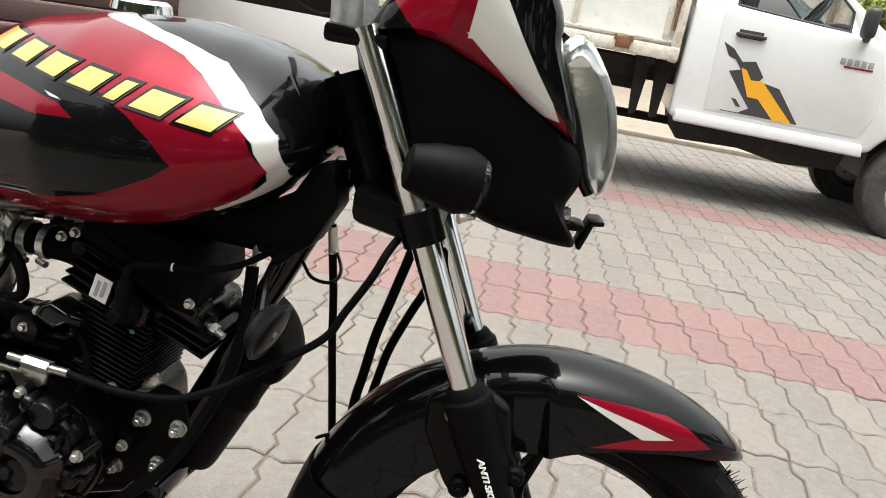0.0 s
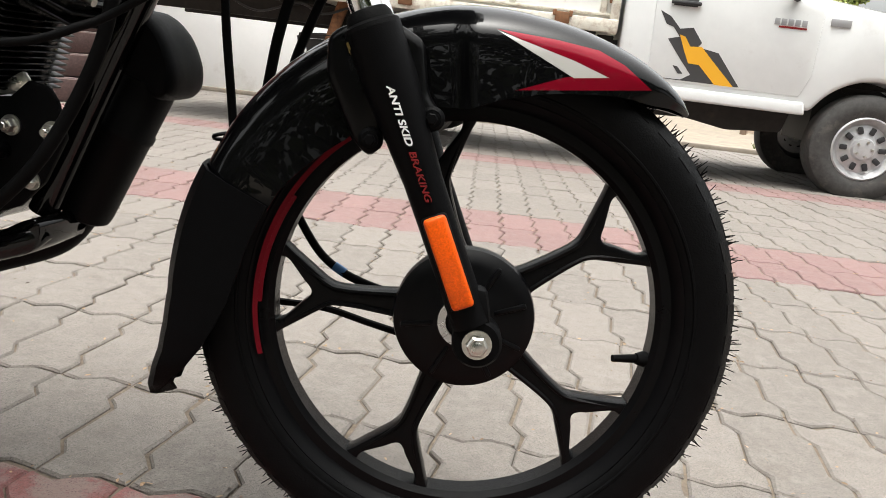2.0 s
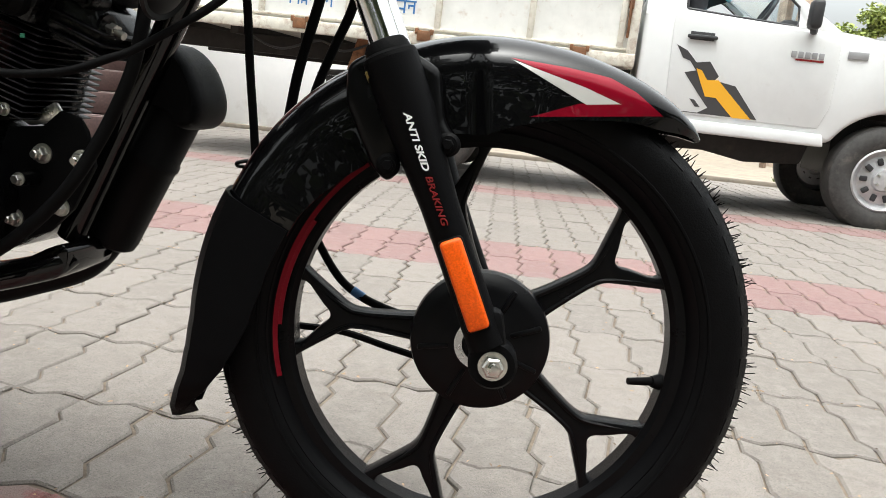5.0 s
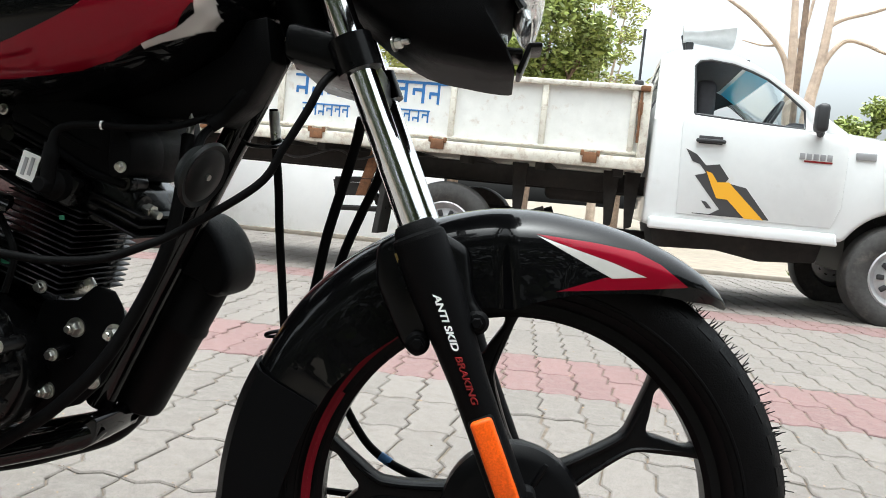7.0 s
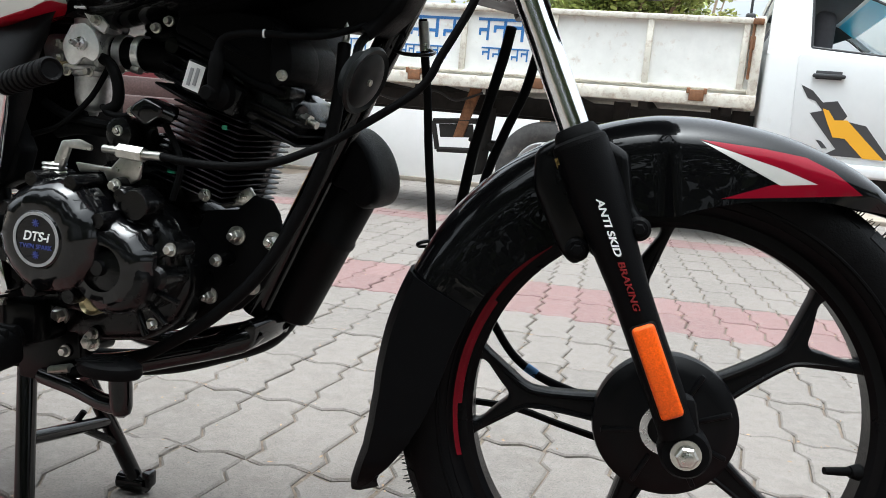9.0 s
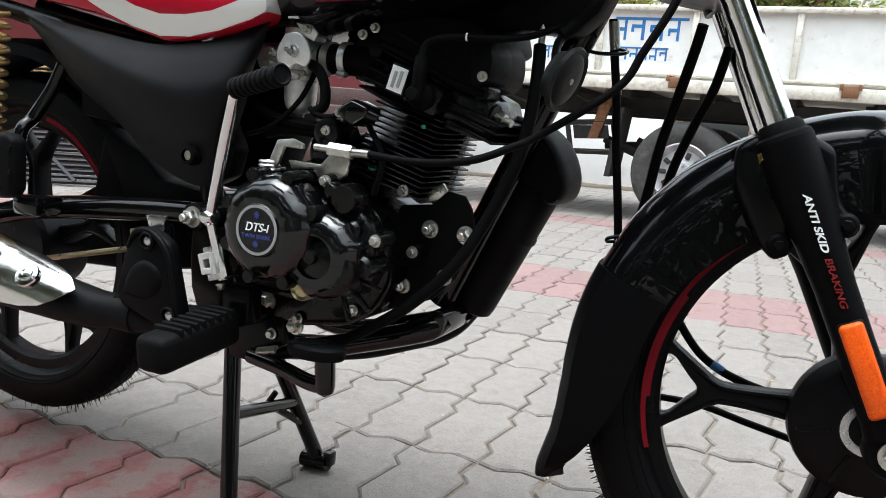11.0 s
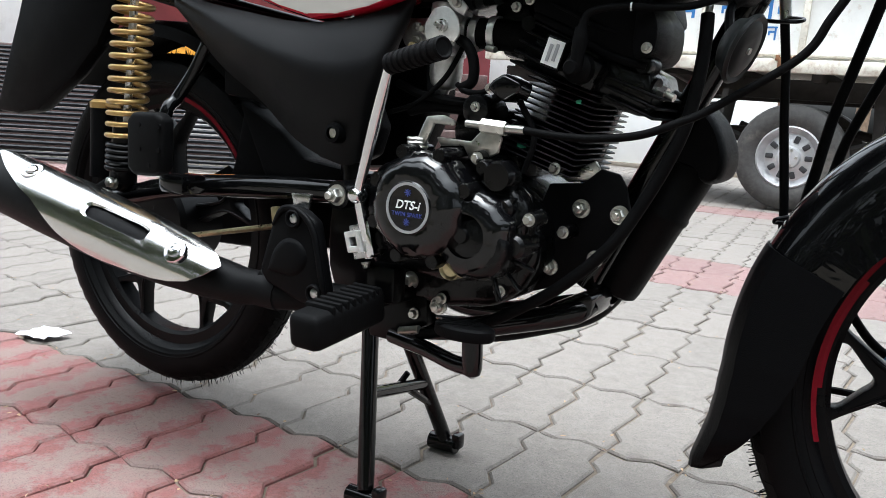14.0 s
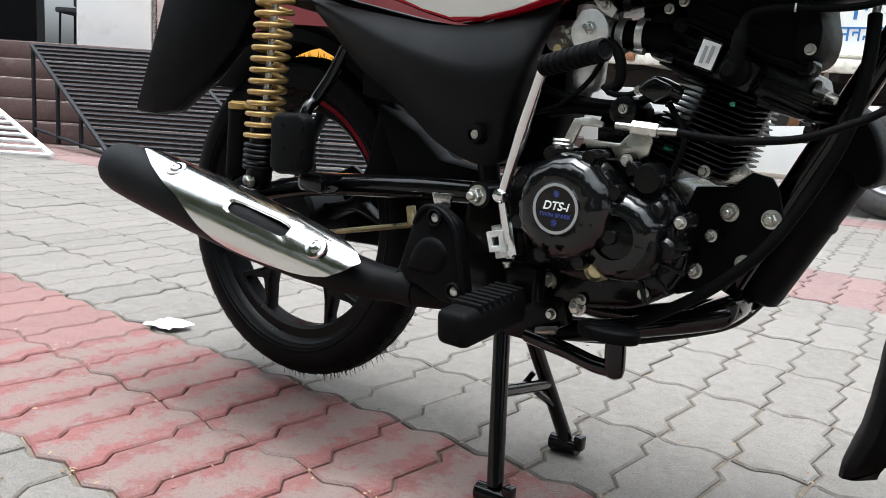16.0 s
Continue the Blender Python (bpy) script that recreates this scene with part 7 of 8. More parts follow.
peg = part("foot_peg", moved(box(0, 0, 0.0, 0.046, 0.044, pd.length, 0.010, 3), peg_m), M["rubber"], bike, "ribbed black rubber footrest")
for k in range(8):
    part("rib", moved(box(0, 0.019, pd.length / 2 - 0.012 - 0.0125 * k, 0.044, 0.016, 0.0075, 0.003), peg_m), M["rubber"], peg)
part("peg_bracket", joined(tube([pg[1], (-0.73, -0.09, 0.33)], 0.014, 12, False), box(-0.745, -0.165, 0.345, 0.05, 0.03, 0.05, 0.008)), M["enamel_black"], bike)
for x, z in [(-0.686, 0.318), (-0.732, 0.344)]:
    part("bolt", bolt(x, -0.125, z, 0.009, 0.009, (0, -1, 0), 0.004), M["zinc"], bike, "zinc hexagon bolt")
part("foot_plate", plate([(-0.804, 0.326), (-0.706, 0.329), (-0.702, 0.288), (-0.760, 0.254), (-0.798, 0.254)], -0.125, -0.10, 0.005), M["enamel_black"], bike)
bp = [(-0.610, -0.168, 0.306), (-0.607, -0.168, 0.262)]
pedal = part("brake_pedal", tube([(-0.754, -0.130, 0.265), (-0.689, -0.145, 0.263), (-0.640, -0.160, 0.260), (-0.609, -0.168, 0.262)], 0.0105, 14), M["gloss_black"], bike, "gloss black brake pedal")
pt, pb = Vector(bp[0]), Vector(bp[1])
part("pedal_toe", joined(tube([tuple(pt), tuple(pt.lerp(pb, 0.6)), tuple(pt.lerp(pb, 1.0)), tuple(pt.lerp(pb, 1.18)), tuple(pt.lerp(pb, 1.27))], [0.0130, 0.0130, 0.0125, 0.010, 0.004], 18, False)), M["gloss_black"], pedal)
part("pedal_pad", moved(joined(lathe([(0, 0.008), (0.026, 0.008), (0.0295, 0.005), (0.030, -0.004), (0.028, -0.008), (0, -0.008)], 28), *[moved(box(0, 0, 0.0085, 0.034, 0.0035, 0.003, 0.001), pose(-0.008 + 0.0 * k, -0.015 + 0.010 * k, 0, 0, 0, 35)) for k in range(4)]), Matrix.Translation((pt.x - 0.006, -0.178, pt.z + 0.004)) @ Matrix.Diagonal((1.35, 0.8, 1, 1))), M["rubber"], pedal)
sn = [(-0.789, -0.125, 0.029), (-0.827, -0.080, 0.254)]
sf = [(-0.802, 0.115, 0.018), (-0.852, 0.060, 0.194)]
stand = part("centre_stand", tube([sn[0], sn[1]], 0.0125, 16, False), M["gloss_black"], bike, "gloss black centre stand")
part("stand_leg", tube([sf[0], sf[1]], 0.0125, 16, False), M["gloss_black"], stand)
def mixp(a, b, t):
    return tuple(Vector(a).lerp(Vector(b), t))
part("cross_bar", tube([mixp(sn[0], sn[1], 0.58), mixp(sf[0], sf[1], 0.58)], 0.010, 12, False), M["gloss_black"], stand)
part("gusset", tube([mixp(sf[0], sf[1], 0.36), mixp(mixp(sn[0], sn[1], 0.58), mixp(sf[0], sf[1], 0.58), 0.62)], 0.006, 8, False), M["gloss_black"], stand)
for p in (sn[0], sf[0]):
    part("foot", joined(tube([(p[0] - 0.028, p[1], 0.013), (p[0] + 0.022, p[1], 0.015)], 0.0145, 14, False), box(p[0] + 0.024, p[1], 0.024, 0.016, 0.02, 0.026, 0.004)), M["gloss_black"], stand)
part("pivot_tube", tube([(sn[1][0], -0.075, sn[1][2]), (sn[1][0], 0.075, sn[1][2])], 0.013, 14, False), M["enamel_black"], stand)
part("stand_spring", tube([(-0.830, 0.030, 0.153), (-0.847, 0.020, 0.123)], 0.005, 8, False), M["enamel_black"], stand)

part("chain_case", plate([(-1.729, 0.351), (-1.309, 0.408), (-1.033, 0.429), (-1.005, 0.359), (-1.053, 0.311), (-1.231, 0.285), (-1.453, 0.275), (-1.691, 0.286)], 0.10, 0.135, 0.012), M["satin_black"], bike, "matt black chain case")

# --- rear end ---
R_R, W_R, R_SP, RIM_R = 0.300, 0.088, 18, 0.205
RHUB = Vector((-1.340, 0.0, 0.335))
WR = Matrix.Translation(RHUB) @ TO_SIDE
def rpart(name, bm, material, parent, label="", **k):
    return part(name, moved(bm, WR), material, parent, label, **k)
t_bm, r_bm = wheel_bits(R_R, W_R, RIM_R)
rear_wheel = rpart("rear_wheel", r_bm, M["alloy_black"], bike, "black five-spoke alloy wheel")
for k in range(5):
    rpart("spoke", joined(*spoke(R_SP + 72 * k, 0.06, 0.150, RIM_R + 0.004, 13)), M["alloy_black"], rear_wheel)
r_tyre = rpart("tyre", t_bm, M["tyre"], rear_wheel, "new black tyre with block tread")
rpart("tread", tread(R_R, W_R, 56), M["tyre"], r_tyre)["kind"] = "stuff"
rpart("whiskers", whiskers(R_R, W_R, 600, 9), M["rubber"], rear_wheel, flat=True)["kind"] = "stuff"
rpart("hub", lathe([(0, 0.05), (0.070, 0.05), (0.078, 0.042), (0.078, -0.04), (0.05, -0.055), (0, -0.055)], 48), M["alloy_black"], rear_wheel)
rpart("rim_stripe", lathe([(0.226, 0.0335), (0.2335, 0.0338), (0.2335, 0.0330), (0.226, 0.0325)], 30, True, 20, 75), M["rim_red"], rear_wheel, "dark red rim stripe")
for sy in (-1, 1):
    swing = part("swing_arm", tube([(-0.83, 0.105 * sy, 0.447), (-1.00, 0.11 * sy, 0.438), (-1.20, 0.115 * sy, 0.418), (-1.38, 0.12 * sy, 0.375)], [0.017, 0.018, 0.018, 0.016], 16), M["gloss_black"], bike)
    part("axle_plate", plate([(-1.44, 0.36), (-1.42, 0.33), (-1.33, 0.34), (-1.30, 0.42), (-1.33, 0.435), (-1.40, 0.40)], 0.122 * sy - 0.006, 0.122 * sy + 0.006, 0.003), M["enamel_black"], swing)
px_, pz_ = [(-0.829, 0.449)][0]
part("pivot_nut", bolt(px_, -0.165, pz_, 0.0105, 0.012, (0, -1, 0), 0.010), M["zinc"], bike, "zinc swing-arm pivot nut")
part("frame_plate", plate(rounded([(-0.900, 0.432), (-0.870, 0.455), (-0.800, 0.460), (-0.778, 0.420), (-0.772, 0.350), (-0.785, 0.300), (-0.820, 0.288), (-0.890, 0.300), (-0.905, 0.370)], 2), -0.088, -0.078, 0.003), M["enamel_black"], bike)
part("pivot_boss", tube([(px_, -0.165, pz_), (px_, -0.09, pz_)], 0.019, 18, False), M["enamel_black"], bike)
# gold coil spring over the damper
s_top, s_bot = [(-1.285, -0.130, 0.725), (-1.318, -0.130, 0.415)]
sv, bv = Vector(s_top), Vector(s_bot)
shock = part("shock_absorber", joined(tube([s_bot, tuple(bv.lerp(sv, 0.30))], 0.022, 20, False), tube([tuple(bv.lerp(sv, 0.28)), s_top], 0.006, 12, False), moved(lathe([(0, 0.012), (0.015, 0.012), (0.017, 0.008), (0.017, -0.012), (0, -0.012)], 20), Matrix.Translation(s_bot) @ TO_SIDE)), M["enamel_black"], bike, "rear shock with gold spring")
fm = frame_of(sv - bv)
L_s = (sv - bv).length
helix = []
turns, r_h = 13.6, 0.0290
for k in range(int(turns * 18) + 1):
    a = 2 * math.pi * k / 18
    helix.append(tuple(Matrix.Translation(bv) @ fm @ Vector((r_h * math.cos(a), r_h * math.sin(a), L_s * (0.22 + 0.80 * k / (turns * 18))))))
part("spring", tube(helix, 0.0046, 10, False), M["gold"], shock, "gold coil spring")
helix = [tuple(Matrix.Translation(bv) @ fm @ Vector((0.0265 * math.cos(2 * math.pi * k / 18), 0.0265 * math.sin(2 * math.pi * k / 18), L_s * (0.06 + 0.15 * k / 90)))) for k in range(91)]
part("lower_spring", tube(helix, 0.0048, 8, False), M["enamel_black"], shock)
part("damper_rod", tube([tuple(bv.lerp(sv, 0.3)), s_top], 0.0065, 14, False), M["steel"], shock)
part("lower_bolt", bolt(s_bot[0], -0.148, s_bot[2], 0.009, 0.010, (0, -1, 0), 0.004), M["zinc"], shock, "zinc bolt")
gx, gz = [(-1.411, 0.545)][0]
part("gas_canister", joined(tube([(gx + 0.01, -0.11, gz - 0.13), (gx + 0.015, -0.11, gz - 0.012)], 0.021, 20, False)), M["plastic_black"], shock)
part("canister_cap", joined(moved(lathe([(0, 0.008), (0.016, 0.008), (0.022, 0.004), (0.022, -0.006), (0, -0.006)], 24), Matrix.Translation((gx + 0.015, -0.11, gz - 0.006))), box(gx + 0.05, -0.112, gz - 0.006, 0.05, 0.018, 0.010, 0.004)), M["gold"], shock)
# passenger footrest folded up on its stay
part("passenger_peg", plate([(-1.188, 0.525), (-1.175, 0.537), (-1.125, 0.539), (-1.109, 0.530), (-1.111, 0.456), (-1.125, 0.446), (-1.173, 0.443), (-1.188, 0.452)], -0.222, -0.195, 0.008, 3), M["rubber"], bike, "folded black rubber passenger footrest")
for x, z in [(-1.157, 0.519), (-1.114, 0.519), (-1.156, 0.484), (-1.115, 0.485), (-1.136, 0.461)]:
    part("dimple", disc_at([(0, 0.001), (0.0035, 0.001), (0.0035, -0.002), (0, -0.002)], x, -0.2222, z, 12), M["satin_black"], bike)
part("peg_stay", joined(tube([(-1.131, -0.120, 0.642), (-1.152, -0.125, 0.602), (-1.172, -0.140, 0.561), (-1.175, -0.160, 0.534), (-1.173, -0.170, 0.449)], 0.010, 12), box(-1.13, -0.165, 0.433, 0.055, 0.05, 0.03, 0.008)), M["gloss_black"], bike)
part("brake_rod", tube([(-1.331, -0.120, 0.306), (-1.129, -0.120, 0.351), (-0.971, -0.120, 0.385)], 0.0045, 8), M["brass_zinc"], bike)
part("brake_arm", plate([(-0.983, 0.412), (-0.969, 0.415), (-0.963, 0.386), (-0.978, 0.383)], -0.13, -0.122, 0.002), M["brass_zinc"], bike)
# silencer with chrome shield
m_a, m_b = [(-1.587, -0.215, 0.408), (-1.010, -0.190, 0.303)]
ma, mb = Vector(m_a), Vector(m_b)
def along(t):
    return tuple(ma.lerp(mb, t))
tail_pipe = [(-0.978, -0.185, 0.303), (-0.945, -0.182, 0.305), (-0.911, -0.178, 0.303), (-0.861, -0.165, 0.305), (-0.830, -0.140, 0.301)]
silencer = part("silencer", tube([along(-0.055), along(-0.045), along(0.0), along(0.10), along(0.35), along(0.62), along(0.80), along(0.95)] + tail_pipe, [0.030, 0.043, 0.048, 0.050, 0.0515, 0.050, 0.043, 0.032, 0.027, 0.024, 0.023, 0.022, 0.022], 32, False), M["exhaust_black"], bike, "matt black silencer")
part("clamp_ring", tube(tail_pipe[1:3], 0.0255, 24, False), M["exhaust_black"], silencer)
ax = (mb - ma).normalized()
side = Vector((0, -1, 0)); side = (side - ax * side.dot(ax)).normalized()
upv = side.cross(ax) * -1
if upv.z < 0:
    upv = -upv
def shield_pt(t, ang, r):
    c = ma.lerp(mb, t)
    return tuple(c + r * (math.cos(radians(ang)) * side + math.sin(radians(ang)) * upv))
ST = [0.105, 0.13, 0.20, 0.30, 0.36, 0.42, 0.48, 0.54, 0.60, 0.66, 0.78, 0.84, 0.90, 0.96, 1.00, 1.03]
S_HI = [82, 94, 104, 110, 111, 110, 107, 104, 98, 92, 86, 85, 82, 74, 64, 50]
S_LO = [78, 70, 50, 28, 20, 4, -14, -25, -29, -28, -20, -17, -10, 3, 22, 46]
SLOT0, SLOT1 = 0.50, 0.84
def shield_grid(t):
    """Angles of the four break lines of the shield at a station."""
    lo, hi = interp(t, ST, S_LO), interp(t, ST, S_HI)
    k = interp(t, [0.105, SLOT0, SLOT1, 1.03], [0, 1, 1, 0])
    return lo, (lo + (hi - lo) * 0.35) * (1 - k) + 18 * k, (lo + (hi - lo) * 0.75) * (1 - k) + 68 * k, hi
def shield_r(t):
    return 0.0575 - 0.010 * max(0, (t - 0.78) / 0.32)
bits = []
NA = 8
for t0, t1, n in ((0.105, SLOT0, 26), (SLOT0, SLOT1, 16), (SLOT1, 1.03, 16)):
    for b in range(3):
        if t0 == SLOT0 and b == 1:
            continue
        rows = []
        for k in range(n + 1):
            t = t0 + (t1 - t0) * k / n
            g = shield_grid(t)
            rows.append([shield_pt(t, g[b] + (g[b + 1] - g[b]) * q / NA, shield_r(t)) for q in range(NA + 1)])
        bits.append(loft(rows, False, False))
# the field round the slot: rings from its border in to a rounded slot
border = [(SLOT0 + (SLOT1 - SLOT0) * k / 16, 18) for k in range(16)] + [(SLOT1, 18 + 50 * k / NA) for k in range(NA)] + [(SLOT1 - (SLOT1 - SLOT0) * k / 16, 68) for k in range(16)] + [(SLOT0, 68 - 50 * k / NA) for k in range(NA)]
slot = []
for t, a in border:
    u, v = (t - 0.67) / 0.17, (a - 43) / 25
    d = (abs(u) ** 5 + abs(v) ** 5) ** 0.2
    u, v = u / d, v / d
    slot.append((0.672 + 0.112 * u, 43 + 12.0 * v))
rows = [[shield_pt(t + (s_t - t) * f, a + (s_a - a) * f, shield_r(t) - dip) for (t, a), (s_t, s_a) in zip(border, slot)] for f, dip in ((0, 0), (0.5, 0), (0.86, 0), (1.0, 0.004))]
bits.append(loft(rows, True, False))
sh = joined(*bits)
bmesh.ops.remove_doubles(sh, verts=sh.verts[:], dist=0.0004)
heat = part("heat_shield", thick(sh, 0.002), M["shield_chrome"], silencer, "chromed heat shield with a long slot")
for t, a in ((0.29, 64), (0.90, 38)):
    c = Vector(shield_pt(t, a, 0.058)); dr = (c - ma.lerp(mb, t)).normalized()
    part("screw", moved(joined(lathe([(0, 0.006), (0.007, 0.006), (0.010, 0.004), (0.0105, 0.001), (0.017, 0.0005), (0.018, -0.002), (0, -0.002)], 28), lathe([(0.0025, 0.0062), (0.004, 0.0072), (0.0055, 0.0062)], 6)), Matrix.Translation(c) @ frame_of(dr)), M["chrome"], heat, "chromed domed screw")
hanger = part("hanger", plate([(-0.897, 0.427), (-0.881, 0.434), (-0.856, 0.427), (-0.835, 0.415), (-0.811, 0.319), (-0.831, 0.302), (-0.855, 0.303), (-0.917, 0.321), (-0.931, 0.337), (-0.909, 0.409)], -0.205, -0.180, 0.010, 3), M["satin_black"], bike, "matt black silencer hanger")
part("rim", tube([(-0.905, -0.2035, 0.403), (-0.890, -0.2045, 0.425), (-0.868, -0.2045, 0.429), (-0.845, -0.2050, 0.417), (-0.833, -0.2050, 0.400), (-0.826, -0.2050, 0.376), (-0.818, -0.2050, 0.343), (-0.813, -0.2040, 0.322)], [0.003, 0.0045, 0.0045, 0.0045, 0.0045, 0.0045, 0.0045, 0.003], 10), M["satin_black"], hanger)
part("dimple", pillow(rounded([(-0.912, 0.340), (-0.900, 0.372), (-0.880, 0.388), (-0.858, 0.386), (-0.844, 0.370), (-0.850, 0.350), (-0.872, 0.338)], 3), [-0.2110, -0.2100, -0.2075, -0.2030], [0.55, 0.78, 0.95, 1.06], -0.878, 0.362), M["satin_black"], hanger)
for x, z in [(-0.868, 0.416), (-0.829, 0.322)]:
    cup = part("bolt_cup", disc_at([(0.0085, 0.2048), (0.0085, 0.2090), (0.0105, 0.2100), (0.0125, 0.2085), (0.0130, 0.2040)], x, 0, z, 28), M["satin_black"], hanger)
    part("bolt", disc_at([(0, 0.2080), (0.0045, 0.2080), (0.0062, 0.2070), (0.0070, 0.2045), (0, 0.2045)], x, 0, z, 16), M["steel"], cup)
part("tab", plate([(-0.892, 0.446), (-0.858, 0.448), (-0.862, 0.424), (-0.884, 0.424)], -0.186, -0.180, 0.001), M["steel"], hanger, "bare steel tab")
# side panel, tail and inner guards
top_e = [(-1.209, -0.125, 0.720), (-1.113, -0.135, 0.702), (-1.029, -0.140, 0.688), (-0.919, -0.143, 0.673), (-0.823, -0.140, 0.681), (-0.770, -0.130, 0.699), (-0.744, -0.115, 0.720)]
ridge = [(-1.195, -0.128, 0.709), (-1.065, -0.155, 0.662), (-0.955, -0.168, 0.627), (-0.859, -0.170, 0.606), (-0.799, -0.165, 0.608), (-0.776, -0.150, 0.629), (-0.759, -0.120, 0.679)]
bot_e = [(-1.184, -0.120, 0.685), (-1.095, -0.128, 0.615), (-1.007, -0.130, 0.565), (-0.930, -0.132, 0.511), (-0.847, -0.132, 0.486), (-0.817, -0.125, 0.509), (-0.791, -0.112, 0.602)]
mid_a = [tuple(Vector(a).lerp(Vector(b), 0.50) + Vector((0, -0.004, 0))) for a, b in zip(top_e, ridge)]
mid_b = [tuple(Vector(a).lerp(Vector(b), 0.45) + Vector((0, -0.006, 0))) for a, b in zip(ridge, bot_e)]
across = [smooth_path(list(col), 4) for col in zip(*[[tuple(p) for p in smooth_path(line, 6)] for line in (top_e, mid_a, ridge, mid_b, bot_e)])]
bm = loft([[tuple(col[k]) for col in across] for k in range(len(across[0]))], False, False)
part("side_panel", thick(bm, 0.004), M["panel_plastic"], bike, "matt black plastic side panel")
part("lower_panel", plate([(-1.092, 0.570), (-1.022, 0.562), (-0.932, 0.515), (-0.839, 0.488), (-0.810, 0.502), (-0.798, 0.541), (-0.835, 0.613), (-0.979, 0.632), (-1.093, 0.645)], -0.122, -0.09, 0.006), M["plastic_black"], bike, "matt black plastic side panel")
bx, bz = [(-0.847, 0.529)][0]
part("panel_bolt", joined(disc_at([(0.008, 0.162), (0.0125, 0.161), (0.014, 0.155), (0.014, 0.14), (0.008, 0.14)], bx, 0, bz, 28)), M["satin_black"], bike)
part("panel_bolt", disc_at([(0, 0.159), (0.0065, 0.159), (0.008, 0.156), (0.008, 0.14), (0, 0.14)], bx, 0, bz, 6), M["zinc"], bike)
tail_red = [(-1.182, 0.738), (-1.028, 0.712), (-0.953, 0.689), (-0.901, 0.676), (-0.837, 0.682), (-0.770, 0.698), (-0.732, 0.715), (-0.734, 0.743), (-1.185, 0.789)]
part("tail_panel", plate(tail_red, -0.150, -0.09, 0.008), paint("tail_paint", (0.30, 0.006, 0.018), [(SILVER, 0.4, strip(rounder([(-1.100, 0.757), (-1.073, 0.743), (-0.984, 0.704), (-0.891, 0.682), (-0.787, 0.697), (-0.711, 0.726)], 8), rounder([(-1.080, 0.770), (-1.040, 0.756), (-0.943, 0.719), (-0.882, 0.711), (-0.807, 0.719), (-0.735, 0.746)], 8)))], GLOSS), bike, "red tail panel with a silver band")
part("seat", plate([(-1.62, 0.80), (-1.55, 0.87), (-1.20, 0.86), (-0.95, 0.82), (-0.82, 0.84), (-0.80, 0.80), (-1.0, 0.76), (-1.5, 0.78)], -0.12, 0.12, 0.03, 3), M["rubber"], bike)
part("inner_guard", plate([(-1.139, 0.421), (-1.117, 0.461), (-1.096, 0.555), (-1.075, 0.570), (-1.037, 0.523), (-1.012, 0.436)], -0.075, -0.045, 0.006), M["plastic_black"], bike)
part("inner_guard", plate([(-1.087, 0.564), (-1.003, 0.525), (-0.955, 0.486), (-0.871, 0.477), (-0.858, 0.445), (-1.018, 0.435)], -0.10, -0.05, 0.008), M["plastic_black"], bike)
# rear mudguard and tail flap
secs = []
for t in np.arange(18, 141, 6):
    c, s = math.cos(radians(t)), math.sin(radians(t))
    secs.append([(RHUB.x + r * c, y, RHUB.z + r * s) for r, y in ((0.325, -0.07), (0.345, -0.066), (0.353, -0.04), (0.356, 0), (0.353, 0.04), (0.345, 0.066), (0.325, 0.07))])
part("rear_mudguard", thick(loft(secs, False, False), 0.003), M["plastic_black"], bike)
part("tail_flap", plate([(-1.779, 0.508), (-1.701, 0.505), (-1.633, 0.515), (-1.517, 0.586), (-1.452, 0.640), (-1.399, 0.711), (-1.394, 0.770), (-1.647, 0.800), (-1.693, 0.693), (-1.732, 0.613)], -0.085, -0.050, 0.012, 2), M["plastic_black"], bike, "matt black tail mudguard")


# ---- zigzag pavers: the nearest as pieces of their own, the rest joined ----
ROW_Y = ([-3.485 + 0.30 * k for k in range(10)] + [-0.485, -0.235, 0.012, 0.302, 0.605, 0.907, 1.213, 1.52, 1.828, 2.14, 2.46, 2.78, 3.10, 3.42, 3.74, 4.06, 4.37, 4.59, 4.81]
         + [5.12 + 0.32 * k for k in range(11)])


def zig(t):
    return interp(t, [0, 0.18, 0.30, 0.70, 0.80, 1.0], [0, 0.010, -0.010, 0.011, -0.009, 0.0])


def wave(t):
    return interp(t, [0, 0.33, 0.65, 1.0], [0.0, -0.012, 0.010, 0.0])


def paver_verts(depth, seed, h=0.010):
    """Rings of one zigzag block of a row's depth, its edges a little chipped."""
    rgv = random.Random(seed)
    g, b = 0.0022, 0.0034
    ts = [0, 0.09, 0.18, 0.24, 0.30, 0.5, 0.70, 0.75, 0.80, 0.90, 1.0]
    us = [0.16, 0.33, 0.49, 0.65, 0.83]
    sh = SHEAR * depth
    base = [(zig(t) + sh * t, t * depth, 1, 0) for t in ts] + [(sh + u * PX, depth + wave(u), 0, -1) for u in us]
    base += [(PX + zig(t) + sh * t, t * depth, -1, 0) for t in reversed(ts)] + [(u * PX, wave(u), 0, 1) for u in reversed(us)]
    n = len(ts)
    m = len(us)
    out = [[], [], []]
    for k, (x, y, nx, ny) in enumerate(base):
        if k in (0, 2 * n + m - 1):
            ny = 1
        if k in (n - 1, n + m):
            ny = -1
        chip = rgv.uniform(0, 0.0022) + (0.003 if rgv.random() < 0.07 else 0)
        for r, (ins, z) in enumerate(((g, -h), (g + chip * 0.5, -b), (g + b + chip, 0.0))):
            out[r].append((x + nx * ins, y + ny * ins, z))
    return out


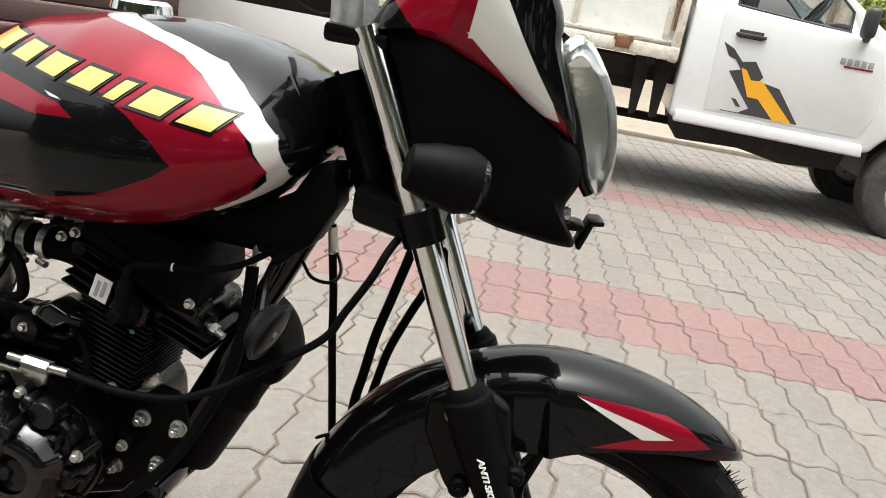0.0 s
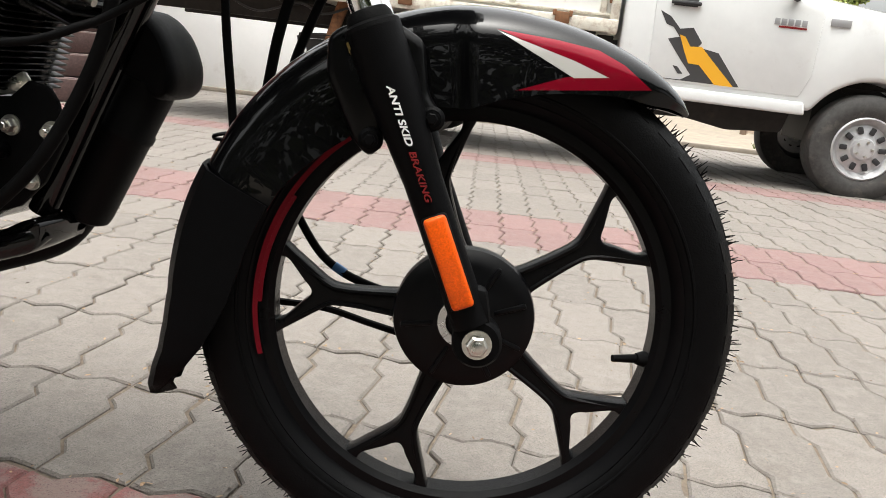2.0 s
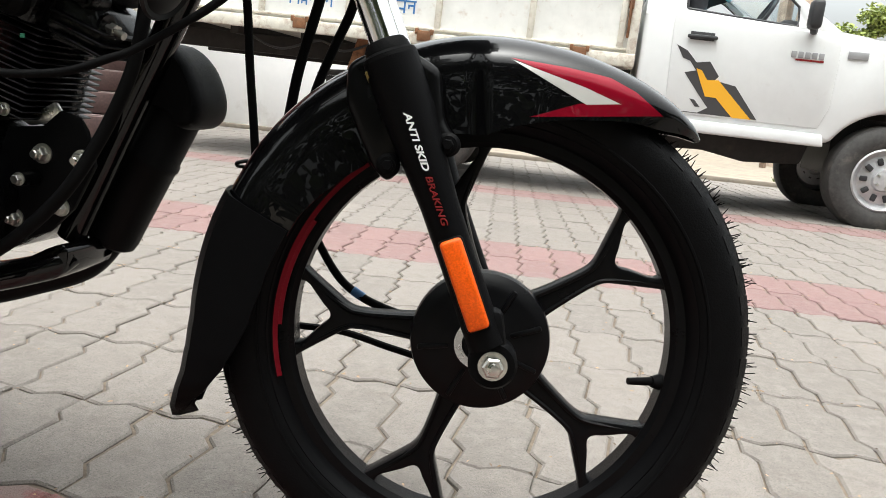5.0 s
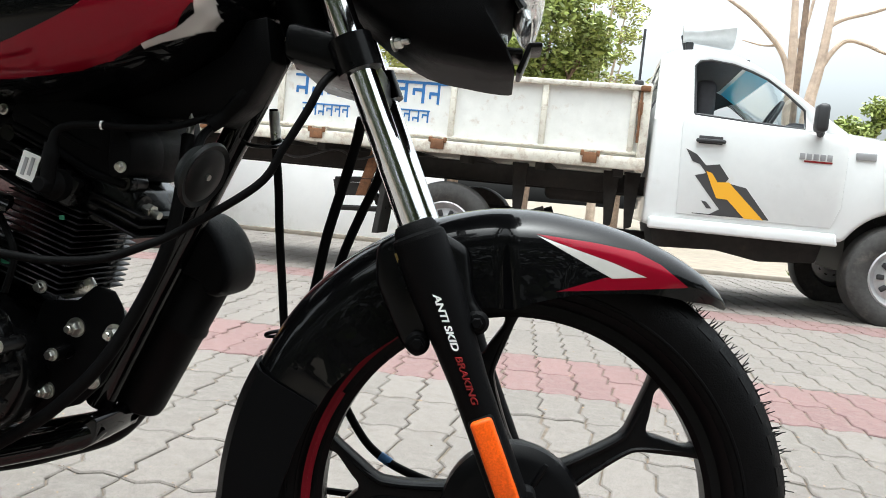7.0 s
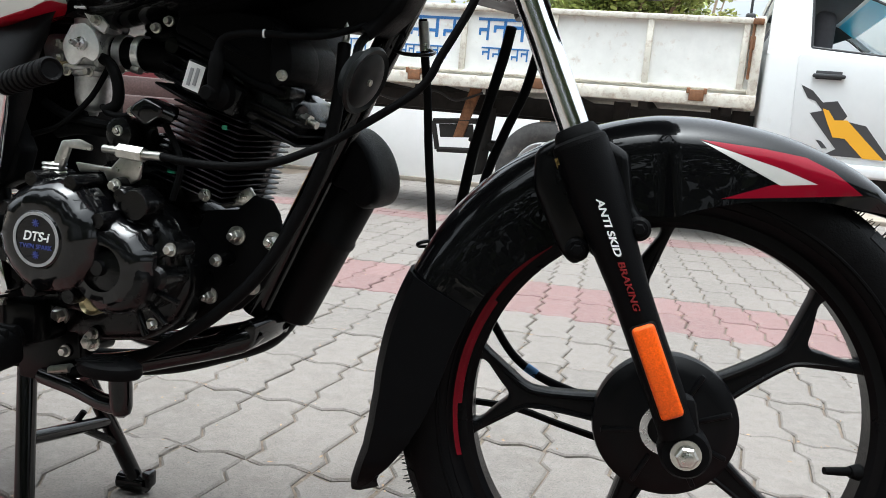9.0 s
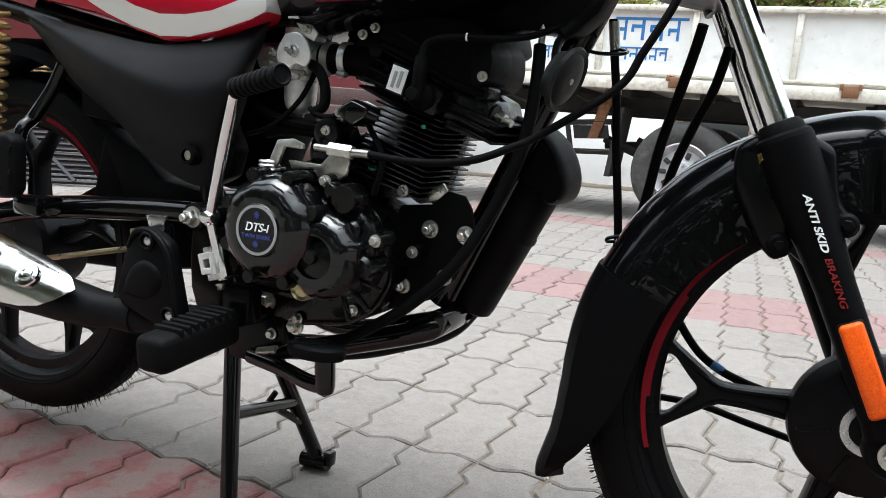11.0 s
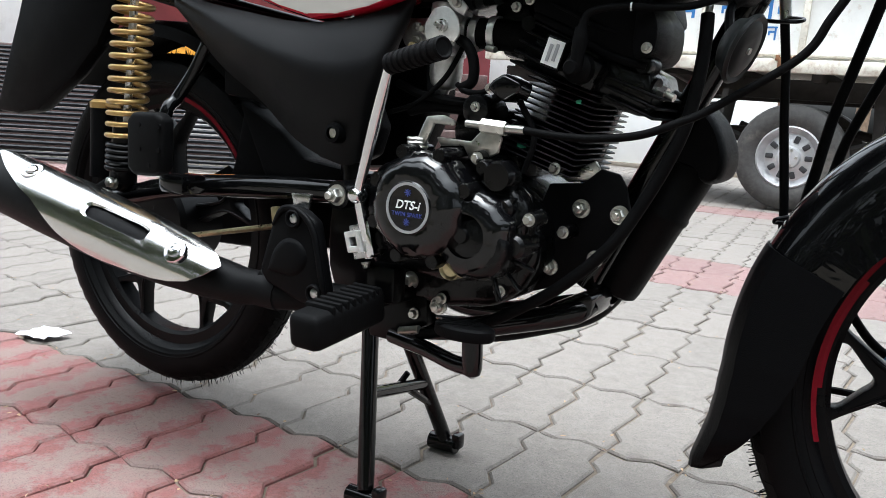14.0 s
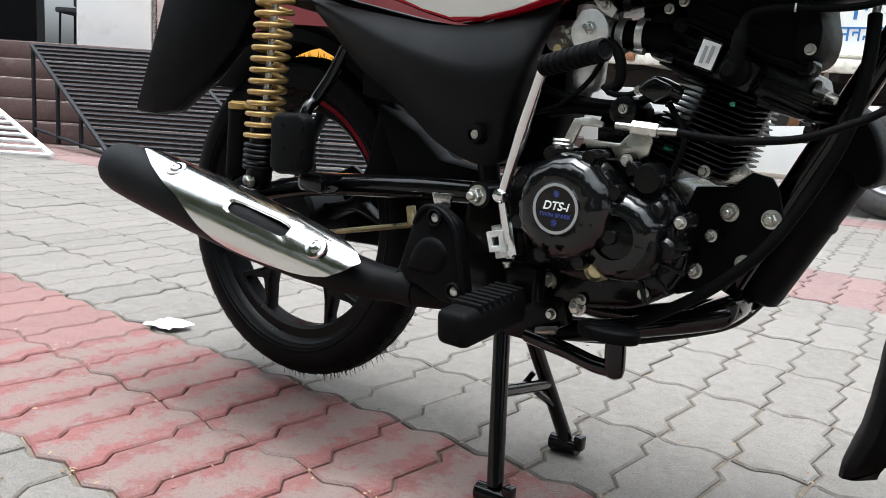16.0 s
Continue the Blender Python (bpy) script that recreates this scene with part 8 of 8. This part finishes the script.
def paver_faces(n):
    f = []
    for r in (0, 1):
        for k in range(n):
            f.append((r * n + k, r * n + (k + 1) % n, (r + 1) * n + (k + 1) % n, (r + 1) * n + k))
    f.append(tuple(2 * n + k for k in range(n)))
    return f


n_ring = len(paver_verts(0.3, 0)[0])
p_faces = paver_faces(n_ring)
block_verts = {}


def block(j, v):
    """Points of variant v of the blocks in row j."""
    if (j, v) not in block_verts:
        block_verts[(j, v)] = [p for r in paver_verts(ROW_Y[j + 1] - ROW_Y[j], 10 * j + v) for p in r]
    return block_verts[(j, v)]


meshes = {}


def block_mesh(j, v, key):
    if (j, v, key) not in meshes:
        me = bpy.data.meshes.new("paver")
        me.from_pydata(block(j, v), [], p_faces)
        me.materials.append(M[key])
        meshes[(j, v, key)] = me
    return meshes[(j, v, key)]


rg = random.Random(8)
far = {"paver_grey_far": ([], []), "paver_red_far": ([], []), "paver_dull_far": ([], [])}
count = 0
for j in range(len(ROW_Y) - 1):
    y0, y1 = ROW_Y[j], ROW_Y[j + 1]
    mid = (y0 + y1) / 2
    red = (-0.49 <= y0 < 0.0) or (1.82 <= y0 < 2.4) or (4.3 <= y0 < 4.7)
    shift = -0.69 + SHEAR * (y0 - 0.012) + 0.003 * math.sin(j * 2.1)
    i0, i1 = int((PAVE_X0 - shift) / PX) + 1, int((PAVE_X1 - shift) / PX) - 1
    for i in range(i0, i1):
        x = i * PX + shift
        if x < -4.5 and mid > 4.6 + 0.75 * (x + 4.5):
            continue
        dz, tx, ty = rg.uniform(-0.0022, 0.0012), rg.uniform(-0.5, 0.5), rg.uniform(-0.35, 0.35)
        rot = rg.uniform(-0.6, 0.6)
        near = -1.95 < x < 0.80 and -0.49 < y0 < 0.90 and count < 300
        if near:
            ob = new("paver", block_mesh(j, i % 3, "paver_red" if red else "paver_grey"))
            ob.matrix_world = pose(x, y0, 0.0 + dz, tx * 0.8, ty, rot)
            ob.parent = pavement
            count += 1
        else:
            vl, fl = far[("paver_red_far" if y0 < 0.0 else "paver_dull_far") if red else "paver_grey_far"]
            base = len(vl)
            mm = pose(x, y0, dz, tx * 0.8, ty, rot)
            vl.extend(tuple(mm @ Vector(p)) for p in block(j, i % 3))
            fl.extend(tuple(base + k for k in f) for f in p_faces)
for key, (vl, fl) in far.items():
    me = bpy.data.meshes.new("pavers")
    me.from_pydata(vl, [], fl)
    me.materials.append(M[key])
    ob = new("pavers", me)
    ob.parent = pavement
    tagged(ob, "further rows of " + ("red" if "red" in key else "dull red" if "dull" in key else "grey") + " zigzag pavers", kind="stuff")

# bits of dry leaf, straw and grit caught in the joints
rg = random.Random(21)
bm = bmesh.new()
for _ in range(2400):
    x, j = rg.uniform(-2.6, 1.6), rg.randrange(9, 21)
    y = ROW_Y[j] + (rg.gauss(0, 0.008) if rg.random() < 0.5 else rg.uniform(0, 0.28))
    if rg.random() < 0.6:
        x = round((x + 0.69) / PX) * PX - 0.69 + SHEAR * (y - 0.012) + rg.gauss(0, 0.009)
    a, ln, wd = rg.uniform(0, 6.28), rg.uniform(0.0015, 0.006), rg.uniform(0.0008, 0.0022)
    u, v = Vector((math.cos(a), math.sin(a), 0)) * ln, Vector((-math.sin(a), math.cos(a), 0)) * wd
    c = Vector((x, y, 0.0015))
    lift = Vector((0, 0, rg.uniform(0.0005, 0.002)))
    ring = [bm.verts.new(c + q) for q in (-u, -0.3 * u + v + lift, u * 0.6 + v * 0.7 + lift, u, 0.4 * u - v, -0.5 * u - v)]
    bm.faces.new(ring)
litter = part("litter", bm, M["litter"], None, flat=True)
tagged(litter, "dry leaf bits and grit scattered on the pavers", "litter", kind="stuff")
